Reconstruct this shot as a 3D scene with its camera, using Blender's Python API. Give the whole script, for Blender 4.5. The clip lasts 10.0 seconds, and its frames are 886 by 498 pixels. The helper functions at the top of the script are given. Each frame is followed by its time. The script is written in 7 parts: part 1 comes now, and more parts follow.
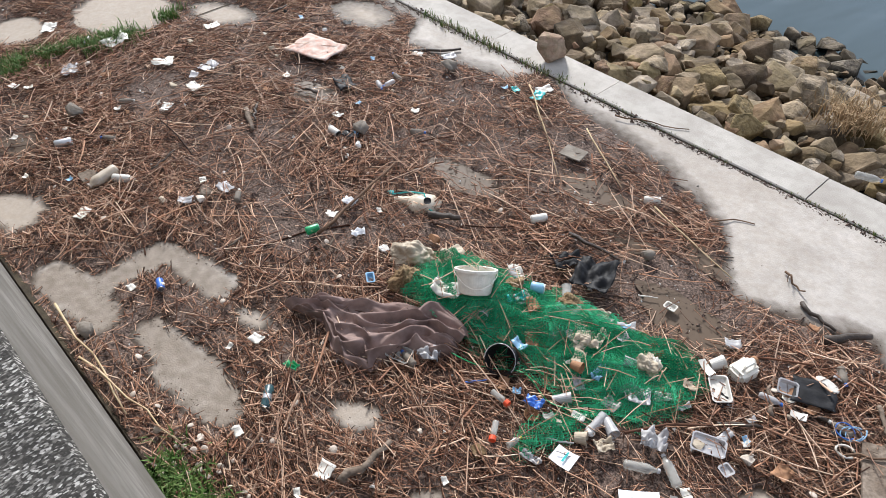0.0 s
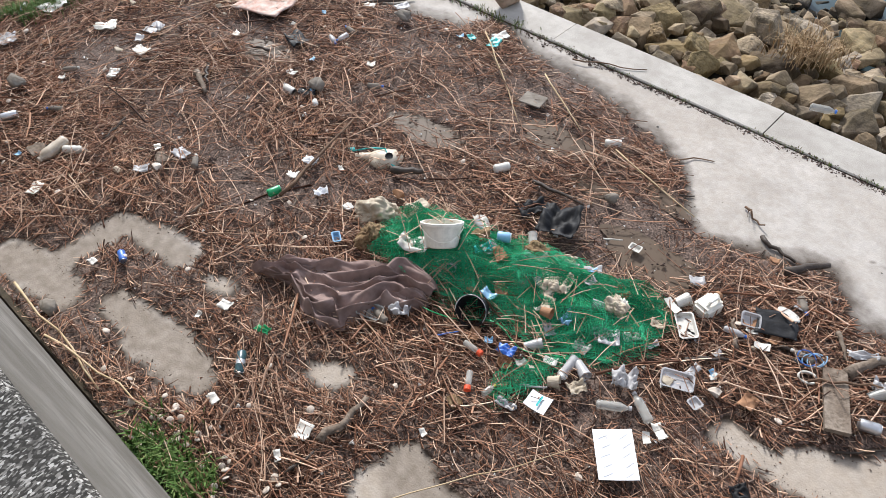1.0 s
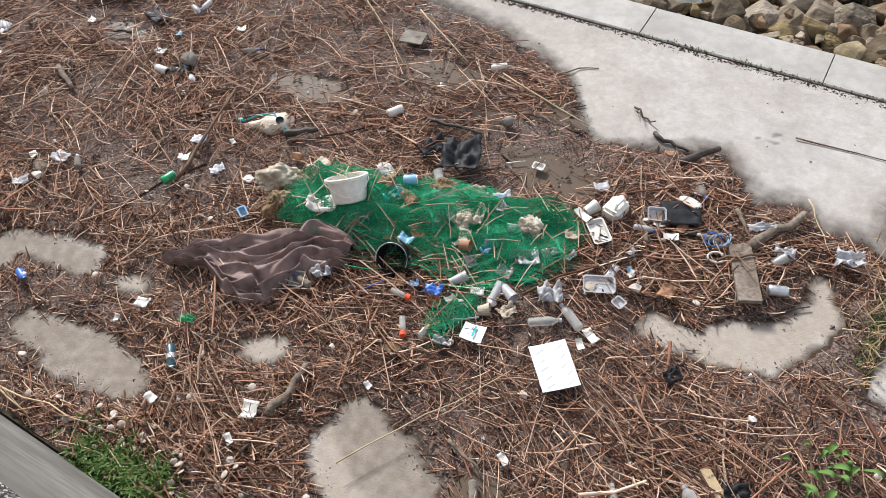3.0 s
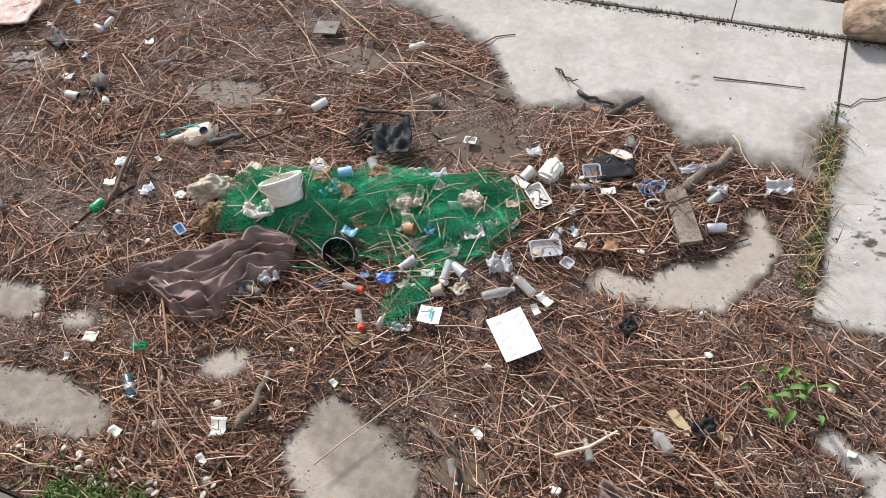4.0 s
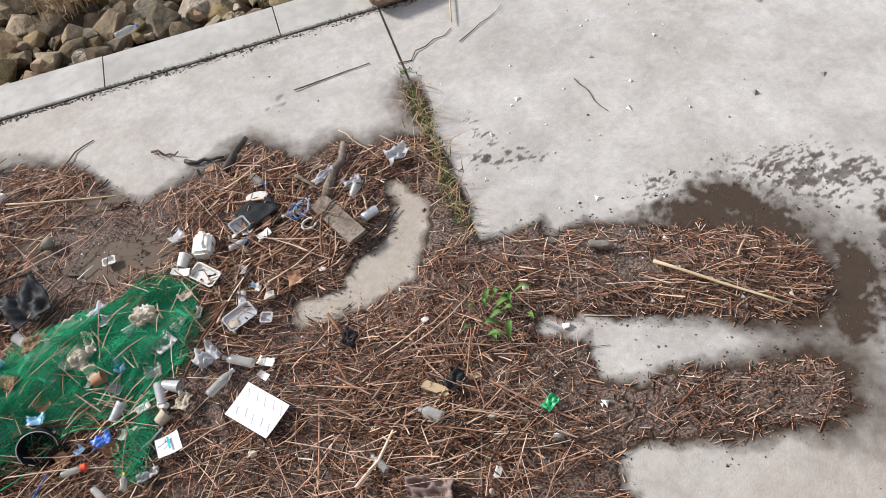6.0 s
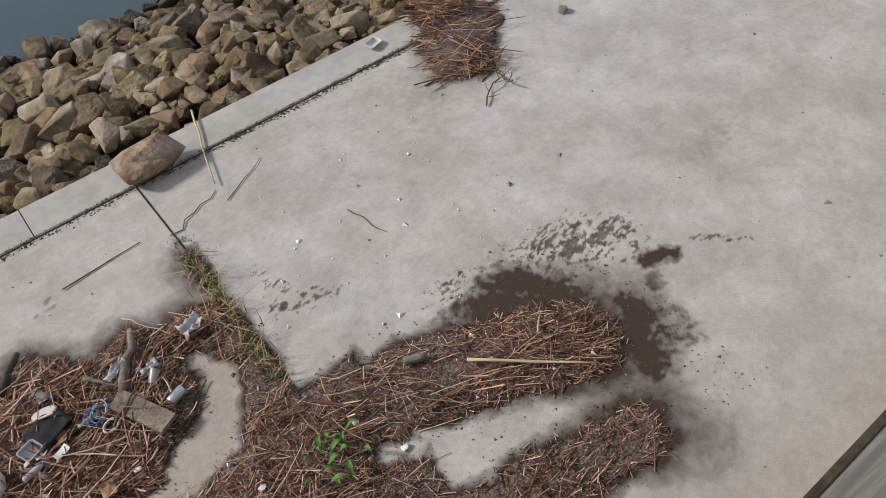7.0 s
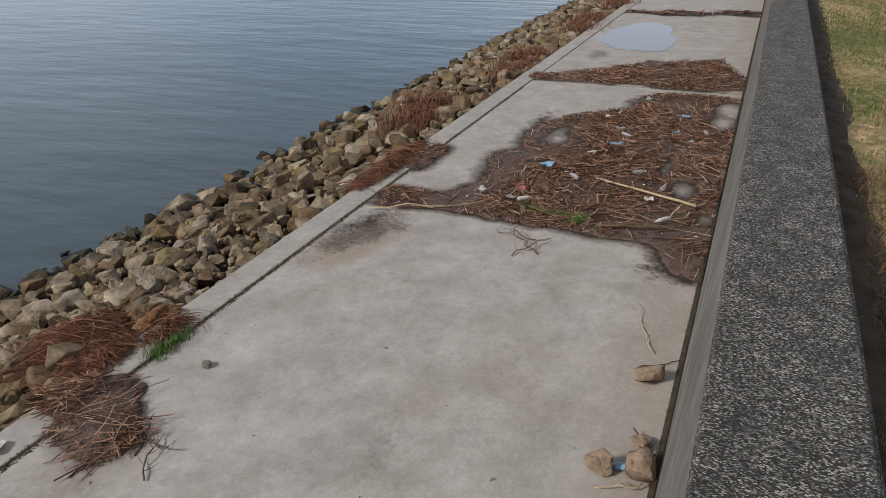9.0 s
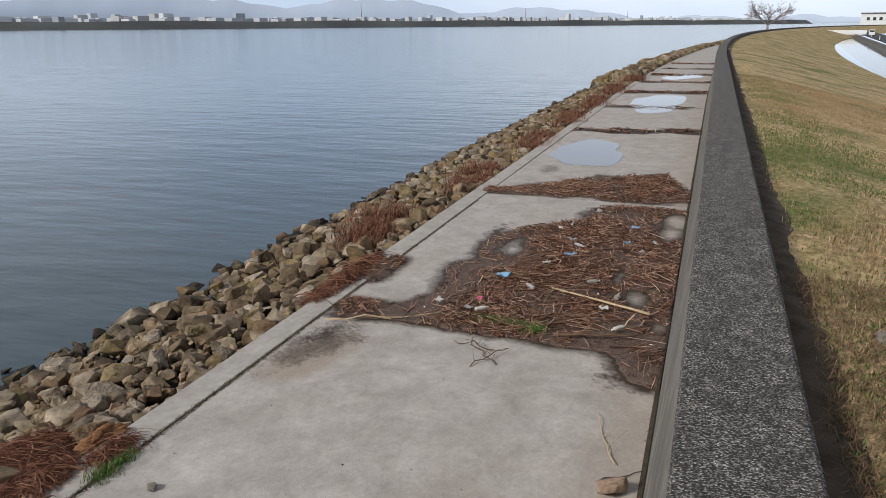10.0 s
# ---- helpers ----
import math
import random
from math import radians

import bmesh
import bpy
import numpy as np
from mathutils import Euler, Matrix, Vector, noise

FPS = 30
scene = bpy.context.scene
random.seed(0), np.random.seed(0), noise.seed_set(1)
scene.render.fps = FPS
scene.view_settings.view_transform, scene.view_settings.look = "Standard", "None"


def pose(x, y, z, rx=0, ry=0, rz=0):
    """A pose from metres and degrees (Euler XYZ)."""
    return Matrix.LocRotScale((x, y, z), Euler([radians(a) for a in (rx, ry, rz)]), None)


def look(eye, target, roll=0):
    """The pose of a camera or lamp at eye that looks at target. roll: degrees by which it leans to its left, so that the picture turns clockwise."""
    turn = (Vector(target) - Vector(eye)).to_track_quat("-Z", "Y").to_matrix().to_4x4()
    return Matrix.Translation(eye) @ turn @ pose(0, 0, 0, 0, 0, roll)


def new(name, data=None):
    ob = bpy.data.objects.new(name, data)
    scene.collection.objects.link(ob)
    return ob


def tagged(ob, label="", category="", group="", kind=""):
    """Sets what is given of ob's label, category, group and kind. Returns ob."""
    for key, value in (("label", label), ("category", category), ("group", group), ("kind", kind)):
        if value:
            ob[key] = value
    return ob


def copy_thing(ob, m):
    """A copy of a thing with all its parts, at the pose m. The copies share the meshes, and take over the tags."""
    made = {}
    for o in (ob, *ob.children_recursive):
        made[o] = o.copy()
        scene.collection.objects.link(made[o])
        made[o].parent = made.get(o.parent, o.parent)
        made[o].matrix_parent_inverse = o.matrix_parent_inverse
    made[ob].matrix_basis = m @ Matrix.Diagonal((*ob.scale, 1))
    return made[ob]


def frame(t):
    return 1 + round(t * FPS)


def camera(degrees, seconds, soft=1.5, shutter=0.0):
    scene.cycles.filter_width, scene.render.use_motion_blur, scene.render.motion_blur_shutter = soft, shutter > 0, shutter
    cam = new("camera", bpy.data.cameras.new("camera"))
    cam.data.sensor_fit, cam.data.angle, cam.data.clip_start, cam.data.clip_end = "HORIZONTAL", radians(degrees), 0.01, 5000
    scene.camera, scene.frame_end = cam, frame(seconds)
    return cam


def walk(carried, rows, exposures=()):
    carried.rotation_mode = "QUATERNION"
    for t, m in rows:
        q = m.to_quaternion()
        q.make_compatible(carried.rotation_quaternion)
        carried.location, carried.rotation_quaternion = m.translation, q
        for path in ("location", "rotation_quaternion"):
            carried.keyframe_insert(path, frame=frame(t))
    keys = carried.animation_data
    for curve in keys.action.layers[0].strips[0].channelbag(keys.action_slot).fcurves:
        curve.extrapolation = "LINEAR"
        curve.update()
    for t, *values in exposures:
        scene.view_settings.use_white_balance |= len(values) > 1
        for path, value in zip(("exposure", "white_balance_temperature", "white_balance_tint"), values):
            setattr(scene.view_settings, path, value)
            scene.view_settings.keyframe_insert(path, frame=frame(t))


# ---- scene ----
cam = camera(61.3, 10.0, soft=0.6)
PATH = [
    (0, (-0.739, -0.237, 3.712), (-1.822, 0.734, 2.34), -1.2),
    (0.5, (-0.751, -0.231, 3.717), (-1.771, 0.739, 2.296), -1.6),
    (1, (-0.744, -0.224, 3.715), (-1.702, 0.745, 2.251), -2.1),
    (1.5, (-0.73, -0.214, 3.712), (-1.629, 0.758, 2.213), -3.1),
    (2, (-0.726, -0.213, 3.711), (-1.563, 0.767, 2.182), -3.9),
    (2.5, (-0.721, -0.215, 3.712), (-1.501, 0.778, 2.161), -5.2),
    (2.7, (-0.715, -0.215, 3.715), (-1.474, 0.784, 2.158), -5.6),
    (3.8, (-0.704, -0.198, 3.748), (-1.321, 0.824, 2.143), -9.6),
    (4, (-0.694, -0.188, 3.747), (-1.282, 0.836, 2.133), -10.4),
    (4.5, (-0.642, -0.182, 3.743), (-1.124, 0.865, 2.109), -12.2),
    (5, (-0.57, -0.172, 3.744), (-0.871, 0.907, 2.087), -13.5),
    (5.2, (-0.556, -0.171, 3.748), (-0.775, 0.915, 2.083), -13.6),
    (6.3, (-0.554, -0.167, 3.826), (-0.209, 0.945, 2.200), -9.1),
    (6.5, (-0.551, -0.175, 3.836), (-0.080, 0.935, 2.240), -7.8),
    (7, (-0.505, -0.187, 3.880), (0.238, 0.906, 2.378), -6.3),
    (7.5, (-0.481, -0.209, 3.926), (0.552, 0.817, 2.555), -4.5),
    (8, (-0.448, -0.232, 3.974), (0.846, 0.667, 2.742), -3.2),
    (8.5, (-0.476, -0.245, 3.986), (1.037, 0.542, 2.941), -2.0),
    (9, (-0.493, -0.252, 3.994), (1.171, 0.460, 3.142), -1.0),
    (9.5, (-0.506, -0.259, 4.000), (1.247, 0.409, 3.307), -0.6),
    (10, (-0.509, -0.260, 4.001), (1.295, 0.382, 3.424), -0.3),
]
EXPOSURES = [(0, 0.83, 6200, 10), (2.5, 0.83, 6200, 10), (5.0, 0.80, 6200, 10), (6.3, 0.60, 6200, 10), (7.0, 0.12, 6250, 10), (7.5, -0.15, 6350, 10), (8.0, -0.36, 6400, 10), (8.5, -0.36, 6450, 10), (9.0, -0.3, 6450, 10), (10.0, -0.2, 6450, 10)]
walk(cam, [(t, look(eye, target, roll)) for t, eye, target, roll in PATH], EXPOSURES)

# ---- world, sun ----
SUN_EL, SUN_AZ = 35.0, 143.0          # soft sun behind thin cloud, over the water
world = bpy.data.worlds.new("world")
scene.world = world
world.use_nodes = True
wn, wl = world.node_tree.nodes, world.node_tree.links
wn.clear()
w_out, w_bg = wn.new("ShaderNodeOutputWorld"), wn.new("ShaderNodeBackground")
w_sky = wn.new("ShaderNodeTexSky")
w_sky.sky_type, w_sky.sun_disc = "NISHITA", False
w_sky.sun_elevation, w_sky.sun_rotation = radians(SUN_EL), radians(90 - SUN_AZ)
w_co, w_map, w_noise = wn.new("ShaderNodeTexCoord"), wn.new("ShaderNodeMapping"), wn.new("ShaderNodeTexNoise")
w_map.inputs["Scale"].default_value = (1.0, 1.0, 3.5)
w_noise.inputs["Scale"].default_value, w_noise.inputs["Detail"].default_value = 1.7, 6
w_ramp = wn.new("ShaderNodeValToRGB")
w_ramp.color_ramp.elements[0].position, w_ramp.color_ramp.elements[0].color = 0.35, (4.9, 5.6, 6.8, 1)
w_ramp.color_ramp.elements[1].position, w_ramp.color_ramp.elements[1].color = 0.72, (8.6, 8.5, 8.7, 1)
w_mix = wn.new("ShaderNodeMix")
w_mix.data_type = "RGBA"
w_mix.inputs[0].default_value = 0.82
wl.new(w_co.outputs["Generated"], w_map.inputs["Vector"])
wl.new(w_map.outputs["Vector"], w_noise.inputs["Vector"])
wl.new(w_noise.outputs["Fac"], w_ramp.inputs["Fac"])
wl.new(w_sky.outputs["Color"], w_mix.inputs["A"])
wl.new(w_ramp.outputs["Color"], w_mix.inputs["B"])
w_sep, w_low, w_mul = wn.new("ShaderNodeSeparateXYZ"), wn.new("ShaderNodeValToRGB"), wn.new("ShaderNodeMix")
w_low.color_ramp.elements[0].position, w_low.color_ramp.elements[0].color = 0.0, (1.75, 1.95, 2.2, 1)
w_low.color_ramp.elements[1].position, w_low.color_ramp.elements[1].color = 0.5, (0.88, 0.87, 0.87, 1)
w_mul.data_type, w_mul.blend_type = "RGBA", "MULTIPLY"
w_mul.inputs[0].default_value = 1.0
wl.new(w_co.outputs["Generated"], w_sep.inputs[0])
wl.new(w_sep.outputs["Z"], w_low.inputs["Fac"])
wl.new(w_mix.outputs["Result"], w_mul.inputs["A"])
wl.new(w_low.outputs["Color"], w_mul.inputs["B"])
wl.new(w_mul.outputs["Result"], w_bg.inputs["Color"])
wl.new(w_bg.outputs["Background"], w_out.inputs["Surface"])
w_bg.inputs["Strength"].default_value = 0.072
sun = new("sun", bpy.data.lights.new("sun", "SUN"))
sun.data.energy, sun.data.angle, sun.data.color = 3.4, radians(10), (1.0, 0.96, 0.9)
_az, _el = radians(SUN_AZ), radians(SUN_EL)
sun.matrix_world = look((20 * math.cos(_az) * math.cos(_el), 20 * math.sin(_az) * math.cos(_el), 20 * math.sin(_el)), (0, 0, 0))


# ---- materials ----
def mat(name, base, second=None, scale=4.0, rough=0.8, spec=0.4, bump=0.0, bump_scale=60.0, vary=0.0, island=False,
        fine=None, fine_scale=90.0, fine_amount=0.35, metal=0.0, detail=6.0, fine_lo=0.42, fine_hi=0.62, bump_dist=0.01, lo=0.35, hi=0.65, alpha=1.0, trans=0.0, island_colors=None, object_colors=None):
    """Two-scale procedural surface: base and second colour mixed by a broad noise, a fine grain over it, bump from the grain."""
    m = bpy.data.materials.new(name)
    m.use_nodes = True
    n, l = m.node_tree.nodes, m.node_tree.links
    b = n["Principled BSDF"]
    b.inputs["Roughness"].default_value, b.inputs["Metallic"].default_value = rough, metal
    b.inputs["Specular IOR Level"].default_value = spec
    b.inputs["Alpha"].default_value, b.inputs["Transmission Weight"].default_value = alpha, trans
    co = n.new("ShaderNodeTexCoord")
    big = n.new("ShaderNodeTexNoise")
    big.inputs["Scale"].default_value, big.inputs["Detail"].default_value = scale, detail
    l.new(co.outputs["Object"], big.inputs["Vector"])
    ramp = n.new("ShaderNodeValToRGB")
    ramp.color_ramp.elements[0].position, ramp.color_ramp.elements[1].position = lo, hi
    ramp.color_ramp.elements[0].color, ramp.color_ramp.elements[1].color = (*base, 1), (*(second or base), 1)
    l.new(big.outputs["Fac"], ramp.inputs["Fac"])
    col = ramp.outputs["Color"]
    small = n.new("ShaderNodeTexNoise")
    small.inputs["Scale"].default_value, small.inputs["Detail"].default_value, small.inputs["Roughness"].default_value = fine_scale, 5, 0.78 if fine_hi - fine_lo < 0.1 else 0.5
    l.new(co.outputs["Object"], small.inputs["Vector"])
    if object_colors:
        island_colors = object_colors
    if island_colors:
        geo, ir = n.new("ShaderNodeNewGeometry"), n.new("ShaderNodeValToRGB")
        e = ir.color_ramp.elements
        while len(e) < len(island_colors):
            e.new(0.5)
        for i, c in enumerate(island_colors):
            e[i].position, e[i].color = i / (len(island_colors) - 1), (*c, 1)
        l.new(n.new("ShaderNodeObjectInfo").outputs["Random"] if object_colors else geo.outputs["Random Per Island"], ir.inputs["Fac"])
        mx = n.new("ShaderNodeMix")
        mx.data_type, mx.blend_type = "RGBA", "MULTIPLY"
        mx.inputs[0].default_value = 1.0
        l.new(col, mx.inputs["A"])
        l.new(ir.outputs["Color"], mx.inputs["B"])
        col = mx.outputs["Result"]
    if fine:
        r2 = n.new("ShaderNodeValToRGB")
        r2.color_ramp.elements[0].position, r2.color_ramp.elements[1].position = fine_lo, fine_hi
        l.new(small.outputs["Fac"], r2.inputs["Fac"])
        sc = n.new("ShaderNodeMath")
        sc.operation = "MULTIPLY"
        sc.inputs[1].default_value = fine_amount
        l.new(r2.outputs["Color"], sc.inputs[0])
        mx = n.new("ShaderNodeMix")
        mx.data_type = "RGBA"
        l.new(sc.outputs[0], mx.inputs[0])
        l.new(col, mx.inputs["A"])
        mx.inputs["B"].default_value = (*fine, 1)
        col = mx.outputs["Result"]
    if vary or island:
        rnd = n.new("ShaderNodeNewGeometry" if island else "ShaderNodeObjectInfo").outputs["Random Per Island" if island else "Random"]
        mr = n.new("ShaderNodeMapRange")
        mr.inputs["To Min"].default_value, mr.inputs["To Max"].default_value = 1 - vary, 1 + vary
        l.new(rnd, mr.inputs["Value"])
        hs = n.new("ShaderNodeHueSaturation")
        l.new(mr.outputs[0], hs.inputs["Value"])
        l.new(col, hs.inputs["Color"])
        col = hs.outputs["Color"]
    l.new(col, b.inputs["Base Color"])
    if bump:
        bn = n.new("ShaderNodeTexNoise")
        bn.inputs["Scale"].default_value, bn.inputs["Detail"].default_value = bump_scale, 8
        l.new(co.outputs["Object"], bn.inputs["Vector"])
        bp = n.new("ShaderNodeBump")
        bp.inputs["Strength"].default_value, bp.inputs["Distance"].default_value = bump, bump_dist
        l.new(bn.outputs["Fac"], bp.inputs["Height"])
        l.new(bp.outputs["Normal"], b.inputs["Normal"])
    return m


def concrete_material():
    """Pale screeded concrete; the wet and silt layers of the mesh darken and gloss it."""
    m = mat("concrete", (0.385, 0.352, 0.318), (0.525, 0.492, 0.458), 1.6, 0.8, 0.2, 0.3, 90, fine=(0.345, 0.31, 0.27), fine_scale=7, fine_amount=0.33, lo=0.28, hi=0.72)
    n, l = m.node_tree.nodes, m.node_tree.links
    b = n["Principled BSDF"]
    col = b.inputs["Base Color"].links[0].from_socket
    co = n["Texture Coordinate"].outputs["Object"]
    # trowel marks and cloudy weathering
    mot, mr, mm = n.new("ShaderNodeTexNoise"), n.new("ShaderNodeMapRange"), n.new("ShaderNodeMix")
    mot.inputs["Scale"].default_value, mot.inputs["Detail"].default_value, mot.inputs["Roughness"].default_value, mot.inputs["Distortion"].default_value = 2.6, 11, 0.72, 0.6
    mr.inputs["From Min"].default_value, mr.inputs["From Max"].default_value = 0.3, 0.7
    mr.inputs["To Min"].default_value, mr.inputs["To Max"].default_value = 0.80, 1.12
    mm.data_type, mm.blend_type, mm.inputs[0].default_value = "RGBA", "MULTIPLY", 1.0
    l.new(co, mot.inputs["Vector"])
    l.new(mot.outputs["Fac"], mr.inputs["Value"])
    l.new(col, mm.inputs["A"])
    l.new(mr.outputs[0], mm.inputs["B"])
    col = mm.outputs["Result"]
    for layer, tint, amount in (("silt", (0.34, 0.28, 0.22), 0.8), ("wet", (0.042, 0.025, 0.014), 0.97)):
        a = n.new("ShaderNodeAttribute")
        a.attribute_name = layer
        ns = n.new("ShaderNodeTexNoise")
        ns.inputs["Scale"].default_value, ns.inputs["Detail"].default_value = 14, 8
        l.new(co, ns.inputs["Vector"])
        k = n.new("ShaderNodeMath")
        k.operation = "MULTIPLY_ADD"
        k.inputs[1].default_value, k.inputs[2].default_value = 0.65, -0.24
        l.new(ns.outputs["Fac"], k.inputs[0])
        s = n.new("ShaderNodeMath")
        s.operation, s.use_clamp = "ADD", True
        l.new(a.outputs["Fac"], s.inputs[0])
        l.new(k.outputs[0], s.inputs[1])
        # no layer, no stain
        c = n.new("ShaderNodeMath")
        c.operation, c.use_clamp = "MULTIPLY", True
        g = n.new("ShaderNodeMath")
        g.operation, g.use_clamp, g.inputs[1].default_value = "MULTIPLY", True, 4.0
        l.new(a.outputs["Fac"], g.inputs[0])
        l.new(s.outputs[0], c.inputs[0])
        l.new(g.outputs[0], c.inputs[1])
        f = n.new("ShaderNodeMath")
        f.operation, f.inputs[1].default_value = "MULTIPLY", amount
        l.new(c.outputs[0], f.inputs[0])
        mx = n.new("ShaderNodeMix")
        mx.data_type = "RGBA"
        l.new(f.outputs[0], mx.inputs[0])
        l.new(col, mx.inputs["A"])
        mx.inputs["B"].default_value = (*tint, 1)
        col = mx.outputs["Result"]
        if layer == "wet":
            rr = n.new("ShaderNodeMapRange")
            rr.inputs["To Min"].default_value, rr.inputs["To Max"].default_value = 0.75, 0.6
            l.new(c.outputs[0], rr.inputs["Value"])
            l.new(rr.outputs[0], b.inputs["Roughness"])
    l.new(col, b.inputs["Base Color"])
    return m


def water_material(name, tint, wave, strength, rough=0.04):
    m = bpy.data.materials.new(name)
    m.use_nodes = True
    n, l = m.node_tree.nodes, m.node_tree.links
    b = n["Principled BSDF"]
    b.inputs["Base Color"].default_value, b.inputs["Roughness"].default_value, b.inputs["IOR"].default_value = (*tint, 1), rough, 1.33
    co, mp = n.new("ShaderNodeTexCoord"), n.new("ShaderNodeMapping")
    mp.inputs["Rotation"].default_value, mp.inputs["Scale"].default_value = (0, 0, radians(25)), (1.0, 0.33, 1.0)
    l.new(co.outputs["Object"], mp.inputs["Vector"])
    a, c = n.new("ShaderNodeTexNoise"), n.new("ShaderNodeTexNoise")
    a.inputs["Scale"].default_value, a.inputs["Detail"].default_value = wave, 3
    c.inputs["Scale"].default_value, c.inputs["Detail"].default_value = wave * 0.17, 3
    for t in (a, c):
        l.new(mp.outputs["Vector"], t.inputs["Vector"])
    s = n.new("ShaderNodeMath")
    s.operation, s.inputs[1].default_value = "MULTIPLY_ADD", 1.8
    l.new(c.outputs["Fac"], s.inputs[0])
    l.new(a.outputs["Fac"], s.inputs[2])
    bp = n.new("ShaderNodeBump")
    bp.inputs["Strength"].default_value, bp.inputs["Distance"].default_value = strength, 0.12
    l.new(s.outputs[0], bp.inputs["Height"])
    l.new(bp.outputs["Normal"], b.inputs["Normal"])
    return m


CONCRETE = concrete_material()
KERB = mat("kerb_concrete", (0.37, 0.34, 0.305), (0.47, 0.44, 0.40), 2.2, 0.85, 0.3, 0.35, 110, vary=0.05, fine=(0.29, 0.265, 0.23), fine_scale=11, fine_amount=0.35)
WALL_FACE = mat("wall_face_concrete", (0.125, 0.112, 0.095), (0.24, 0.222, 0.198), 1.6, 0.85, 0.3, 0.4, 60, fine=(0.12, 0.11, 0.09), fine_scale=9, fine_amount=0.6)
WALL_TOP = mat("wall_top_concrete", (0.035, 0.031, 0.026), (0.085, 0.076, 0.064), 3.0, 0.95, 0.2, 0.5, 160, fine=(0.46, 0.43, 0.385), fine_scale=90, fine_amount=0.85, fine_lo=0.495, fine_hi=0.575)


def add_aggregate(m, cells, tones, patch):
    """Exposed aggregate: every little stone has a tone of its own, hidden by dirt in patches."""
    n, l = m.node_tree.nodes, m.node_tree.links
    b, co = n["Principled BSDF"], n["Texture Coordinate"].outputs["Object"]
    vo, sep, ramp = n.new("ShaderNodeTexVoronoi"), n.new("ShaderNodeSeparateColor"), n.new("ShaderNodeValToRGB")
    vo.inputs["Scale"].default_value = cells
    mp = n.new("ShaderNodeMapping")
    mp.inputs["Scale"].default_value = (1.5, 0.75, 1.0)
    l.new(co, mp.inputs["Vector"])
    l.new(mp.outputs["Vector"], vo.inputs["Vector"])
    l.new(vo.outputs["Color"], sep.inputs["Color"])
    e = ramp.color_ramp.elements
    while len(e) < len(tones):
        e.new(0.5)
    for i, (p, c) in enumerate(tones):
        e[i].position, e[i].color = p, (*c, 1)
    l.new(sep.outputs[0], ramp.inputs["Fac"])
    dirt, dr, mx = n.new("ShaderNodeTexNoise"), n.new("ShaderNodeMapRange"), n.new("ShaderNodeMix")
    dirt.inputs["Scale"].default_value, dirt.inputs["Detail"].default_value, dirt.inputs["Roughness"].default_value = patch, 8, 0.7
    dr.inputs["From Min"].default_value, dr.inputs["From Max"].default_value = 0.40, 0.60
    dr.inputs["To Min"].default_value, dr.inputs["To Max"].default_value = 0.45, 1.0
    l.new(co, dirt.inputs["Vector"])
    l.new(dirt.outputs["Fac"], dr.inputs["Value"])
    mx.data_type = "RGBA"
    l.new(dr.outputs[0], mx.inputs[0])
    mx.inputs["A"].default_value = (*tones[0][1], 1)
    l.new(ramp.outputs["Color"], mx.inputs["B"])
    l.new(mx.outputs["Result"], b.inputs["Base Color"])


add_aggregate(WALL_TOP, 165, [(0.0, (0.03, 0.028, 0.025)), (0.40, (0.045, 0.041, 0.036)), (0.58, (0.085, 0.078, 0.07)), (0.80, (0.24, 0.225, 0.205)), (1.0, (0.60, 0.575, 0.535))], 7)
JOINT = mat("joint_dirt", (0.035, 0.028, 0.02), (0.07, 0.055, 0.035), 12, 0.95, 0.2, 0.8, 80)
MUD = mat("dark_debris_mud", (0.03, 0.021, 0.017), (0.085, 0.061, 0.05), 7, 0.8, 0.15, 1.0, 45, fine=(0.26, 0.185, 0.15), fine_scale=80, fine_amount=0.75)
REED = mat("dry_reed", (0.9, 0.85, 0.83), (1.12, 1.06, 1.04), 20, 0.75, 0.15, fine=(0.06, 0.04, 0.03), fine_scale=40, fine_amount=0.25,
           island_colors=[(0.03, 0.015, 0.010), (0.06, 0.029, 0.019), (0.29, 0.146, 0.088), (0.54, 0.32, 0.208), (0.10, 0.048, 0.030), (0.80, 0.56, 0.40), (0.33, 0.172, 0.11), (0.06, 0.03, 0.02), (0.18, 0.09, 0.057), (0.88, 0.70, 0.53)])
PALE_REED = mat("pale_reed", (0.9, 0.85, 0.83), (1.12, 1.06, 1.04), 20, 0.65, 0.3, fine=(0.10, 0.06, 0.04), fine_scale=40, fine_amount=0.2,
                island_colors=[(0.14, 0.075, 0.05), (0.40, 0.25, 0.165), (0.58, 0.41, 0.29), (0.24, 0.135, 0.09), (0.74, 0.57, 0.43), (0.32, 0.195, 0.13)])
STONE_TONES = [(0.16, 0.12, 0.085), (0.40, 0.305, 0.195), (0.29, 0.25, 0.20), (0.52, 0.425, 0.30), (0.29, 0.185, 0.125), (0.30, 0.24, 0.12), (0.45, 0.39, 0.31), (0.36, 0.32, 0.27)]
ROCK = mat("riprap_stone", (0.35, 0.33, 0.305), (0.94, 0.89, 0.85), 3.2, 0.9, 0.25, 1.0, 7, bump_dist=0.05, vary=0.3, object_colors=STONE_TONES, fine=(0.13, 0.10, 0.045), fine_scale=4, fine_amount=0.4)
ROCK_FAR = mat("riprap_stone_far", (0.32, 0.295, 0.26), (0.86, 0.80, 0.75), 3.2, 0.9, 0.25, 1.0, 7, bump_dist=0.05, vary=0.3, island=True, island_colors=STONE_TONES, fine=(0.13, 0.10, 0.045), fine_scale=4, fine_amount=0.4)
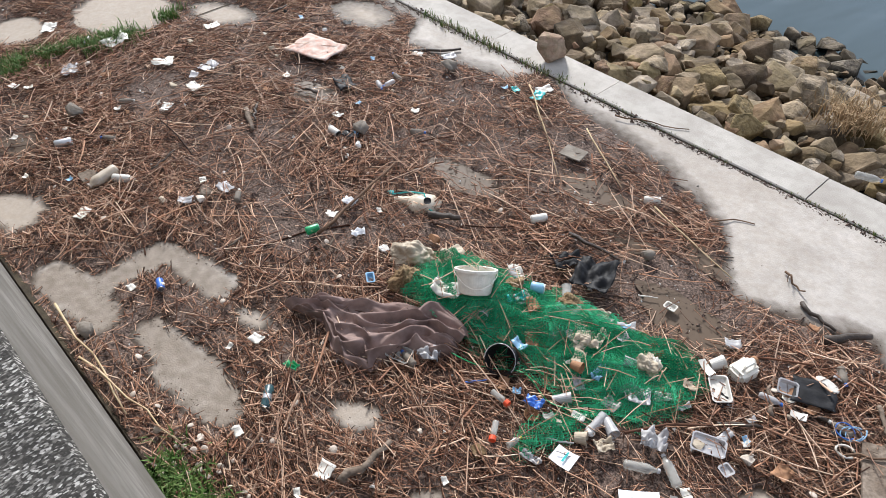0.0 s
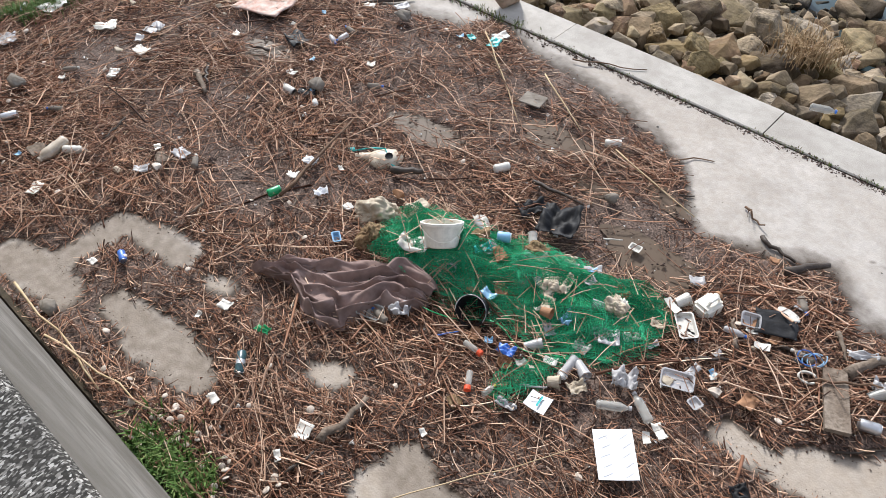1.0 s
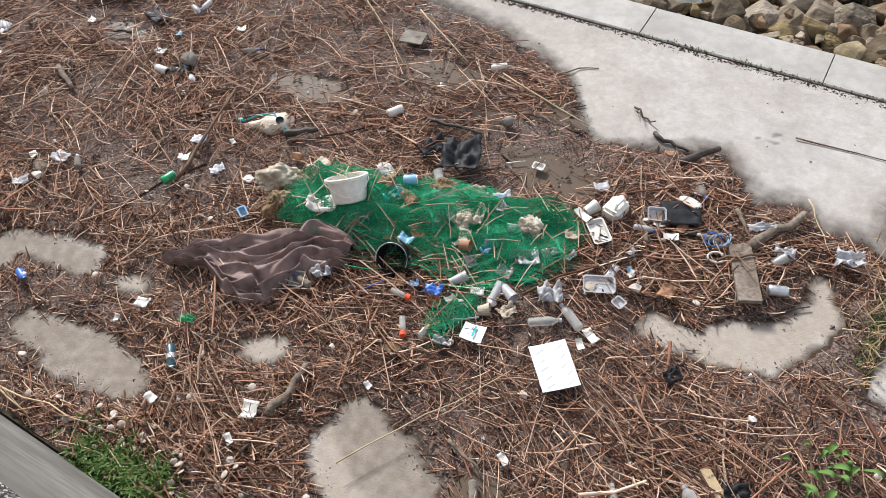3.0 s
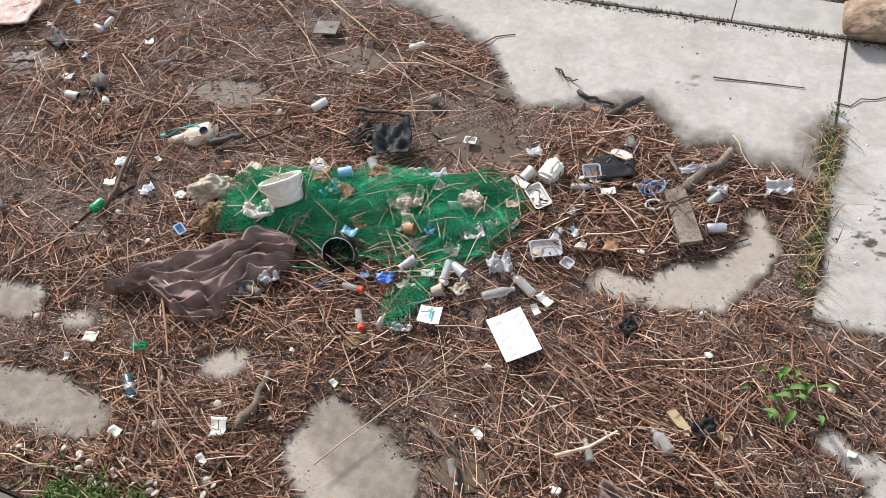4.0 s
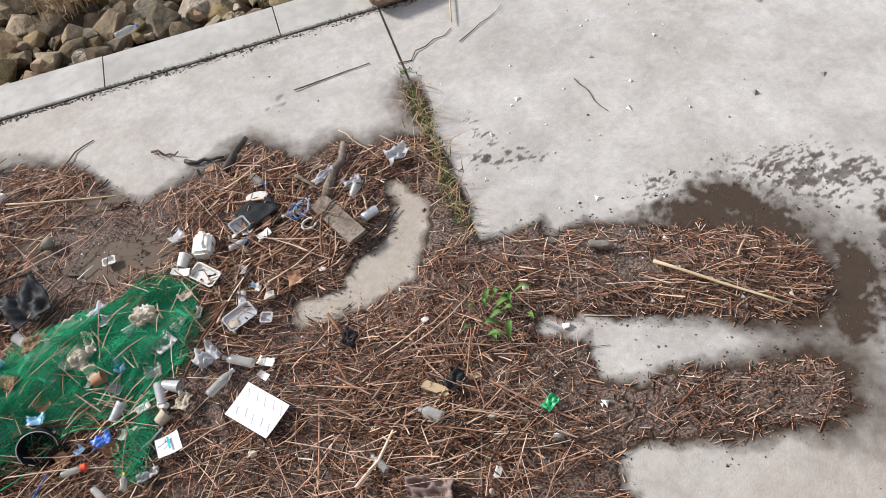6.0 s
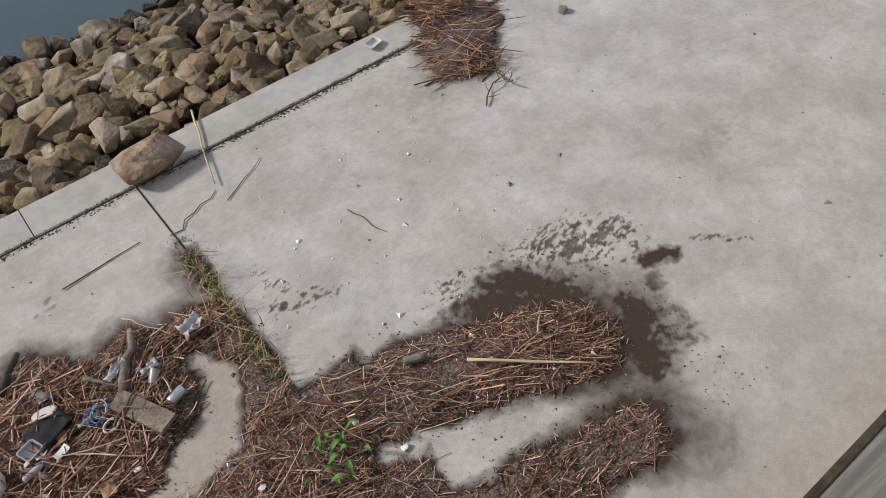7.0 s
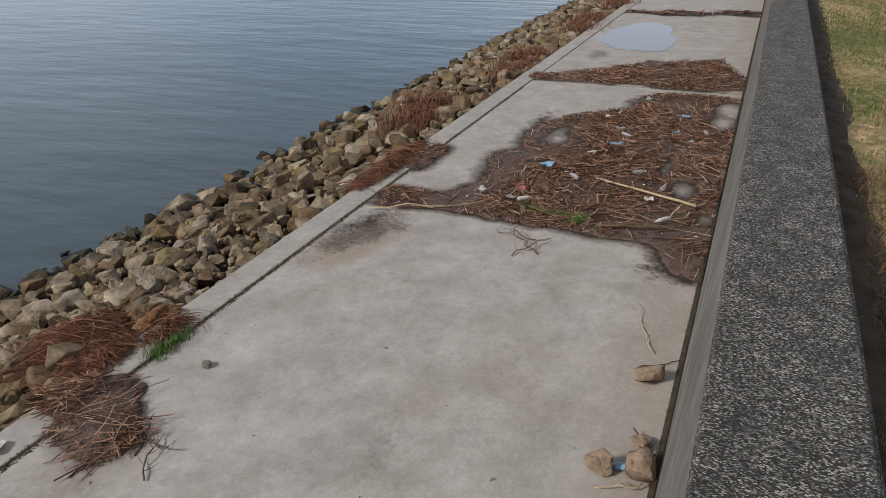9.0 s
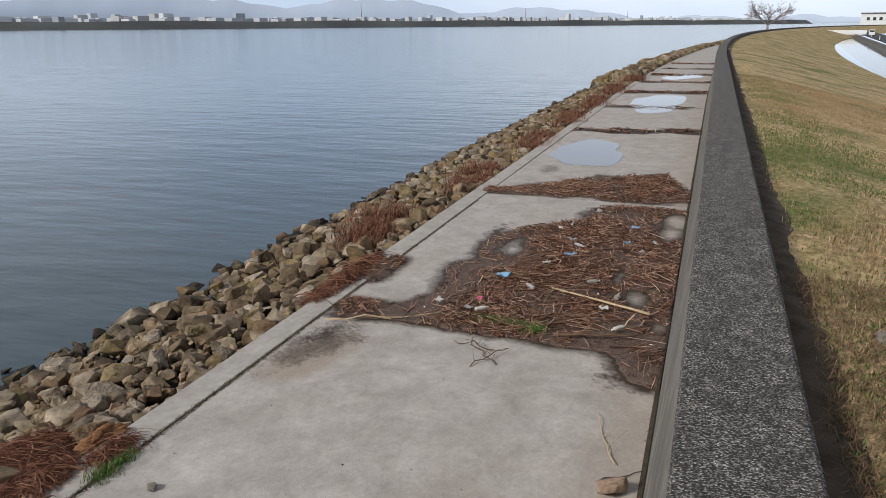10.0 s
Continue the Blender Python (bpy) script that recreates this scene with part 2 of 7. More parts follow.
# near-black colour paints the shade seen in gaps between the stones
RUBBLE = mat("rubble_gap_shade", (0.03, 0.026, 0.02), (0.06, 0.05, 0.038), 6, 0.95, 0.2, 1.0, 12)
WATER = water_material("lake_water", (0.055, 0.08, 0.09), 1.15, 0.34, 0.11)
PUDDLE = water_material("puddle_water", (0.22, 0.21, 0.19), 2.0, 0.0, 0.04)
PUDDLE.node_tree.nodes["Principled BSDF"].inputs["IOR"].default_value = 1.8
GRASS_GROUND = mat("grass_ground", (0.125, 0.15, 0.05), (0.52, 0.37, 0.21), 0.45, 0.95, 0.1, 0.8, 25, fine=(0.25, 0.21, 0.09), fine_scale=5, fine_amount=0.7, lo=0.36, hi=0.54, detail=9, fine_lo=0.40, fine_hi=0.60)


def add_grain(m, scale, low, high):
    """A fine light-dark grain multiplied into the base colour."""
    n, l = m.node_tree.nodes, m.node_tree.links
    b, co = n["Principled BSDF"], n["Texture Coordinate"].outputs["Object"]
    col = b.inputs["Base Color"].links[0].from_socket
    no, mr, mx = n.new("ShaderNodeTexNoise"), n.new("ShaderNodeMapRange"), n.new("ShaderNodeMix")
    no.inputs["Scale"].default_value, no.inputs["Detail"].default_value, no.inputs["Roughness"].default_value = scale, 6, 0.75
    mr.inputs["From Min"].default_value, mr.inputs["From Max"].default_value = 0.35, 0.65
    mr.inputs["To Min"].default_value, mr.inputs["To Max"].default_value = low, high
    mx.data_type, mx.blend_type, mx.inputs[0].default_value = "RGBA", "MULTIPLY", 1.0
    l.new(co, no.inputs["Vector"])
    l.new(no.outputs["Fac"], mr.inputs["Value"])
    l.new(col, mx.inputs["A"])
    l.new(mr.outputs[0], mx.inputs["B"])
    l.new(mx.outputs["Result"], b.inputs["Base Color"])


add_grain(GRASS_GROUND, 9, 0.5, 1.45)
add_grain(ROCK, 16, 0.7, 1.25)
add_grain(ROCK_FAR, 16, 0.7, 1.25)
add_grain(CONCRETE, 22, 0.90, 1.08)
SOIL = mat("bare_soil", (0.06, 0.045, 0.03), (0.11, 0.085, 0.06), 5, 0.95, 0.2, 0.8, 40)


for _m in (ROCK, ROCK_FAR):
    # waterline: stones stay wet and weedy below it
    _n, _l = _m.node_tree.nodes, _m.node_tree.links
    _b = _n["Principled BSDF"]
    _c = _b.inputs["Base Color"].links[0].from_socket
    _g, _s, _r, _x = _n.new("ShaderNodeNewGeometry"), _n.new("ShaderNodeSeparateXYZ"), _n.new("ShaderNodeMapRange"), _n.new("ShaderNodeMix")
    _r.inputs["From Min"].default_value, _r.inputs["From Max"].default_value = -0.62, -0.80
    _x.data_type = "RGBA"
    _l.new(_g.outputs["Position"], _s.inputs[0])
    _l.new(_s.outputs["Z"], _r.inputs["Value"])
    _l.new(_r.outputs[0], _x.inputs[0])
    _l.new(_c, _x.inputs["A"])
    _x.inputs["B"].default_value = (0.035, 0.03, 0.022, 1)
    _l.new(_x.outputs["Result"], _b.inputs["Base Color"])


# ---- mesh helpers ----
def obj(name, verts, faces, material, parent=None, smooth=False):
    me = bpy.data.meshes.new(name)
    me.from_pydata([tuple(v) for v in verts], [], [tuple(f) for f in faces])
    me.materials.append(material)
    if smooth:
        me.shade_smooth()
    ob = new(name, me)
    if parent:
        ob.parent = parent
    return ob


def part(name, bm, material, parent, label="", smooth=False):
    """Links a bmesh as one mesh object under a thing or a part."""
    me = bpy.data.meshes.new(name)
    bm.normal_update()
    bm.to_mesh(me)
    bm.free()
    me.materials.append(material)
    if smooth:
        me.shade_smooth()
    ob = new(name, me)
    if parent:
        ob.parent = parent
    return tagged(ob, label)


def thing(name, x, y, z, label, category, turn=0.0, group="", kind=""):
    e = new(name)
    e.matrix_basis = pose(x, y, z, 0, 0, turn)
    e.empty_display_size = 0.05
    return tagged(e, label, category, group, kind)


def bend(x, y):
    """The dike runs straight, then swings slowly away from the water."""
    return y - np.maximum(np.asarray(x, float) - 40, 0) ** 2 / 2200


def fbm(x, y, seed=0, octaves=4):
    """Smooth value noise on arrays, about -1 to 1."""
    out, amp = np.zeros(np.broadcast(x, y).shape), 1.0
    for o in range(octaves):
        gx, gy = np.asarray(x) * 2 ** o + 37.1 * seed, np.asarray(y) * 2 ** o + 11.7 * seed
        ix, iy = np.floor(gx).astype(np.int64), np.floor(gy).astype(np.int64)
        fx, fy = gx - ix, gy - iy
        fx, fy = fx * fx * (3 - 2 * fx), fy * fy * (3 - 2 * fy)

        def h(a, b):
            v = (a * 374761393 + b * 668265263 + (seed + o) * 1442695) & 0x7FFFFFFF
            v = ((v ^ (v >> 13)) * 1274126177) & 0x7FFFFFFF
            return ((v ^ (v >> 16)) & 0xFFFF) / 32767.5 - 1
        out = out + amp * ((h(ix, iy) * (1 - fx) + h(ix + 1, iy) * fx) * (1 - fy) + (h(ix, iy + 1) * (1 - fx) + h(ix + 1, iy + 1) * fx) * fy)
        amp *= 0.5
    return out / 1.9


# ---- where the flotsam lies: metres inside (plus) or outside (minus) its edge ----
WIDTH = 4.75                     # wall foot (y = 0) to kerb joint
SLAB = 8.3                       # transverse joints


def blob(x, y, cx, cy, rx, ry, turn=0.0):
    c, s = math.cos(radians(turn)), math.sin(radians(turn))
    u, v = ((x - cx) * c + (y - cy) * s) / rx, (-(x - cx) * s + (y - cy) * c) / ry
    return (1 - np.sqrt(u * u + v * v)) * min(rx, ry)


def bar(x, y, ax, ay, bx, by, r):
    d = (bx - ax) ** 2 + (by - ay) ** 2
    t = np.clip(((x - ax) * (bx - ax) + (y - ay) * (by - ay)) / d, 0, 1)
    return r - np.hypot(x - ax - t * (bx - ax), y - ay - t * (by - ay))


BARE = [  # bare, silted openings in the flotsam
    (-2.05, 0.76, 0.34, 0.27, 0), (-4.02, 1.03, 0.15, 0.08, 20), (-2.98, 1.06, 0.15, 0.10, 25),
    (-6.3, 0.25, 0.38, 0.2, 20), (-8.9, 2.4, 0.6, 0.5, 30), (-8.1, 3.2, 0.4, 0.25, 20), (-7.0, 4.3, 0.42, 0.25, 10), (-9.3, 1.4, 0.35, 0.3, 0)]
BARE_RUNS = [  # long openings, from end to end, and their half width
    (-1.06, 2.27, -0.66, 2.29, 0.10), (-0.72, 2.30, -0.40, 2.48, 0.155), (-0.37, 2.50, -0.25, 2.80, 0.125), (-0.25, 2.82, -0.32, 3.0, 0.10),
    (-5.04, 0.92, -4.48, 1.01, 0.12), (-5.35, 0.22, -4.75, 0.30, 0.16), (-5.02, 0.45, -5.06, 0.88, 0.13), (-4.42, 0.49, -3.98, 0.52, 0.12), (-4.0, 0.49, -3.6, 0.54, 0.18),
    (-2.22, 0.92, -1.80, 0.74, 0.17), (0.24, 1.66, 0.55, 1.52, 0.09), (0.55, 1.48, 1.15, 1.20, 0.15)]
MUDDY = [  # wet mud with little on it
    (-4.12, 3.06, 0.36, 0.17, 10), (-6.05, 2.93, 0.24, 0.18, 0), (-3.27, 3.65, 0.36, 0.17, 10), (-2.08, 3.06, 0.44, 0.17, 0), (-7.1, 0.65, 0.25, 0.18, 0), (-1.45, 0.9, 0.2, 0.1, 0), (-2.75, 3.4, 0.2, 0.09, 15), (-2.3, 3.62, 0.26, 0.08, -20)]


def flotsam(x, y):
    x, y = np.asarray(x, float), np.asarray(y, float)
    edge = np.interp(x, [-9.5, -6.5, -6.2, -5.0, -4.8, -4.2, -3.4, -2.45, -2.0, -1.65, -1.15, -0.85, -0.55, -0.3, 0.0],
                     [4.8, 4.6, 4.2, 4.35, 4.7, 4.5, 4.4, 4.03, 3.5, 3.53, 3.75, 3.4, 3.48, 3.25, 3.2])
    f = np.minimum(np.minimum(edge - y, 0.05 - x), 0.7 * (x + 11.5))
    f = np.maximum(f, np.minimum(np.minimum(0.3 - x + 0.12 * (y - 1), x + 1), 2.35 - y))
    f = np.maximum(f, bar(x, y, 0.0, 2.05, 0.7, 1.93, 0.24))
    f = np.maximum(f, bar(x, y, 0.6, 1.95, 1.56, 1.50, 0.29))
    f = np.maximum(f, bar(x, y, 0.2, 1.08, 1.36, 0.85, 0.17))
    f = np.maximum(f, np.maximum(bar(x, y, 0.05, 3.85, 0.04, 3.5, 0.02), bar(x, y, 0.0, 3.2, -0.0, 2.5, 0.04)))
    f = np.where(y > 3.0, np.maximum(f, bar(x, y, -0.9, 3.3, -0.1, 3.2, 0.12)), f)
    f = np.maximum(f, np.minimum(blob(x, y, -0.35, 3.02, 0.3, 0.14, 20), 1))
    for b in BARE:
        f = np.minimum(f, -blob(x, y, *b))
    for b in BARE_RUNS:
        f = np.minimum(f, -bar(x, y, *b))
    # the next slabs
    wx, x = x, x - 0.11
    g = np.maximum(np.minimum(np.minimum(0.8 * (np.interp(x, [8.3, 8.8, 9.6, 10.7, 12.1, 13.4, 14.6, 16.0, 16.4], [4.6, 4.0, 3.4, 3.7, 3.6, 3.4, 2.2, 1.9, 0.9]) - y), x - 8.3), 16.3 - x) + 0.3 * fbm(x * 1.1, y * 1.1, 13), bar(x, y, 8.5, 0.0, 8.75, 4.5, 0.26))
    for b in ((10.3, 0.55, 0.45, 0.16, 0), (12.6, 3.05, 0.6, 0.16, -10), (14.3, 0.25, 0.7, 0.25, 0), (9.3, 0.15, 0.2, 0.12, 0), (11.3, 0.9, 0.4, 0.1, 0), (12.3, 2.95, 0.5, 0.2, 10), (9.9, 3.9, 0.5, 0.3, 0), (15.2, 0.2, 0.8, 0.3, 0)):
        g = np.minimum(g, -blob(x, y, *b))
    g = np.maximum(g, np.minimum(bar(x, y, 17.1, 4.7, 17.6, 0.1, 0.3), 9))
    g = np.maximum(g, np.minimum(x - 16.85, 0.8 * (np.interp(y, [0.0, 0.7, 2.5, 3.2, 4.8], [18.0, 20.3, 19.9, 18.5, 17.4]) - x)) + 0.5 * fbm(x * 1.1, y * 1.3, 14))
    for k, r in ((3.48, 0.55), (4.55, 0.35), (5.6, 0.7), (6.6, 0.4), (7.6, 0.6), (8.6, 0.6), (9.7, 0.7)):
        g = np.maximum(g, np.minimum(bar(x, y, SLAB * k, 4.6, SLAB * k + 0.5, 0.1, r) + 0.75 * fbm(x * 0.8, y * 1.0, 24), 9))
    g = np.maximum(g, bar(x, y, 10.0, 4.75, 11.0, 4.75, 0.18))
    g = np.maximum(g, bar(x, y, 7.75, 0.1, 8.4, 0.4, 0.34))
    f = np.maximum(f, g)
    # the heap over the kerb
    f = np.maximum(f, np.maximum(blob(x, y, 2.95, 4.45, 0.56, 0.36, 40), blob(x, y, 3.2, 4.75, 0.42, 0.4, 0)) + 0.10 * fbm(x * 3.1, y * 3.1, 19))
    x = wx
    return f + 0.06 * fbm(x * 2.6, y * 2.6, 3) + 0.045 * fbm(x * 8, y * 8, 4, 2) + 0.02 * fbm(x * 21, y * 21, 5, 2)


def bed_height(x, y):
    f = flotsam(x, y)
    s = np.clip(f / 0.25, 0, 1)
    heap = 0.06 * np.clip(blob(x, y, 3.09, 4.45, 0.62, 0.5, 40) / 0.3, 0, 1)
    return 0.005 + s * (0.018 + 0.012 * fbm(x * 6, y * 6, 9)) + heap


# ---- ground: one apron sheet with its stains, kerb, wall ----
def grid(x0, x1, y0, y1, step):
    xs, ys = np.linspace(x0, x1, int((x1 - x0) / step) + 1), np.linspace(y0, y1, int((y1 - y0) / step) + 1)
    X, Y = np.meshgrid(xs, ys, indexing="ij")
    nx, ny = X.shape
    i = np.arange(nx * ny).reshape(nx, ny)
    F = np.stack([i[:-1, :-1], i[1:, :-1], i[1:, 1:], i[:-1, 1:]], -1).reshape(-1, 4)
    return X.ravel(), Y.ravel(), F


def mesh_np(name, V, F, material, parent=None, smooth=True):
    me = bpy.data.meshes.new(name)
    V, F = np.asarray(V, np.float32), np.asarray(F, np.int32)
    k = F.shape[1]
    me.vertices.add(len(V))
    me.vertices.foreach_set("co", V.ravel())
    me.loops.add(F.size)
    me.loops.foreach_set("vertex_index", F.ravel())
    me.polygons.add(len(F))
    me.polygons.foreach_set("loop_start", np.arange(0, F.size, k, dtype=np.int32))
    me.update(calc_edges=True)
    me.materials.append(material)
    if smooth:
        me.shade_smooth()
    else:
        me.shade_flat()
    ob = new(name, me)
    if parent:
        ob.parent = parent
    return ob


def stains(X, Y):
    """Wet margins round the flotsam, splashes and damp hollows; silt in the openings and by the wall."""
    f = flotsam(X, Y)
    width = 0.06 + 0.07 * np.clip(X - 0.3, 0, 1) + 0.08 * np.clip(X - 7, 0, 1) + 0.04 * fbm(X * 2, Y * 2, 21)
    width = width + 0.16 * np.clip(-X - 1.7, 0, 1) * np.clip((Y - 3.0) * 2, 0, 1)
    width = width + 0.32 * np.clip((X - 1.1) * 2, 0, 1) * np.clip((2.6 - X) * 3, 0, 1) * (1 + 0.6 * fbm(X * 3, Y * 3, 28))
    width = width + 0.15 * np.clip((0.15 - X) * 4, 0, 1) * np.clip((X + 1.9) * 4, 0, 1) * np.clip((Y - 3.1) * 3, 0, 1) * (1 + 0.9 * fbm(X * 2.2, Y * 2.2, 27))
    wet = np.clip(1 + f / np.maximum(width, 0.03), 0, 1) ** 1.2
    X, Y = X + 0.07 * fbm(X * 4, Y * 4, 71), Y + 0.07 * fbm(X * 4, Y * 4, 72)
    for cx, cy, rx, ry, turn, a in ((1.55, 2.12, 0.28, 0.24, 0, 1.0), (1.92, 1.35, 0.24, 0.42, 20, 1.0), (1.74, 1.8, 0.2, 0.4, 20, 1.0), (1.2, 2.1, 0.35, 0.16, 0, 0.9), (2.44, 1.64, 0.17, 0.09, -20, 1.0), (2.54, 1.56, 0.10, 0.07, 10, 1.0), (2.26, 1.50, 0.14, 0.06, 50, 0.8),
                              (7.95, 0.3, 0.62, 0.5, 0, 1.1), (7.35, 4.3, 1.0, 0.45, -25, 0.62), (7.75, 4.35, 0.6, 0.35, -15, 0.85), (3.65, 2.1, 0.45, 0.22, 10, 0.2), (13.3, 3.5, 0.9, 0.3, 0, 0.9), (9.0, 1.0, 0.8, 0.8, 0, 0.9), (20.5, 3.9, 0.8, 0.4, 0, 0.4)):
        v = blob(X, Y, cx, cy, rx, ry, turn) / min(rx, ry)
        wet = np.maximum(wet, a * np.clip(v * 1.5 + 0.6 * fbm(X * 6, Y * 6, 8) + 0.7 * fbm(X * 31, Y * 31, 18, 3) - 0.05, 0, 1))
    for b in ((1.97, 1.45, 1.78, 1.08, 0.22), (1.3, 2.02, 1.7, 1.75, 0.23), (1.58, 2.1, 1.66, 2.0, 0.2)):
        wet = np.maximum(wet, np.clip(bar(X, Y, *b) * 7 + 0.45 * fbm(X * 9, Y * 9, 19) + 0.4 * fbm(X * 34, Y * 34, 20, 2), 0, 1))
    wet = wet * (1 - 0.75 * np.clip((X - 1.9) * 3, 0, 1) * np.clip((4.6 - X) * 3, 0, 1) * np.clip((Y - 3.5) * 4, 0, 1) * np.clip(-f * 30 + 0.6, 0, 1))
    # drops thrown over the slab, drawn out along the throw
    for cx, cy, rx, ry, turn, lim in ((2.05, 2.08, 0.7, 0.4, -15, -0.1), (2.35, 1.95, 0.36, 0.36, 0, -0.06), (0.42, 2.92, 0.42, 0.2, -10, 0.0), (0.36, 3.2, 0.14, 0.42, 10, 0.08), (-0.9, 4.1, 0.4, 0.2, 0, 0.3), (1.2, 2.35, 0.3, 0.2, 0, 0.10), (2.85, 1.45, 0.35, 0.07, -40, 0.02)):
        v = np.clip(blob(X, Y, cx, cy, rx, ry, turn) / min(rx, ry) * 1.6, 0, 1)
        wet = np.maximum(wet, (0.45 + 0.3 * v) * np.clip((fbm(X * 22 + Y * 5, Y * 52 - X * 7, 31, 3) - lim - 0.9 * (1 - v)) * 5, 0, 1))
    dots = fbm(X * 13, Y * 13, 44, 1)
    wet = np.maximum(wet, 0.55 * np.clip((dots - 0.97) * 20, 0, 1))
    silt = np.clip(0.5 + 0.55 * fbm(X * 0.8, Y * 0.8, 51) - 0.28 * np.clip(X + 0.2, 0, 1), 0, 1) * 0.45
    for b in BARE:
        silt = np.maximum(silt, np.clip(blob(X, Y, *b) * 9 + 0.5, 0, 0.85))
    for b in BARE_RUNS[:10]:
        silt = np.maximum(silt, np.clip(bar(X, Y, *b) * 9 + 0.5, 0, 0.85))
        if b[0] < -1.5:
            wet = np.maximum(wet, np.clip(bar(X, Y, *b) * 12 + 0.6, 0, 1) * (0.3 + 0.06 * fbm(X * 5, Y * 5, 75)))
    silt = np.maximum(silt, np.clip(blob(X, Y, 7.1, 4.2, 1.0, 0.5, -15) * 5, 0, 0.95))
    for b in MUDDY:
        k = np.clip(blob(X, Y, *b) * 12 + 0.6, 0, 1)
        wet = np.where(k > 0, wet * (1 - k) + k * (0.5 + 0.15 * fbm(X * 3, Y * 3, 73)), wet)
        silt = np.maximum(silt, 0.9 * k)
    silt = np.maximum(silt, 0.6 * np.clip(1 - Y / (0.9 + 0.5 * fbm(X * 0.9, Y, 61)), 0, 1))
    return np.clip(wet, 0, 1), np.clip(silt, 0, 1)


def apron(name, x0, x1, step, label):
    X, Y, F = grid(x0, x1, -0.06, WIDTH, step)
    Z = 0.004 * fbm(X * 0.5, Y * 0.5, 71)
    wet, silt = stains(X, Y)
    ob = mesh_np(name, np.stack([X, bend(X, Y), Z], 1), F, CONCRETE)
    for key, v in (("wet", wet), ("silt", silt)):
        ob.data.attributes.new(key, "FLOAT", "POINT").data.foreach_set("value", v.astype(np.float32))
    return tagged(ob, label, "concrete apron", kind="structure")


apron("pavement_near", -12.5, 0.0, 0.03, "pale concrete apron slab with wet stains and silt")
apron("pavement_middle", 0.0, 3.0, 0.012, "pale concrete apron slab with dark wet splashes")
apron("pavement_clean", 3.0, 9.0, 0.03, "clean pale concrete apron slab")
apron("pavement_far", 9.0, 30.0, 0.06, "pale concrete apron slab with damp patches")
apron("pavement_distance", 30.0, 600.0, 0.6, "distant concrete apron along the sea wall")


def sweep(name, profile, x0, x1, step, material, parent=None, closed=False):
    """A profile of (y, z) drawn along the dike."""
    xs = np.arange(x0, x1 + step / 2, step)
    n = len(profile)
    V = np.array([(x, bend(x, y), z) for x in xs for y, z in profile])
    F = [(i * n + j, i * n + (j + 1) % n, (i + 1) * n + (j + 1) % n, (i + 1) * n + j) for i in range(len(xs) - 1) for j in range(n if closed else n - 1)]
    ob = mesh_np(name, V, F, material, parent, smooth=False)
    if closed:
        b = bmesh.new()
        b.from_mesh(ob.data)
        b.verts.ensure_lookup_table()
        m = len(b.verts)
        b.faces.new([b.verts[i] for i in range(n)])
        b.faces.new([b.verts[m - n + i] for i in range(n)])
        bmesh.ops.recalc_face_normals(b, faces=b.faces)
        if b.calc_volume(signed=True) < 0:
            bmesh.ops.reverse_faces(b, faces=b.faces)
        b.to_mesh(ob.data)
        b.free()
    return ob


# dirt-filled joint, then the kerb in cast lengths
tagged(sweep("trim_joint", [(WIDTH - 0.004, 0.0), (WIDTH + 0.001, -0.006), (WIDTH + 0.018, -0.006), (WIDTH + 0.022, 0.0)], -12.5, 600, 2.0, JOINT), "dirt-filled joint between apron and kerb", "joint", kind="structure")
kerb = thing("kerb", 0, 0, 0, "weathered concrete kerb in cast lengths", "kerb", kind="structure")
KERB_W = 0.42
rng = random.Random(4)
x = -12.5
while x < 600:
    length = rng.choice((1.4, 2.05, 4.1)) if x < 30 else 8.0
    z = 0.012 + rng.uniform(-0.004, 0.004)
    part_ob = sweep("kerb_length", [(WIDTH + 0.02, -0.45), (WIDTH + 0.02, z - 0.008), (WIDTH + 0.03, z), (WIDTH + KERB_W - 0.02, z), (WIDTH + KERB_W, z - 0.02), (WIDTH + KERB_W + 0.03, -0.45)],
                    x + 0.004, x + length - 0.004, length - 0.008, KERB, kerb, True)
    x += length

for k in range(-1, 40):
    jx = SLAB * k + (0.26 if k > 0 else 0.05)
    tagged(obj("trim_slab_joint", [(jx - 0.008, float(bend(jx, 0.02)), 0.004), (jx + 0.008, float(bend(jx, 0.02)), 0.004), (jx + 0.008, float(bend(jx, WIDTH)), 0.004), (jx - 0.008, float(bend(jx, WIDTH)), 0.004)], [(0, 1, 2, 3)], JOINT), "dirt-filled joint between two slabs", "joint", kind="structure")
tagged(sweep("trim_wall_foot", [(0.045, 0.005), (0.03, 0.02), (0.0, 0.03)], -12.5, 60, 0.5, JOINT), "dirt along the foot of the wall", "dirt", kind="structure")

# sea wall: battered face, rough coping
TOP = 2.4
wall = thing("wall_sea", 0, 0, 0, "weathered concrete sea wall with a rough lichen-speckled top", "sea wall", kind="structure")
edges = [-14.5, -6.1, 2.71, 11.06, 19.4, 27.7, 36] + [44 + 8 * i for i in range(70)]
for a, b in zip(edges, edges[1:]):
    sweep("wall_face", [(0.0, -0.1), (-0.235, TOP - 0.03), (-0.30, TOP - 0.03), (-0.30, -0.1)], a + 0.006, b - 0.006, (b - a - 0.012) / (1 if a < 40 else 2), WALL_FACE, wall, True)
    sweep("wall_coping", [(-0.30, TOP - 0.6), (-0.236, TOP - 0.028), (-0.25, TOP), (-0.76, TOP), (-0.785, TOP - 0.03), (-0.79, 1.2)], a + 0.004, b - 0.004, (b - a - 0.008) / (1 if a < 40 else 2), WALL_TOP, wall, True)

# ---- rock slope ----
WATER_Z = -0.85


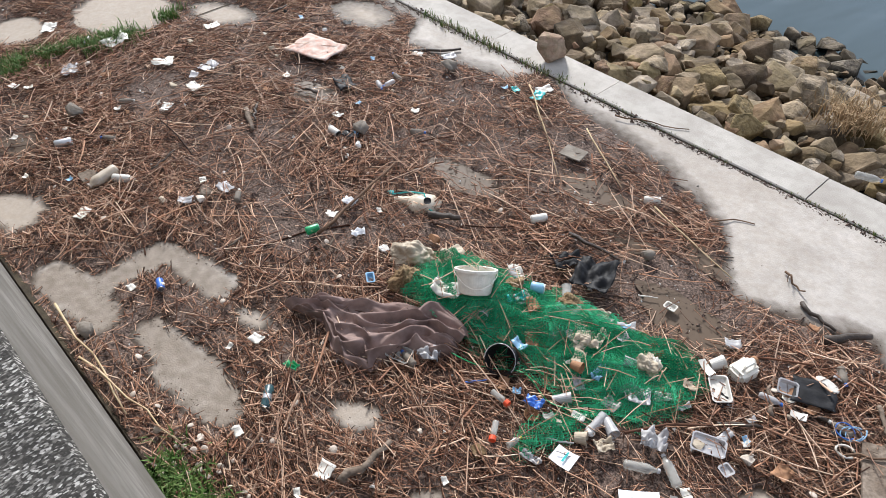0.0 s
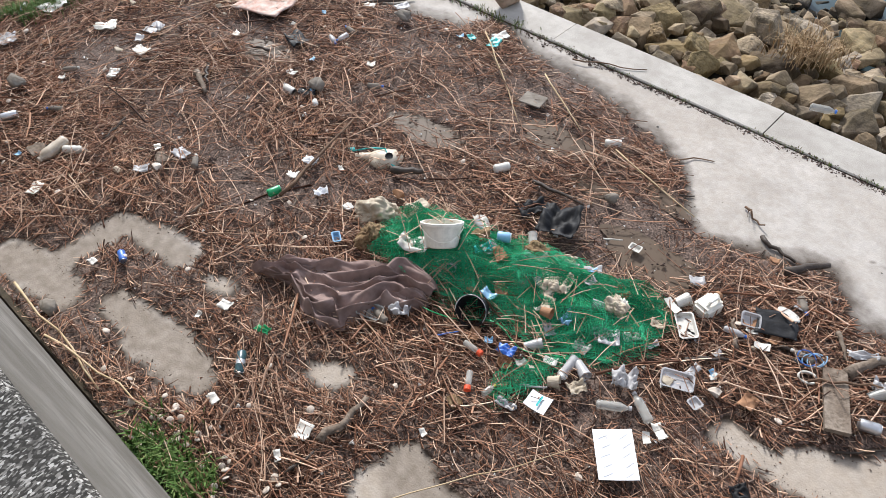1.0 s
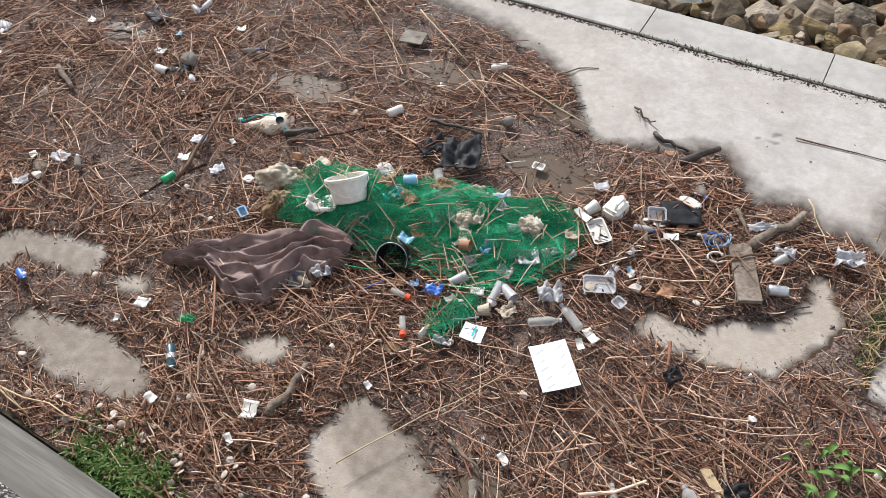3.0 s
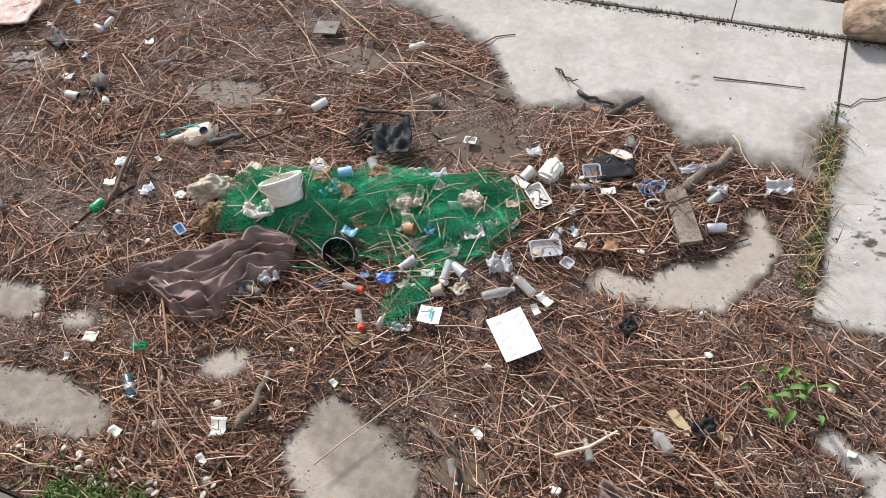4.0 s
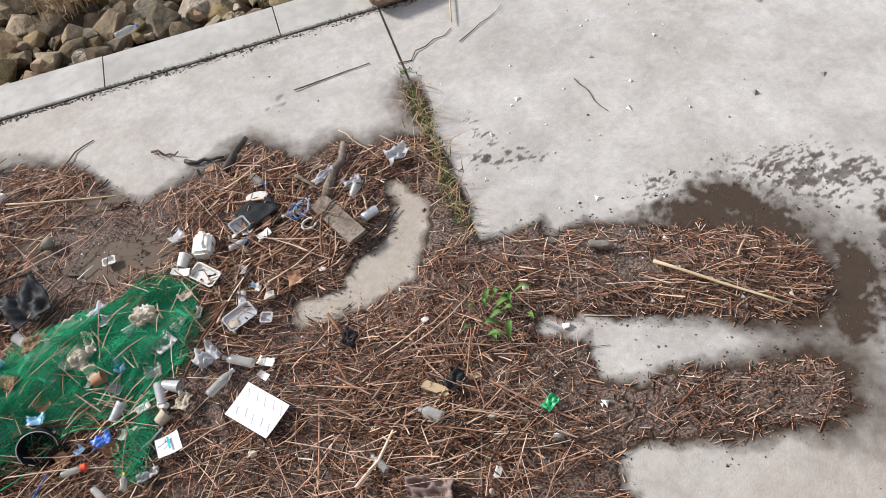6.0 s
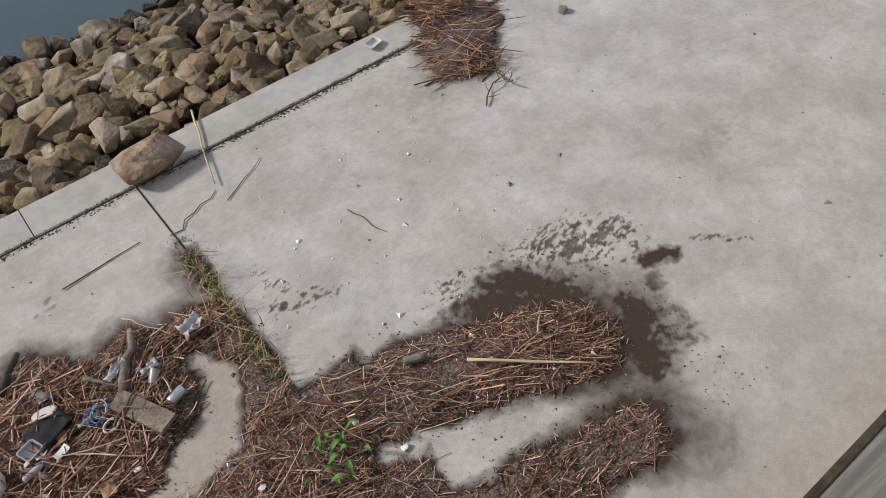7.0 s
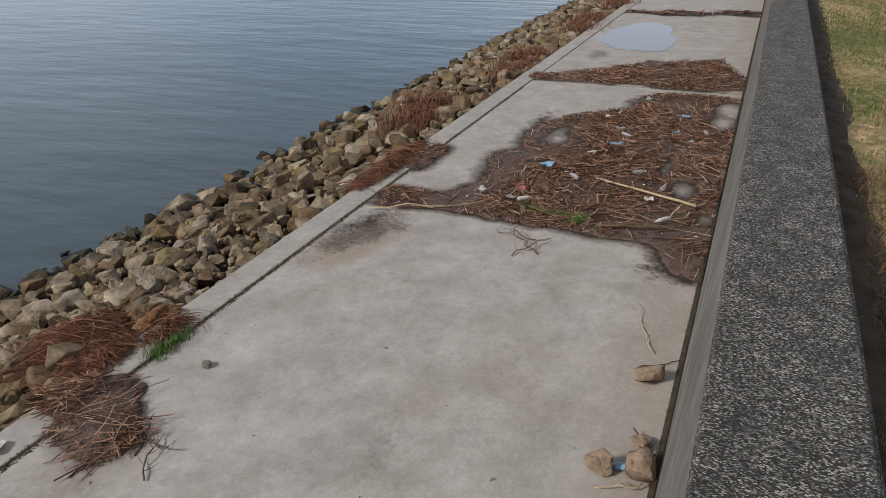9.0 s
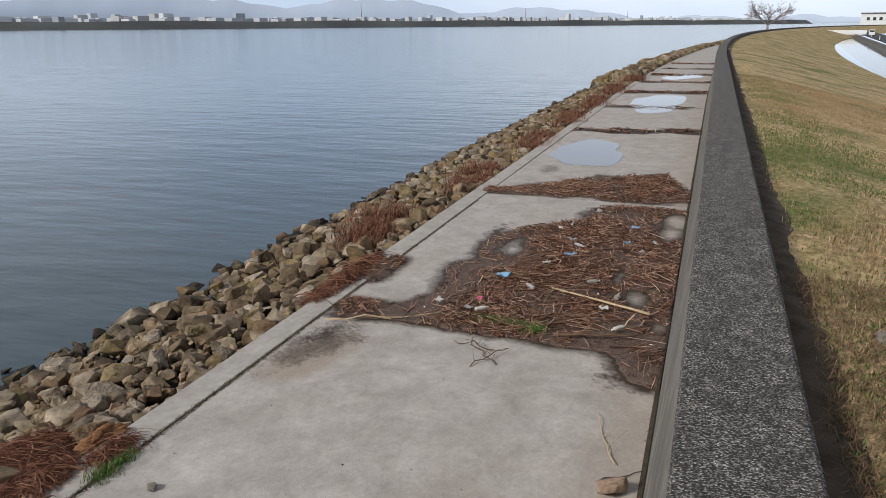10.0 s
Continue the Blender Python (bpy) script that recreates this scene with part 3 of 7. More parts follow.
def slope_z(y):
    return np.interp(y, [5.0, 5.3, 8.8, 11.0], [-0.14, -0.22, -0.98, -2.2])


# bed sheet below the stones, its colour darkened as crevice shade
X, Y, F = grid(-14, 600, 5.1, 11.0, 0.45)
tagged(mesh_np("ground_rubble", np.stack([X, bend(X, Y), slope_z(Y) - 0.12 + 0.06 * fbm(X * 2, Y * 2, 5)], 1), F, RUBBLE), "rubble bed under the riprap, painted dark as shade in the gaps", "rubble", kind="structure")


def rock_data(seed, points=18):
    r = random.Random(seed)
    b = bmesh.new()
    sx, sy, sz = r.uniform(0.85, 1.15), r.uniform(0.65, 0.95), r.uniform(0.5, 0.8)
    for _ in range(points):
        v = Vector((r.gauss(0, 1), r.gauss(0, 1), r.gauss(0, 1))).normalized()
        v = Vector([max(-0.7, min(0.7, c)) for c in v]) * r.uniform(0.92, 1.15)
        b.verts.new((v.x * sx * 0.62, v.y * sy * 0.62, v.z * sz * 0.62))
    hull = bmesh.ops.convex_hull(b, input=b.verts)
    bmesh.ops.delete(b, geom=[g for g in hull["geom_interior"] if isinstance(g, bmesh.types.BMVert)], context="VERTS")
    bmesh.ops.dissolve_limit(b, angle_limit=0.34, verts=b.verts, edges=b.edges)
    bmesh.ops.bevel(b, geom=b.edges[:], offset=0.022, segments=1, affect="EDGES", clamp_overlap=True)
    bmesh.ops.triangulate(b, faces=b.faces)
    me = bpy.data.meshes.new("stone")
    b.to_mesh(me)
    b.free()
    me.materials.append(ROCK)
    return me


ROCKS = [rock_data(s) for s in range(16)]


def rock_sites(x0, x1, seed, spacing):
    r = random.Random(seed)
    out = []
    y = 5.28
    while y < 8.9:
        x = x0 + r.uniform(0, spacing)
        while x < x1:
            size = spacing * r.choice((0.7, 0.9, 1.1, 1.3, 1.55, 1.9)) * r.uniform(0.9, 1.1) * (0.75 if y < 5.5 else 1.0)
            yy = y + r.uniform(-0.12, 0.12)
            out.append((x, max(yy, 5.17 + size * 0.4), float(slope_z(yy)) + size * 0.22 + r.uniform(-0.07, 0.10), size, r.uniform(0, 360), r.uniform(-25, 25), r.uniform(-25, 25)))
            x += spacing * r.uniform(0.75, 1.25)
        y += spacing * 0.8
    return out


riprap = thing("riprap", 0, 0, 0, "slope of brown broken stones down to the water", "riprap", kind="structure")
near = rock_sites(-6.5, 8.0, 11, 0.235)
far_sites = rock_sites(-14, -6.5, 12, 0.28) + rock_sites(8.0, 60, 13, 0.25) + rock_sites(60, 200, 14, 0.8)
rng = random.Random(8)
singles = rng.sample(near, min(len(near), 300))
chosen = set(singles)
V_all, F_all, base = [], [], 0
for s in near + far_sites + [(a + rng.uniform(-.2, .2), b + rng.uniform(-.2, .2), c + 0.03, d * 0.5, e, f_, g_) for a, b, c, d, e, f_, g_ in near]:
    m = pose(s[0], float(bend(s[0], s[1])), s[2], s[5], s[6], s[4]) @ Matrix.Scale(s[3], 4)
    me = ROCKS[rng.randrange(16)]
    if s in chosen:
        ob = new("stone", me)
        ob.matrix_basis = m
        ob.parent = riprap
    else:
        co = np.empty(len(me.vertices) * 3)
        me.vertices.foreach_get("co", co)
        mm = np.array(m)
        V_all.append(co.reshape(-1, 3) @ mm[:3, :3].T + mm[:3, 3])
        ix = np.empty(len(me.polygons) * 3, np.int32)
        me.polygons.foreach_get("vertices", ix)
        F_all.append(ix.reshape(-1, 3) + base)
        base += len(me.vertices)
tagged(mesh_np("stones", np.concatenate(V_all), np.concatenate(F_all), ROCK_FAR, riprap, smooth=False), "brown broken stones further along the slope", kind="stuff")

# ---- water ----
tagged(obj("water", [(-3000, 6, WATER_Z), (60, 6, WATER_Z), (200, -5, WATER_Z), (300, -24, WATER_Z), (420, -59, WATER_Z), (600, -136, WATER_Z), (4500, -1500, WATER_Z), (4500, 4500, WATER_Z), (-3000, 4500, WATER_Z)], [(0, 1, 2, 3, 4, 5, 6, 7, 8)], WATER), "blue-grey lake water with small ripples", "water", kind="structure")
for cx, cy, rx, ry, seed in ((23.7, 3.35, 2.3, 1.25, 1), (40.4, 2.4, 4.2, 1.5, 2), (61, 2.3, 3.0, 1.4, 3)):
    n = 48
    V = [(cx, float(bend(cx, cy)), 0.009)]
    for i in range(n):
        a = 2 * math.pi * i / n
        k = 1 + 0.16 * math.sin(2 * a + seed) + 0.1 * math.sin(3 * a + 2 * seed) + 0.05 * math.sin(7 * a)
        px, py = cx + rx * k * math.cos(a), cy + ry * k * math.sin(a)
        V.append((px, float(bend(px, py)), 0.009))
    tagged(obj("water_puddle", V, [(0, 1 + i, 1 + (i + 1) % n) for i in range(n)], PUDDLE), "shallow puddle on the apron reflecting the sky", "puddle", kind="structure")

# ---- flotsam bed and reeds ----
def bed(name, x0, x1, y0, y1, step, label):
    X, Y, F = grid(x0, x1, y0, y1, step)
    f = flotsam(X, Y)
    lift = np.where(Y > WIDTH, 0.03, 0.0)
    Z = np.where(f > 0, bed_height(X, Y) + 0.012 * fbm(X * 22, Y * 22, 15, 2) * np.clip(f * 8, 0, 1), -0.03) + lift
    for b in MUDDY:
        Z = Z * (1 - np.clip(blob(X, Y, *b) * 12, 0, 1)) - 0.02 * np.clip(blob(X, Y, *b) * 12, 0, 1)
    keep = (f[F] > -0.03).any(1)
    used = np.unique(F[keep])
    remap = np.full(len(X), -1)
    remap[used] = np.arange(len(used))
    return tagged(mesh_np(name, np.stack([X, bend(X, Y), Z], 1)[used], remap[F[keep]], MUD), label, "flotsam", kind="stuff")


bed("flotsam_bed", -11.5, 3.8, 0.01, 5.15, 0.03, "dark wet mulch of rotted reed and mud")
bed("flotsam_bed", 7.5, 21.0, 0.01, 4.95, 0.06, "dark wet mulch of rotted reed and mud")


def stalks(name, count, x0, x1, y0, y1, seed, lengths, radii, label, sides=3, bits=2, pile=0.05, margin=0.0, density=None, align=None, material=None, cap=True):
    """Loose stalks lying on the bed: slightly bent, tapered prisms in one mesh."""
    r = np.random.RandomState(seed)
    px, py = r.uniform(x0, x1, count * 4), r.uniform(y0, y1, count * 4)
    f = flotsam(px, py)
    p = np.clip((f - margin + 0.02) / 0.07, 0, 1)
    for b in MUDDY:
        p = p * (1 - 0.93 * np.clip(blob(px, py, *b) * 10 + 0.3, 0, 1))
    p = p * np.clip(0.52 + 1.1 * fbm(px * 1.5, py * 1.5, 6), 0.06, 1)
    if density is not None:
        p = p * density(px, py)
    ok = np.nonzero(r.uniform(0, 1, len(px)) < p)[0][:count]
    px, py = px[ok], py[ok]
    n = len(px)
    L = np.clip(np.exp(r.normal(math.log(lengths[0]), lengths[1], n)), lengths[2], lengths[3])
    short = r.uniform(0, 1, n) > 0.06
    L = np.where(short & cap, np.minimum(L, 0.07 + 1.5 * np.maximum(f[ok], 0)), L)
    a = r.uniform(0, math.pi, n)
    flow = 2.4 * fbm(px * 0.55, py * 0.55, seed + 5)
    a = np.where(r.uniform(0, 1, n) < 0.5, flow + r.normal(0, 0.45, n), a)
    if align is not None:
        w, ang = align(px, py)
        a = np.where(r.uniform(0, 1, n) < w, ang + r.normal(0, 0.28, n), a)
    R = np.clip(r.normal(radii[0], radii[1], n), radii[0] * 0.4, radii[0] * 2.6)
    R = np.minimum(R, L * 0.12)
    d = np.stack([np.cos(a), np.sin(a)], 1)
    side = np.stack([-d[:, 1], d[:, 0]], 1)
    curve = r.normal(0, 0.04, n) * L
    z0 = bed_height(px, py) + r.uniform(0.002, pile, n) * np.clip(f[ok] * 6, 0.1, 1) + np.where(py > WIDTH, 0.03, 0)
    tilt = r.normal(0, 0.35, n) * pile
    k = bits + 1
    V = np.empty((n, k, sides, 3))
    for j in range(k):
        u = j / bits - 0.5
        c = np.stack([px, py], 1) + d * (u * L)[:, None] + side * (curve * (0.25 - u * u) * 4)[:, None]
        z = np.maximum(z0 + tilt * u * 2, 0.006)
        rad = R * (1.0 - 0.35 * (j / bits))
        for s in range(sides):
            q = 2 * math.pi * s / sides + 0.5
            V[:, j, s, :2] = c + side * (rad * math.cos(q))[:, None]
            V[:, j, s, 2] = z + rad * math.sin(q)
    V[..., 1] = bend(V[..., 0], np.clip(V[..., 1], 0.012, None))
    i0 = (np.arange(n) * k * sides)[:, None]
    loc = np.array([(j * sides + s, j * sides + (s + 1) % sides, (j + 1) * sides + (s + 1) % sides, (j + 1) * sides + s) for j in range(bits) for s in range(sides)])
    F = (i0[:, :, None] + loc[None]).reshape(-1, 4)
    return tagged(mesh_np(name, V.reshape(-1, 3), F, material or REED), label, "dry reeds", kind="stuff")


def mulch(x, y):
    return np.where((x > 0.35) & (y < 1.3), 0.22, 1.0)


def tongue_flow(x, y):
    return np.where((x > 0.15) & (x < 2.0), 0.7, 0.0), np.where(y > 1.3, -0.45, -0.25)


stalks("reeds", 36000, -11.4, 3.6, 0.02, 5.1, 1, (0.12, 0.72, 0.03, 0.85), (0.0029, 0.0015), "tangle of dry brown reed stalks", bits=3, pile=0.06, align=tongue_flow, density=mulch)
stalks("long_reeds", 2100, -11.4, 3.6, 0.02, 5.1, 5, (0.36, 0.4, 0.16, 0.9), (0.0031, 0.0011), "long pale dry reed stalks lying over the tangle", bits=3, pile=0.085, align=tongue_flow, density=mulch, material=PALE_REED)
stalks("stems", 460, -11.4, 3.6, 0.02, 5.1, 7, (0.26, 0.5, 0.08, 0.7), (0.006, 0.002), "thicker brown stems lying among the reeds", sides=5, pile=0.07)
stalks("heap_reeds", 900, 2.2, 3.8, 3.8, 5.3, 17, (0.28, 0.4, 0.1, 0.6), (0.0042, 0.0015), "heap of long dry reeds washed over the kerb", bits=3, pile=0.08, cap=False)
stalks("reed_bits", 48000, -11.4, 3.6, 0.02, 5.1, 2, (0.045, 0.5, 0.015, 0.12), (0.0027, 0.0012), "short broken pieces of dry reed", bits=1, pile=0.03, margin=-0.03)
stalks("reeds", 15000, 7.5, 21, 0.02, 4.9, 3, (0.2, 0.6, 0.05, 0.9), (0.0055, 0.002), "tangle of dry brown reed stalks", pile=0.07, density=lambda x, y: np.clip(0.75 + 1.2 * fbm(x * 0.9, y * 0.9, 91), 0.2, 1))
stalks("reeds", 6000, 26, 85, 0.05, 4.7, 4, (0.4, 0.5, 0.1, 0.9), (0.012, 0.004), "distant bands of dry reed on the joints", pile=0.08, bits=1)

MUD_WATER = water_material("muddy_water", (0.12, 0.088, 0.064), 2.0, 0.0, 0.5)
MUD_WATER.node_tree.nodes["Principled BSDF"].inputs["Specular IOR Level"].default_value = 0.18
for cx, cy, rx, ry, turn in MUDDY:
    n = 40
    V = [(cx, cy, 0.026)]
    for i in range(n):
        a = 2 * math.pi * i / n
        k = 0.95 + 0.14 * math.sin(2 * a + cx) + 0.1 * math.sin(3 * a + 2 * cy) + 0.06 * math.sin(7 * a)
        u, v = rx * k * math.cos(a), ry * k * math.sin(a)
        V.append((cx + u * math.cos(radians(turn)) - v * math.sin(radians(turn)), cy + u * math.sin(radians(turn)) + v * math.cos(radians(turn)), 0.026))
    tagged(obj("water_mud_pool", V, [(0, 1 + i, 1 + (i + 1) % n) for i in range(n)], MUD_WATER), "shallow pool of brown muddy water in the flotsam", "puddle", kind="structure")

# ---- grass bank behind the wall, canal, far shore ----
GRASS = mat("grass_blade", (0.9, 0.9, 0.9), (1, 1, 1), 5, 0.8, 0.2, island_colors=[(0.06, 0.115, 0.025), (0.11, 0.18, 0.045), (0.16, 0.20, 0.075), (0.26, 0.20, 0.10), (0.12, 0.155, 0.055)])
STRAW = mat("straw_blade", (0.9, 0.9, 0.9), (1, 1, 1), 5, 0.8, 0.2, island_colors=[(0.32, 0.21, 0.11), (0.44, 0.31, 0.17), (0.24, 0.15, 0.08), (0.50, 0.38, 0.23)])
WEED = mat("green_weed", (0.9, 0.9, 0.9), (1, 1, 1), 5, 0.7, 0.3, island_colors=[(0.05, 0.12, 0.02), (0.10, 0.19, 0.04), (0.16, 0.22, 0.06), (0.07, 0.14, 0.03)])
RUST_WEED = mat("dead_weed", (0.9, 0.9, 0.9), (1, 1, 1), 5, 0.8, 0.2, island_colors=[(0.11, 0.045, 0.027), (0.23, 0.10, 0.06), (0.34, 0.17, 0.10), (0.08, 0.036, 0.024), (0.27, 0.125, 0.075)])


TWIG_STRAW = mat("dull_straw", (0.9, 0.9, 0.9), (1, 1, 1), 5, 0.9, 0.1, island_colors=[(0.14, 0.085, 0.045), (0.24, 0.16, 0.09), (0.10, 0.06, 0.035), (0.30, 0.21, 0.12)])


def bank_z(y):
    return np.interp(y, [-60, -15.2, -13.8, -5.0, -2.0, -1.0, -0.8], [-1.2, -1.2, -0.9, 1.25, 1.95, 2.03, 2.0])


def strawy(x, y):
    return np.clip(0.58 + 1.8 * fbm(x * 0.16 + 5, y * 0.45, 17) + 0.30 * (-y - 2.7), 0, 1)


X, Y, F = grid(-15, 600, -14.6, -0.77, 0.5)
gb = mesh_np("ground_grass", np.stack([X, bend(X, Y), bank_z(Y) + 0.05 * fbm(X, Y, 3)], 1), F, GRASS_GROUND)
tagged(gb, "grass bank, part green and part dry", "grass", kind="structure")


def tufts(name, px, py, pz, r, height, width, material, label, category="grass", lean=0.5, blades=1):
    """Bent grass blades, two quads each, all in one mesh."""
    n = len(px)
    h = height * r.uniform(0.5, 1.4, n)
    a = r.uniform(0, 2 * math.pi, n)
    d = np.stack([np.cos(a), np.sin(a)], 1)
    s = np.stack([-d[:, 1], d[:, 0]], 1) * (width * r.uniform(0.6, 1.3, n))[:, None]
    b = np.stack([px, py], 1)
    k = lean * r.uniform(0.3, 1.3, n)
    V = np.empty((n, 5, 3))
    V[:, 0, :2], V[:, 1, :2] = b - s, b + s
    V[:, 2, :2], V[:, 3, :2] = b - s * 0.8 + d * (k * h * 0.3)[:, None], b + s * 0.8 + d * (k * h * 0.3)[:, None]
    V[:, 4, :2] = b + d * (k * h)[:, None]
    V[:, 0, 2] = V[:, 1, 2] = pz
    V[:, 2, 2] = V[:, 3, 2] = pz + h * 0.55
    V[:, 4, 2] = pz + h * (1 - 0.35 * k)
    i = (np.arange(n) * 5)[:, None, None]
    F3 = (i + np.array([(0, 1, 3), (0, 3, 2), (2, 3, 4)])[None]).reshape(-1, 3)
    return tagged(mesh_np(name, V.reshape(-1, 3), F3, material, smooth=False), label, category, kind="stuff")


r = np.random.RandomState(5)
n = 150000
gx = np.where(r.uniform(0, 1, n) < 0.2, r.uniform(-14, 3, n), 0.3 + 32 * r.uniform(0, 1, n) ** 1.5)
gy = -0.86 - 6.0 * r.uniform(0, 1, n) ** 1.15
st = np.clip(strawy(gx, gy) + 0.5 * np.clip((gx - 12) / 16, 0, 1), 0, 1)
pick = r.uniform(0, 1, n)
edge_keep = r.uniform(0, 1, n) < np.clip((-gy - 0.95 + 0.25 * fbm(gx * 1.2, gy, 8)) * 2.2, 0.04, 1)
gz = bank_z(gy) - 0.01
m1, m2 = (pick > st) & edge_keep, (pick <= st) & edge_keep
tufts("grass", gx[m1], gy[m1], gz[m1], r, 0.045, 0.006, GRASS, "short green grass and clover on the bank")
tufts("dry_grass", gx[m2], gy[m2], gz[m2], r, 0.07, 0.0045, STRAW, "dry straw-coloured grass on the bank", lean=0.8)
n = 9000
gx = 0.4 + 5.5 * r.uniform(0, 1, n) ** 1.3
gy = -0.86 - 1.1 * r.uniform(0, 1, n) ** 1.2
tufts("dry_grass", gx, gy, bank_z(gy), r, 0.06, 0.003, TWIG_STRAW, "loose dry straw along the foot of the wall", lean=2.6)
X, Y, F = grid(-14, 60, -1.22, -0.785, 0.06)
tagged(mesh_np("ground_soil", np.stack([X, Y, bank_z(Y) + 0.045 - 0.3 * np.clip(-Y - 0.92 + 0.10 * fbm(X * 0.8, Y, 14), 0, 1) + 0.02 * fbm(X * 4, Y * 6, 4)], 1), F, SOIL), "bare soil strip along the back of the wall", "soil", kind="structure")

PALE = mat("pale_concrete", (0.5, 0.5, 0.48), (0.62, 0.62, 0.6), 0.6, 0.85)
ASPHALT = mat("asphalt", (0.05, 0.05, 0.05), (0.075, 0.073, 0.07), 0.5, 0.9, 0.3, 0.4, 40)
CANAL_W = water_material("canal_water", (0.10, 0.11, 0.11), 0.4, 0.05)


def strip(name, a, b, wa, wb, z, material, label, category, thick=0.0):
    d = (Vector(b) - Vector(a)).normalized()
    s = Vector((-d.y, d.x))
    top = [(*(Vector(a) + s * wa / 2), z), (*(Vector(a) - s * wa / 2), z), (*(Vector(b) - s * wb / 2), z), (*(Vector(b) + s * wb / 2), z)]
    V, F = top, [(0, 1, 2, 3)]
    if thick:
        V = top + [(x, y, zz - thick) for x, y, zz in top]
        F = [(0, 1, 2, 3), (0, 4, 5, 1), (1, 5, 6, 2), (2, 6, 7, 3), (3, 7, 4, 0)]
    return tagged(obj(name, V, F, material), label, category, kind="structure")


strip("ground_field", (-40, -160), (420, -226), 290, 290, -1.32, GRASS_GROUND, "flat ground beyond the canal", "field")
strip("ground_field", (420, -330), (1500, -760), 500, 600, -1.33, GRASS_GROUND, "flat ground beyond the canal", "field")
strip("water_canal", (60, -15.3), (305, -41), 4.6, 8, -1.15, CANAL_W, "still pale canal beside the dike", "canal")
strip("trim_canal", (60, -18.2), (305, -45.4), 0.5, 0.7, -0.2, WALL_FACE, "dark concrete canal edge", "canal edge", 1.1)
strip("road", (60, -22.5), (420, -64), 6.0, 6.0, -0.2, ASPHALT, "asphalt road beside the canal", "road", 0.3)


def box(b, x0, x1, y0, y1, z0, z1):
    v = [b.verts.new(p) for p in ((x0, y0, z0), (x1, y0, z0), (x1, y1, z0), (x0, y1, z0), (x0, y0, z1), (x1, y0, z1), (x1, y1, z1), (x0, y1, z1))]
    for f in ((0, 3, 2, 1), (4, 5, 6, 7), (0, 1, 5, 4), (1, 2, 6, 5), (2, 3, 7, 6), (3, 0, 4, 7)):
        b.faces.new([v[i] for i in f])
    return b


WHITE = mat("white_paint", (0.72, 0.72, 0.7), (0.8, 0.8, 0.78), 3, 0.6, 0.4)
DARK_GLASS = mat("dark_glass", (0.03, 0.035, 0.04), (0.05, 0.055, 0.06), 3, 0.1, 0.6)
ALU_PALE = mat("pale_metal", (0.5, 0.5, 0.5), (0.6, 0.6, 0.6), 9, 0.4, 0.5)
TYRE = mat("tyre_rubber", (0.02, 0.02, 0.02), (0.03, 0.03, 0.03), 9, 0.9, 0.2)

bridge = thing("footbridge", 300, -41, 0, "low white concrete bridge over the canal", "bridge", turn=84)
part("deck", box(bmesh.new(), -7, 7, -1.5, 1.5, -0.5, 0.0), PALE, bridge)
for yy in (-1.45, 1.45):
    part("parapet", box(bmesh.new(), -7, 7, yy - 0.12, yy + 0.12, 0.0, 1.2), WHITE, bridge)
car = thing("car", 262, -43.5, -0.2, "small white van parked on the canal road", "car", turn=-8)
part("body", box(bmesh.new(), -1.7, 1.7, -0.75, 0.75, 0.35, 1.1), WHITE, car)
part("cabin", box(bmesh.new(), -1.6, 1.1, -0.7, 0.7, 1.1, 1.9), WHITE, car)
part("windscreen", box(bmesh.new(), -1.64, -1.6, -0.6, 0.6, 1.2, 1.7), DARK_GLASS, car)
for wx in (-1.1, 1.1):
    for wy in (-0.7, 0.7):
        b = bmesh.new()
        bmesh.ops.create_cone(b, cap_ends=True, segments=16, radius1=0.3, radius2=0.3, depth=0.2, matrix=pose(wx, wy, 0.3, 90))
        tyre = part("wheel", b, TYRE, car)
        hub = bmesh.new()
        bmesh.ops.create_cone(hub, cap_ends=True, segments=12, radius1=0.17, radius2=0.17, depth=0.22, matrix=pose(wx, wy, 0.3, 90))
        part("rim", hub, ALU_PALE, tyre)
for k in range(5):
    p = thing("road_post", 130 + 38 * k, -27.3 - 4.4 * k, -0.2, "white roadside delineator post", "post", group="posts along the road")
    b = bmesh.new()
    bmesh.ops.create_cone(b, cap_ends=True, segments=10, radius1=0.09, radius2=0.08, depth=1.0, matrix=pose(0, 0, 0.5))
    part("pole", b, WHITE, p)
hall = thing("white_hall", 800, -136, -1.3, "long white flat-roofed building behind the dike", "building", turn=-10)
part("wall", box(bmesh.new(), -10, 10, -22, 14, 0, 12), WHITE, hall)
part("roof", box(bmesh.new(), -10.6, 10.6, -22.6, 14.6, 12, 13), WALL_FACE, hall)
for k in range(6):
    pane = part("window", box(bmesh.new(), -10.15, -9.98, -18 + 5 * k, -15.5 + 5 * k, 6.5, 9), DARK_GLASS, hall)
    part("sill", box(bmesh.new(), -10.3, -9.98, -18.2 + 5 * k, -15.3 + 5 * k, 6.3, 6.5), PALE, pane)
part("wing", box(bmesh.new(), -8, 10, -44, -22, 0, 6), WHITE, hall)

BARK = mat("bare_bark", (0.24, 0.195, 0.185), (0.32, 0.27, 0.26), 8, 0.9, 0.2)


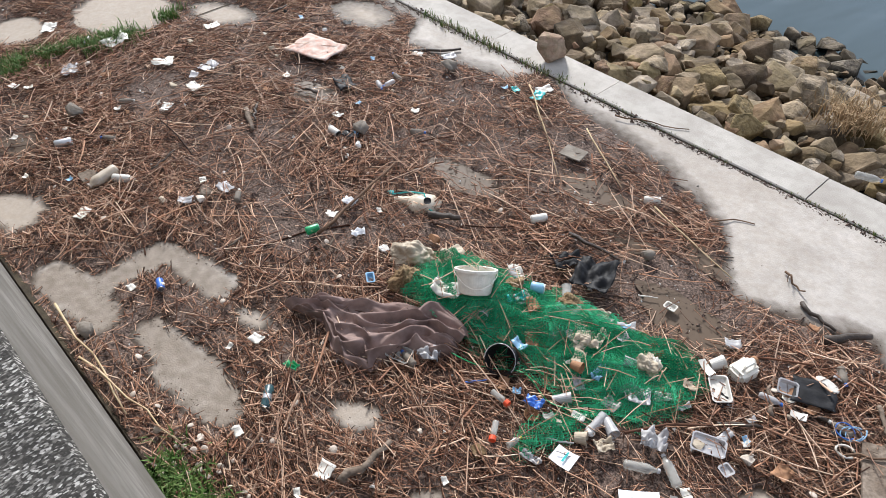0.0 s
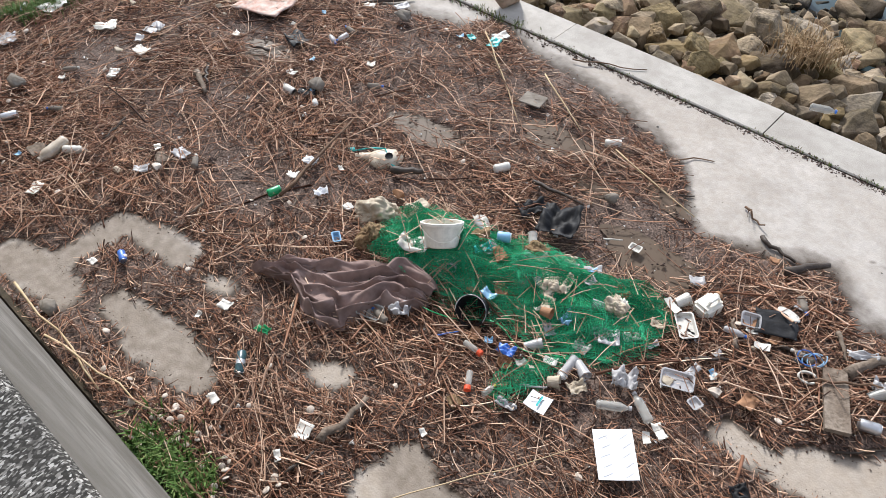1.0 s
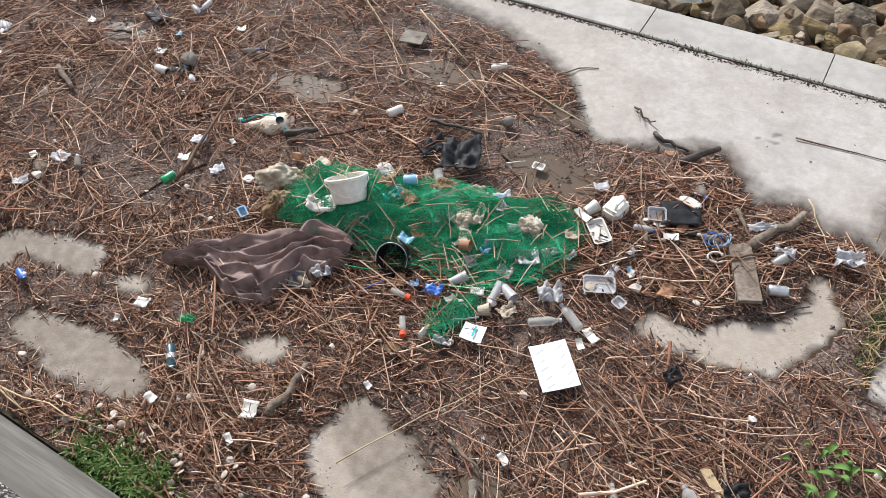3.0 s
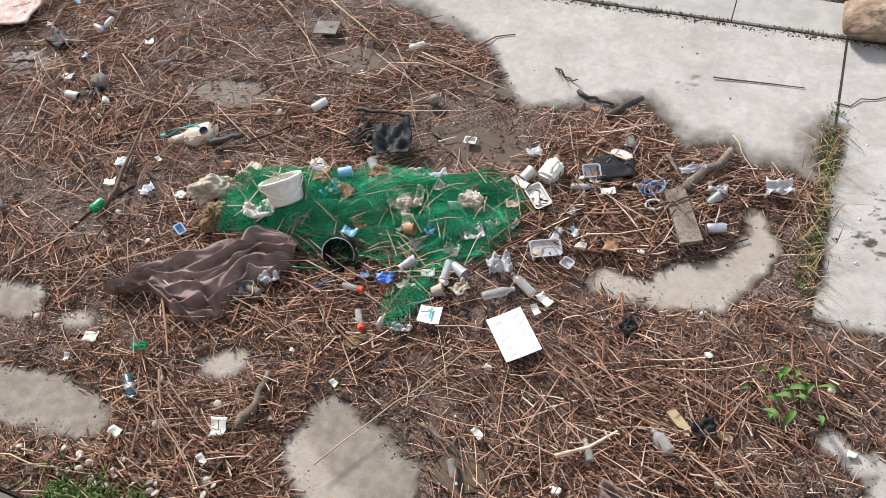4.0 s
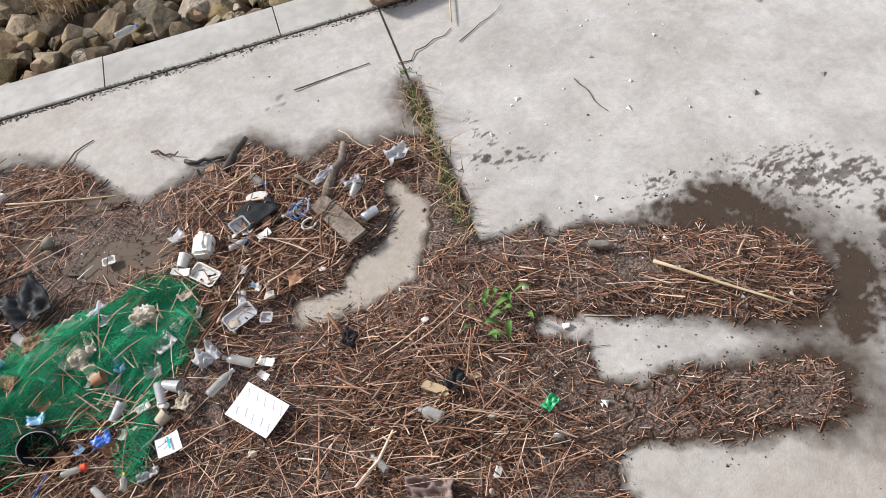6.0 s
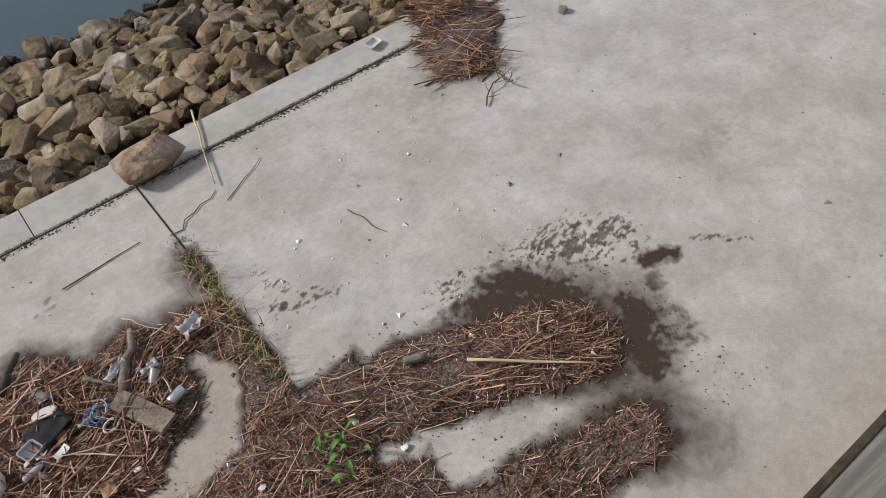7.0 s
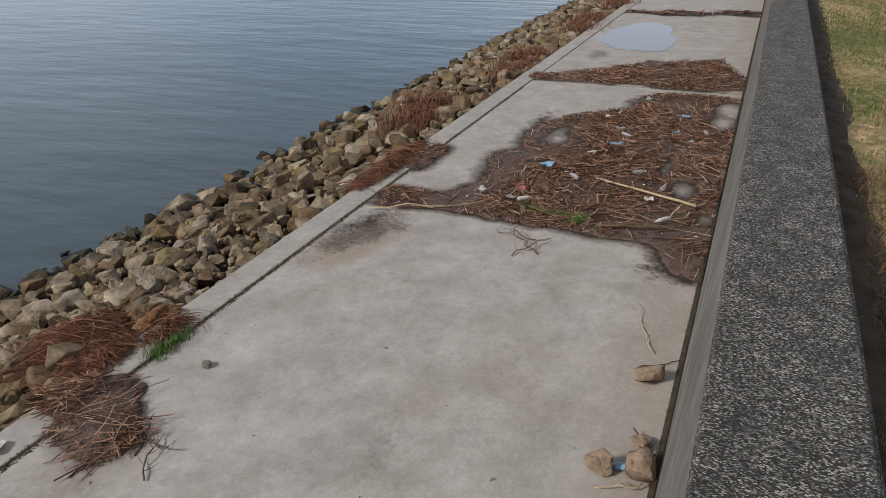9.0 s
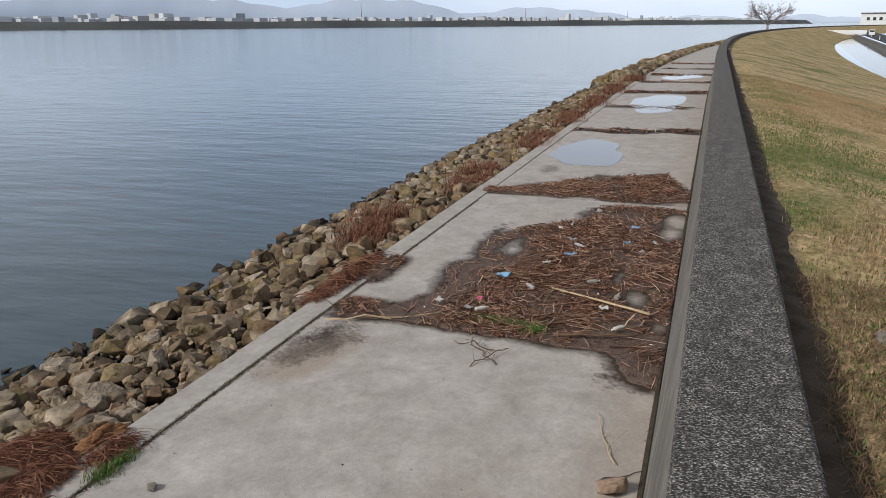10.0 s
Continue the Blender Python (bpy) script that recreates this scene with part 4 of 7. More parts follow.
def tube(b, pts, r0, r1, sides=5):
    rings = []
    for i, p in enumerate(pts):
        d = (pts[min(i + 1, len(pts) - 1)] - pts[max(i - 1, 0)]).normalized()
        u = d.orthogonal().normalized()
        v = d.cross(u)
        rr = r0 + (r1 - r0) * i / (len(pts) - 1)
        rings.append([b.verts.new(p + (u * math.cos(2 * math.pi * s / sides) + v * math.sin(2 * math.pi * s / sides)) * rr) for s in range(sides)])
    for a, c in zip(rings, rings[1:]):
        for s in range(sides):
            b.faces.new((a[s], a[(s + 1) % sides], c[(s + 1) % sides], c[s]))
    b.faces.new(rings[0][::-1])
    b.faces.new(rings[-1])
    return b


def bare_tree(x, y, z, height, seed, label):
    rr = random.Random(seed)
    t = thing("bare_tree", x, y, z, label, "tree")
    bt, bc = bmesh.new(), bmesh.new()
    tube(bt, [Vector((0, 0, 0)), Vector((0.1, 0, height * 0.15)), Vector((0, 0.1, height * 0.3))], height * 0.03, height * 0.022, 7)

    def grow(p, d, length, rad, level):
        q = p + d * length * 0.5 + Vector((rr.uniform(-1, 1), rr.uniform(-1, 1), 0)) * length * 0.08
        e = p + d * length
        tube(bc, [p, q, e], rad, rad * 0.6, 4)
        if level < 4:
            for _ in range(4 if level < 2 else 3):
                nd = (d + Vector((rr.gauss(0, 0.55), rr.gauss(0, 0.55), rr.gauss(0.02, 0.3)))).normalized()
                grow(p + d * length * rr.uniform(0.5, 1), nd, length * rr.uniform(0.55, 0.8), rad * 0.6, level + 1)
    for k in range(6):
        a = k * 1.05
        grow(Vector((0, 0.05, height * 0.28)), Vector((math.cos(a) * 0.9, math.sin(a) * 0.9, 0.75)).normalized(), height * 0.3, height * 0.014, 0)
    part("trunk", bt, BARK, t, smooth=True)
    part("crown", bc, BARK, t)
    return t


bare_tree(262, -14.5, -1.0, 14.0, 3, "spreading leafless tree on the shore beyond the wall")

# far shore: dike, town, hills
FAR_BANK = mat("far_bank", (0.075, 0.08, 0.08), (0.115, 0.12, 0.115), 0.01, 0.95, 0.1)
TOWN = mat("town_walls", (0.9, 0.9, 0.9), (1, 1, 1), 0.02, 0.8, 0.2, island_colors=[(0.42, 0.45, 0.49), (0.72, 0.73, 0.75), (0.34, 0.37, 0.41), (0.8, 0.8, 0.8), (0.5, 0.5, 0.5)])
# pale blue base colour carries the distance haze over the hills
HILL = mat("hills_haze_tint", (0.46, 0.53, 0.64), (0.52, 0.59, 0.70), 0.002, 1.0, 0.0)
A0, A1 = Vector((330, 1010)), Vector((2350, -240))
dirn = (A1 - A0).normalized()
out = Vector((dirn.y, -dirn.x)) * -1
V, F = [], []
for i in range(61):
    p = A0 + (A1 - A0) * i / 60
    h = 9.0 + 0.8 * math.sin(i * 0.9)
    for off, z in ((0, -1.0), (10, h * 0.55), (18, h), (40, h), (400, h - 4)):
        q = p + out * off
        V.append((q.x, q.y, z))
F = [(i * 5 + j, i * 5 + j + 1, (i + 1) * 5 + j + 1, (i + 1) * 5 + j) for i in range(60) for j in range(4)]
tagged(obj("ground_far_shore", V, F, FAR_BANK), "dark embankment along the far shore", "embankment", kind="structure")
rr = random.Random(12)
b = bmesh.new()
for _ in range(620):
    p = A0 + (A1 - A0) * rr.random() + out * rr.uniform(45, 380)
    w, d, h = rr.uniform(8, 26), rr.uniform(6, 14), rr.uniform(5.5, 10.5) * (1.6 if rr.random() < 0.04 else 1)
    box(b, p.x - w / 2, p.x + w / 2, p.y - d / 2, p.y + d / 2, 2, 6 + h)
tagged(part("town_houses", b, TOWN, None), "low white and grey town houses along the far shore", "houses", kind="stuff")
b = bmesh.new()
for fx, hh in ((0.44, 42), (0.62, 36), (0.77, 34)):
    p = A0 + (A1 - A0) * fx + out * 200
    tube(b, [Vector((p.x, p.y, 0)), Vector((p.x, p.y, hh * 0.5)), Vector((p.x, p.y, hh))], 0.9, 0.3, 4)
tagged(part("masts", b, WALL_FACE, None), "thin grey masts over the far town", "masts", kind="stuff")
V, F = [], []
N = 120
for i in range(N + 1):
    a = radians(75 - 100 * i / N)
    R = 4150
    u = math.degrees(a)
    h = 30 + 105 * math.exp(-((u - 39) / 9) ** 2) + 95 * math.exp(-((u - 24) / 5.5) ** 2) + 60 * math.exp(-((u - 52) / 9) ** 2) + 55 * math.exp(-((u - 12) / 4) ** 2) + 8 * math.sin(i * 0.8) + 5 * math.sin(i * 2.1)
    V += [(R * math.cos(a), R * math.sin(a), -2), (R * math.cos(a), R * math.sin(a), h), ((R + 500) * math.cos(a), (R + 500) * math.sin(a), h * 0.6)]
F = [(i * 3 + j, (i + 1) * 3 + j, (i + 1) * 3 + j + 1, i * 3 + j + 1) for i in range(N) for j in range(2)]
tagged(obj("backdrop_hills", V, F, HILL, smooth=True), "hills on the horizon, distance haze painted in as pale blue", "hills", kind="structure")

# ---- loose things ----
def lathe(b, profile, seg=16, m=None):
    rings = []
    for rad, z in profile:
        rings.append([b.verts.new((rad * math.cos(2 * math.pi * s / seg), rad * math.sin(2 * math.pi * s / seg), z)) for s in range(seg)])
    for a, c in zip(rings, rings[1:]):
        for s in range(seg):
            b.faces.new((a[s], a[(s + 1) % seg], c[(s + 1) % seg], c[s]))
    b.faces.new(rings[0][::-1])
    b.faces.new(rings[-1])
    if m:
        b.transform(m)
    return b


def on_bed(x, y):
    up = 0.022 if float(flotsam(np.array([x]), np.array([y]))[0]) > 0.03 else 0.0
    return float(max(bed_height(np.array([x]), np.array([y]))[0], 0.004)) + up


def plastic(name, c, c2=None, rough=0.35, alpha=1.0, trans=0.0):
    return mat(name, c, c2 or tuple(min(1, v * 1.15) for v in c), 14, rough, 0.5, 0.15, 60, alpha=alpha, trans=trans, fine=tuple(v * 0.55 for v in c), fine_scale=25, fine_amount=0.3)


CLEAR = plastic("clear_plastic", (0.55, 0.54, 0.5), rough=0.2, alpha=0.45)
MILKY = plastic("milky_plastic", (0.50, 0.49, 0.49), (0.62, 0.61, 0.63), 0.4, alpha=0.7)
WHITE_PL = plastic("white_plastic", (0.58, 0.55, 0.49), (0.72, 0.70, 0.65))
CREAM_PL = plastic("cream_plastic", (0.80, 0.75, 0.65), (0.86, 0.82, 0.73), 0.45)
SHELL_PL = plastic("stained_cream_plastic", (0.52, 0.44, 0.33), (0.68, 0.60, 0.48), 0.5)
BLUE_PL = plastic("blue_plastic", (0.05, 0.16, 0.55))
PALE_BLUE = plastic("pale_blue_plastic", (0.25, 0.45, 0.65))
RED_PL = plastic("orange_red_plastic", (0.75, 0.09, 0.03))
TEAL_PL = plastic("teal_plastic", (0.03, 0.42, 0.42))
GREEN_PL = plastic("green_plastic", (0.02, 0.33, 0.12))
BLACK_PL = mat("black_plastic", (0.010, 0.010, 0.011), (0.020, 0.020, 0.022), 14, 0.6, 0.18, 0.2, 60)
BOTTLE_BEIGE = plastic("beige_bottle_plastic", (0.44, 0.36, 0.27), (0.54, 0.46, 0.36), 0.4, alpha=0.9)
BROWN_CARD = plastic("brown_card", (0.32, 0.17, 0.09), rough=0.85)
PINK_PAPER = plastic("faded_red_print", (0.48, 0.27, 0.21), (0.62, 0.53, 0.46), 0.8)
PAPER = mat("white_board", (0.74, 0.75, 0.77), (0.80, 0.80, 0.82), 6, 0.6, 0.4, 0.1, 60, fine=(0.55, 0.55, 0.55), fine_scale=30, fine_amount=0.15)
PRINT = mat("grey_print", (0.62, 0.63, 0.68), (0.68, 0.69, 0.73), 9, 0.7)
FOAM = mat("polystyrene", (0.72, 0.70, 0.66), (0.8, 0.79, 0.76), 12, 0.85, 0.2, 0.5, 120)
SHELL = mat("shell", (0.42, 0.34, 0.27), (0.66, 0.58, 0.50), 30, 0.6, 0.4, 0.3, 90, vary=0.2)
ALU = mat("can_metal", (0.55, 0.55, 0.56), (0.65, 0.65, 0.66), 20, 0.35, 0.5, 0.1, 50, metal=0.8)
DARK_CAN = plastic("dark_teal_can", (0.015, 0.05, 0.06), (0.05, 0.12, 0.13), 0.35)
DRIFT = mat("grey_driftwood", (0.16, 0.12, 0.09), (0.27, 0.22, 0.175), 7, 0.85, 0.2, 0.8, 40, fine=(0.08, 0.06, 0.045), fine_scale=45, fine_amount=0.5)
RUST_WOOD = mat("rotten_orange_wood", (0.17, 0.075, 0.035), (0.36, 0.19, 0.09), 9, 0.85, 0.2, 0.9, 30, fine=(0.07, 0.035, 0.02), fine_scale=25, fine_amount=0.5)
DARK_WOOD = mat("dark_wet_wood", (0.035, 0.026, 0.02), (0.075, 0.055, 0.042), 9, 0.6, 0.35, 0.8, 40)
TWIG = mat("brown_twig", (0.10, 0.06, 0.04), (0.19, 0.12, 0.075), 9, 0.8, 0.2, 0.5, 60)
PALE_WOOD = mat("pale_cut_wood", (0.45, 0.33, 0.19), (0.55, 0.43, 0.28), 9, 0.8, 0.2, 0.3, 60)
SPONGE = mat("brown_sponge", (0.20, 0.13, 0.07), (0.34, 0.25, 0.15), 9, 0.95, 0.1, 1.0, 40, fine=(0.08, 0.05, 0.03), fine_scale=40, fine_amount=0.7)
BEIGE = mat("beige_foam", (0.42, 0.35, 0.26), (0.60, 0.53, 0.43), 7, 0.9, 0.2, 1.0, 22, fine=(0.25, 0.19, 0.13), fine_scale=18, fine_amount=0.5)
CLOTH = mat("brown_cloth", (0.22, 0.155, 0.14), (0.33, 0.245, 0.22), 5, 0.95, 0.08, 0.2, 300, fine=(0.07, 0.045, 0.04), fine_scale=12, fine_amount=0.35)
NET = mat("green_netting", (0.012, 0.24, 0.10), (0.06, 0.46, 0.225), 4, 0.6, 0.25, island_colors=[(0.5, 0.5, 0.5), (1, 1, 1), (1.15, 1.15, 1.15)])
BOULDER = mat("brown_boulder", (0.24, 0.155, 0.105), (0.46, 0.34, 0.25), 5, 0.9, 0.2, 1.0, 12, bump_dist=0.04, fine=(0.14, 0.12, 0.07), fine_scale=14, fine_amount=0.5)
GREY_STONE = mat("grey_stone", (0.17, 0.145, 0.12), (0.28, 0.25, 0.21), 9, 0.9, 0.2, 0.7, 50)


def bottle(x, y, turn=0, L=0.2, r=None, body=None, cap=None, label="", lift=0.0, dent=0.12, seed=1, lid=0.46):
    """A crushed drink bottle lying on its side."""
    body = body or CLEAR
    r = r or L * 0.15
    t = thing("plastic_bottle", x, y, on_bed(x, y) + r * 0.85 + lift, label or "empty crushed clear plastic bottle among the reeds", "bottle", turn=turn)
    b = bmesh.new()
    lathe(b, [(r * 0.5, -L / 2), (r * 0.92, -L / 2 + 0.006), (r, -L * 0.4), (r * 0.93, -L * 0.2), (r, -L * 0.05), (r * 0.94, L * 0.1), (r * 0.98, L * 0.22), (r * 0.55, L * 0.38), (r * 0.4, L * 0.4), (r * 0.4, L * 0.45)], 14)
    rr = random.Random(seed)
    o = rr.uniform(0, 9)
    for v in b.verts:
        k = 1 - dent * (0.5 + 0.5 * math.sin(v.co.z / L * 17 + o)) * max(0, math.sin(math.atan2(v.co.y, v.co.x) * 2 + o))
        v.co.x *= k
        v.co.y *= k
    b.transform(Matrix.Rotation(radians(90), 4, "Y"))
    shell = part("body", b, body, t, smooth=True)
    b = lathe(bmesh.new(), [(r * lid, 0), (r * lid, 0.014 + 0.02 * (lid - 0.46)), (r * lid * 0.85, 0.016 + 0.02 * (lid - 0.46))], 12, Matrix.Translation((L * 0.45, 0, 0)) @ Matrix.Rotation(radians(90), 4, "Y"))
    part("cap", b, cap or WHITE_PL, shell)
    return t


def can(x, y, turn=0, L=0.122, r=0.033, paint=None, label="", lift=0.0):
    t = thing("drink_can", x, y, on_bed(x, y) + r * 0.8 + lift, label or "empty dented drink can lying in the reeds", "can", turn=turn)
    m = Matrix.Rotation(radians(90), 4, "Y")
    shell = part("body", lathe(bmesh.new(), [(r * 0.8, -L / 2), (r, -L / 2 + 0.01), (r * 0.96, -0.01), (r, L / 2 - 0.014), (r * 0.86, L / 2 - 0.002)], 16, m), paint or ALU, t, smooth=True)
    b = lathe(bmesh.new(), [(r * 0.86, 0), (r * 0.88, 0.003), (r * 0.8, 0.003), (r * 0.78, 0.0)], 16, Matrix.Translation((L / 2 - 0.002, 0, 0)) @ m)
    part("lid", b, ALU, shell)
    return t


def lump(name, x, y, size, material, label, category, flat=0.6, seed=1, z=None, stretch=1.0, turn=0.0, smooth=False):
    """An angular stone or lump on its support."""
    rr = random.Random(seed)
    b = bmesh.new()
    for _ in range(16):
        v = Vector((rr.gauss(0, 1), rr.gauss(0, 1), rr.gauss(0, 1))).normalized() * rr.uniform(0.9, 1.15)
        v = Vector([max(-0.75, min(0.75, c)) for c in v])
        b.verts.new((v.x * size * 0.6 * stretch, v.y * size * 0.5, v.z * size * 0.55 * flat))
    hull = bmesh.ops.convex_hull(b, input=b.verts)
    bmesh.ops.delete(b, geom=[g for g in hull["geom_interior"] if isinstance(g, bmesh.types.BMVert)], context="VERTS")
    bmesh.ops.bevel(b, geom=b.edges[:], offset=size * 0.04, segments=2, affect="EDGES", clamp_overlap=True)
    low = min(v.co.z for v in b.verts)
    ob = part(name, b, material, None, smooth=smooth)
    ob.matrix_basis = pose(x, y, (on_bed(x, y) if z is None else z) - low - size * 0.04, 0, 0, turn)
    return tagged(ob, label, category)


def sheet_thing(name, x, y, w, l, material, label, category, turn=0.0, curl=0.02, lift=0.012, thick=0.003, seed=1, crumple=0.0, n=10):
    """A thin sheet with its thickness, curled or crumpled."""
    b = bmesh.new()
    tops = []
    for side in (0, 1):
        g = []
        for i in range(n + 1):
            for j in range(n + 1):
                u, v = i / n - 0.5, j / n - 0.5
                z = curl * (u * u * 2 + 0.6 * v * u) + crumple * noise.noise(Vector((u * 4 + seed, v * 4, seed * 1.7))) + crumple * 0.5 * abs(noise.noise(Vector((u * 9 + seed, v * 9, 3.0))))
                sh = 1 + (0.13 * noise.noise(Vector((u * 3, v * 3, seed))) if crumple else 0)
                g.append(b.verts.new((u * w * sh, v * l * sh, z - side * thick)))
        tops.append(g)
    k = n + 1
    for i in range(n):
        for j in range(n):
            q = (i * k + j, (i + 1) * k + j, (i + 1) * k + j + 1, i * k + j + 1)
            b.faces.new([tops[0][a] for a in q])
            b.faces.new([tops[1][a] for a in reversed(q)])
    rim = [i * k for i in range(n)] + [n * k + j for j in range(n)] + [i * k + n for i in range(n, 0, -1)] + [j for j in range(n, 0, -1)]
    for a, c in zip(rim, rim[1:] + rim[:1]):
        b.faces.new((tops[0][a], tops[1][a], tops[1][c], tops[0][c]))
    bmesh.ops.recalc_face_normals(b, faces=b.faces)
    low = min(v.co.z for v in b.verts)
    ob = part(name, b, material, None, smooth=crumple > 0)
    ob.matrix_basis = pose(x, y, on_bed(x, y) + lift - low * 0.6, 0, 0, turn)
    return tagged(ob, label, category)


def tray(x, y, w, l, h, material, label, turn=0.0, lift=0.012, tip=0.0, name="food_tray", category="tray"):
    b = bmesh.new()
    t = 0.002
    loops = []
    for s, z, inset in ((1, 0, 0.012), (1, h, 0), (1, h, 0.008), (1, t, 0.016)):
        a, c = w / 2 - inset, l / 2 - inset
        k = min(a, c) * 0.25
        pts = [(-a + k, -c), (a - k, -c), (a, -c + k), (a, c - k), (a - k, c), (-a + k, c), (-a, c - k), (-a, -c + k)]
        loops.append([b.verts.new((p, q, z)) for p, q in pts])
    for p, q in zip(loops, loops[1:]):
        for i in range(8):
            b.faces.new((p[i], p[(i + 1) % 8], q[(i + 1) % 8], q[i]))
    b.faces.new(loops[0][::-1])
    b.faces.new(loops[-1])
    ob = part(name, b, material, None)
    ob.matrix_basis = pose(x, y, on_bed(x, y) + lift, tip, tip * 0.5, turn)
    return tagged(ob, label, category)


def cup(x, y, r, h, material, label, turn=0.0, tip=90.0, lift=0.0, name="plastic_cup", category="cup"):
    b = lathe(bmesh.new(), [(r * 0.72, 0), (r, h), (r * 1.05, h), (r * 1.05, h - 0.004), (r * 0.96, h - 0.002), (r * 0.69, 0.004)], 18)
    ob = part(name, b, material, None, smooth=False)
    ob.matrix_basis = pose(x, y, on_bed(x, y) + r * 0.8 * math.sin(radians(tip)) + lift, 0, 0, turn) @ pose(0, 0, 0, 0, tip, 0) @ Matrix.Translation((0, 0, -h / 2))
    return tagged(ob, label, category)


def stick(x, y, turn=0, L=0.4, r=0.008, material=None, label="dry brown stick on the ground", name="stick", wob=0.05, seed=1, z=None, fork=0, sides=6, lift=0.0):
    rr = random.Random(seed)
    b = bmesh.new()
    z0 = (on_bed(x, y) if z is None else z) + r * 0.8 + lift
    n = 6
    pts = [Vector((L * (i / n - 0.5), rr.uniform(-1, 1) * wob * L, abs(rr.gauss(0, 0.01)) * (0.3 + fork))) for i in range(n + 1)]
    tube(b, pts, r, r * 0.55, sides)
    for k in range(fork):
        p = pts[1 + k % (n - 1)]
        d = Vector((rr.uniform(0.2, 1), rr.choice((-1, 1)) * rr.uniform(0.4, 1), rr.uniform(0, 0.35))).normalized()
        tube(b, [p, p + d * L * 0.14, p + d * L * rr.uniform(0.2, 0.32) + Vector((0.02, 0, 0))], r * 0.5, r * 0.25, 4)
    ob = part(name, b, material or TWIG, None, smooth=True)
    ob.matrix_basis = pose(x, y, z0, 0, 0, turn)
    return tagged(ob, label, "branch" if r > 0.012 else "stick")


# net: several draped layers of knotted mesh over a low mound
def in_net(x, y):
    f = np.maximum(bar(x, y, -3.25, 2.15, -1.95, 2.5, 0.34), bar(x, y, -2.9, 2.02, -1.9, 2.28, 0.22))
    f = np.maximum(f, bar(x, y, -2.0, 2.1, -2.13, 1.6, 0.12))
    f = np.maximum(f, bar(x, y, -3.42, 2.05, -3.4, 2.25, 0.2))
    return f + 0.07 * fbm(x * 4, y * 4, 77, 3)


def mound(x, y):
    m = 0.17 * np.clip(blob(x, y, -3.15, 2.2, 0.5, 0.32, 20) * 3.5, 0, 1) + 0.10 * np.clip(blob(x, y, -2.4, 2.4, 0.75, 0.32, 15) * 4, 0, 1)
    return 0.02 + m


def net_layer(seed, cell, lift, rough, mask_shift):
    xs, ys = np.arange(-3.75, -1.5, cell), np.arange(1.4, 2.95, cell)
    X, Y = np.meshgrid(xs, ys, indexing="ij")
    sx, sy = X + 0.10 * fbm(X * 2.2, Y * 2.2, seed + 1) + 0.02 * np.sin(Y * 40 + seed), Y + 0.12 * fbm(X * 2.0, Y * 2.0, seed + 2) + 0.02 * np.sin(X * 31 + seed)
    folds = 1 - np.abs(np.sin((Y - X * 0.3) * 9 + 4.0 * fbm(X * 1.3, Y * 1.3, seed + 3)))
    Z = mound(sx, sy) + lift + rough * folds * (0.6 + 0.6 * fbm(X * 3, Y * 3, seed + 4)) + 0.015 * fbm(X * 9, Y * 9, seed + 6)
    Z = np.maximum(Z, 0.03)
    Z = np.where(blob(sx, sy, -3.12, 2.11, 0.17, 0.17) > 0, np.minimum(Z, 0.19), Z)
    keep = in_net(sx, sy) + mask_shift * (0.5 + fbm(X * 1.7, Y * 1.7, seed + 9)) > 0
    P = np.stack([sx, sy, Z], -1)
    segs = []
    for A, B, ka, kb in ((P[:-1, :-1], P[1:, 1:], keep[:-1, :-1], keep[1:, 1:]), (P[1:, :-1], P[:-1, 1:], keep[1:, :-1], keep[:-1, 1:])):
        ok = (ka & kb)
        segs.append(np.stack([A[ok], B[ok]], 1))
    return np.concatenate(segs)


net = thing("fishing_net", -2.6, 2.25, 0.0, "bright green tangled fishing net full of litter", "fishing net")
for seed, cell, lift, rough, shift, k in ((1, 0.025, 0.04, 0.12, -0.05, 0.0018), (12, 0.020, 0.012, 0.06, -0.03, 0.0014), (23, 0.015, 0.03, 0.12, -0.13, 0.0014), (45, 0.019, 0.05, 0.15, -0.14, 0.0017)):
    S = net_layer(seed, cell, lift, rough, shift)
    a, c = S[:, 0], S[:, 1]
    d = c - a
    d /= np.linalg.norm(d, axis=1)[:, None] + 1e-9
    u = np.cross(d, np.array([0, 0, 1.0]))
    u /= np.linalg.norm(u, axis=1)[:, None] + 1e-9
    w = np.cross(u, d)
    V = np.stack([a + u * k, a - u * k * 0.5 + w * k, a - u * k * 0.5 - w * k, c + u * k, c - u * k * 0.5 + w * k, c - u * k * 0.5 - w * k], 1) - np.array([-2.6, 2.25, 0.0])
    i = (np.arange(len(S)) * 6)[:, None, None]
    F = (i + np.array([(0, 1, 4, 3), (1, 2, 5, 4), (2, 0, 3, 5)])[None]).reshape(-1, 4)
    mesh_np("netting", V.reshape(-1, 3), F, NET, net, smooth=False)
for s in range(5):
    rr = random.Random(s)
    b = bmesh.new()
    y0 = 1.85 + 0.17 * s
    pts = []
    for i in range(40):
        px = -3.3 + i * 0.036
        py = y0 + 0.28 * (px + 2.6) + 0.05 * math.sin(i * 0.35 + s * 2)
        pts.append(Vector((px + 2.6, py - 2.25, float(mound(np.array([px]), np.array([py]))[0]) + 0.06 + 0.02 * math.sin(i * 0.6 + s))))
    tube(b, pts, 0.0035, 0.0035, 5)
    part("net_cord", b, GREEN_PL, net, smooth=True)

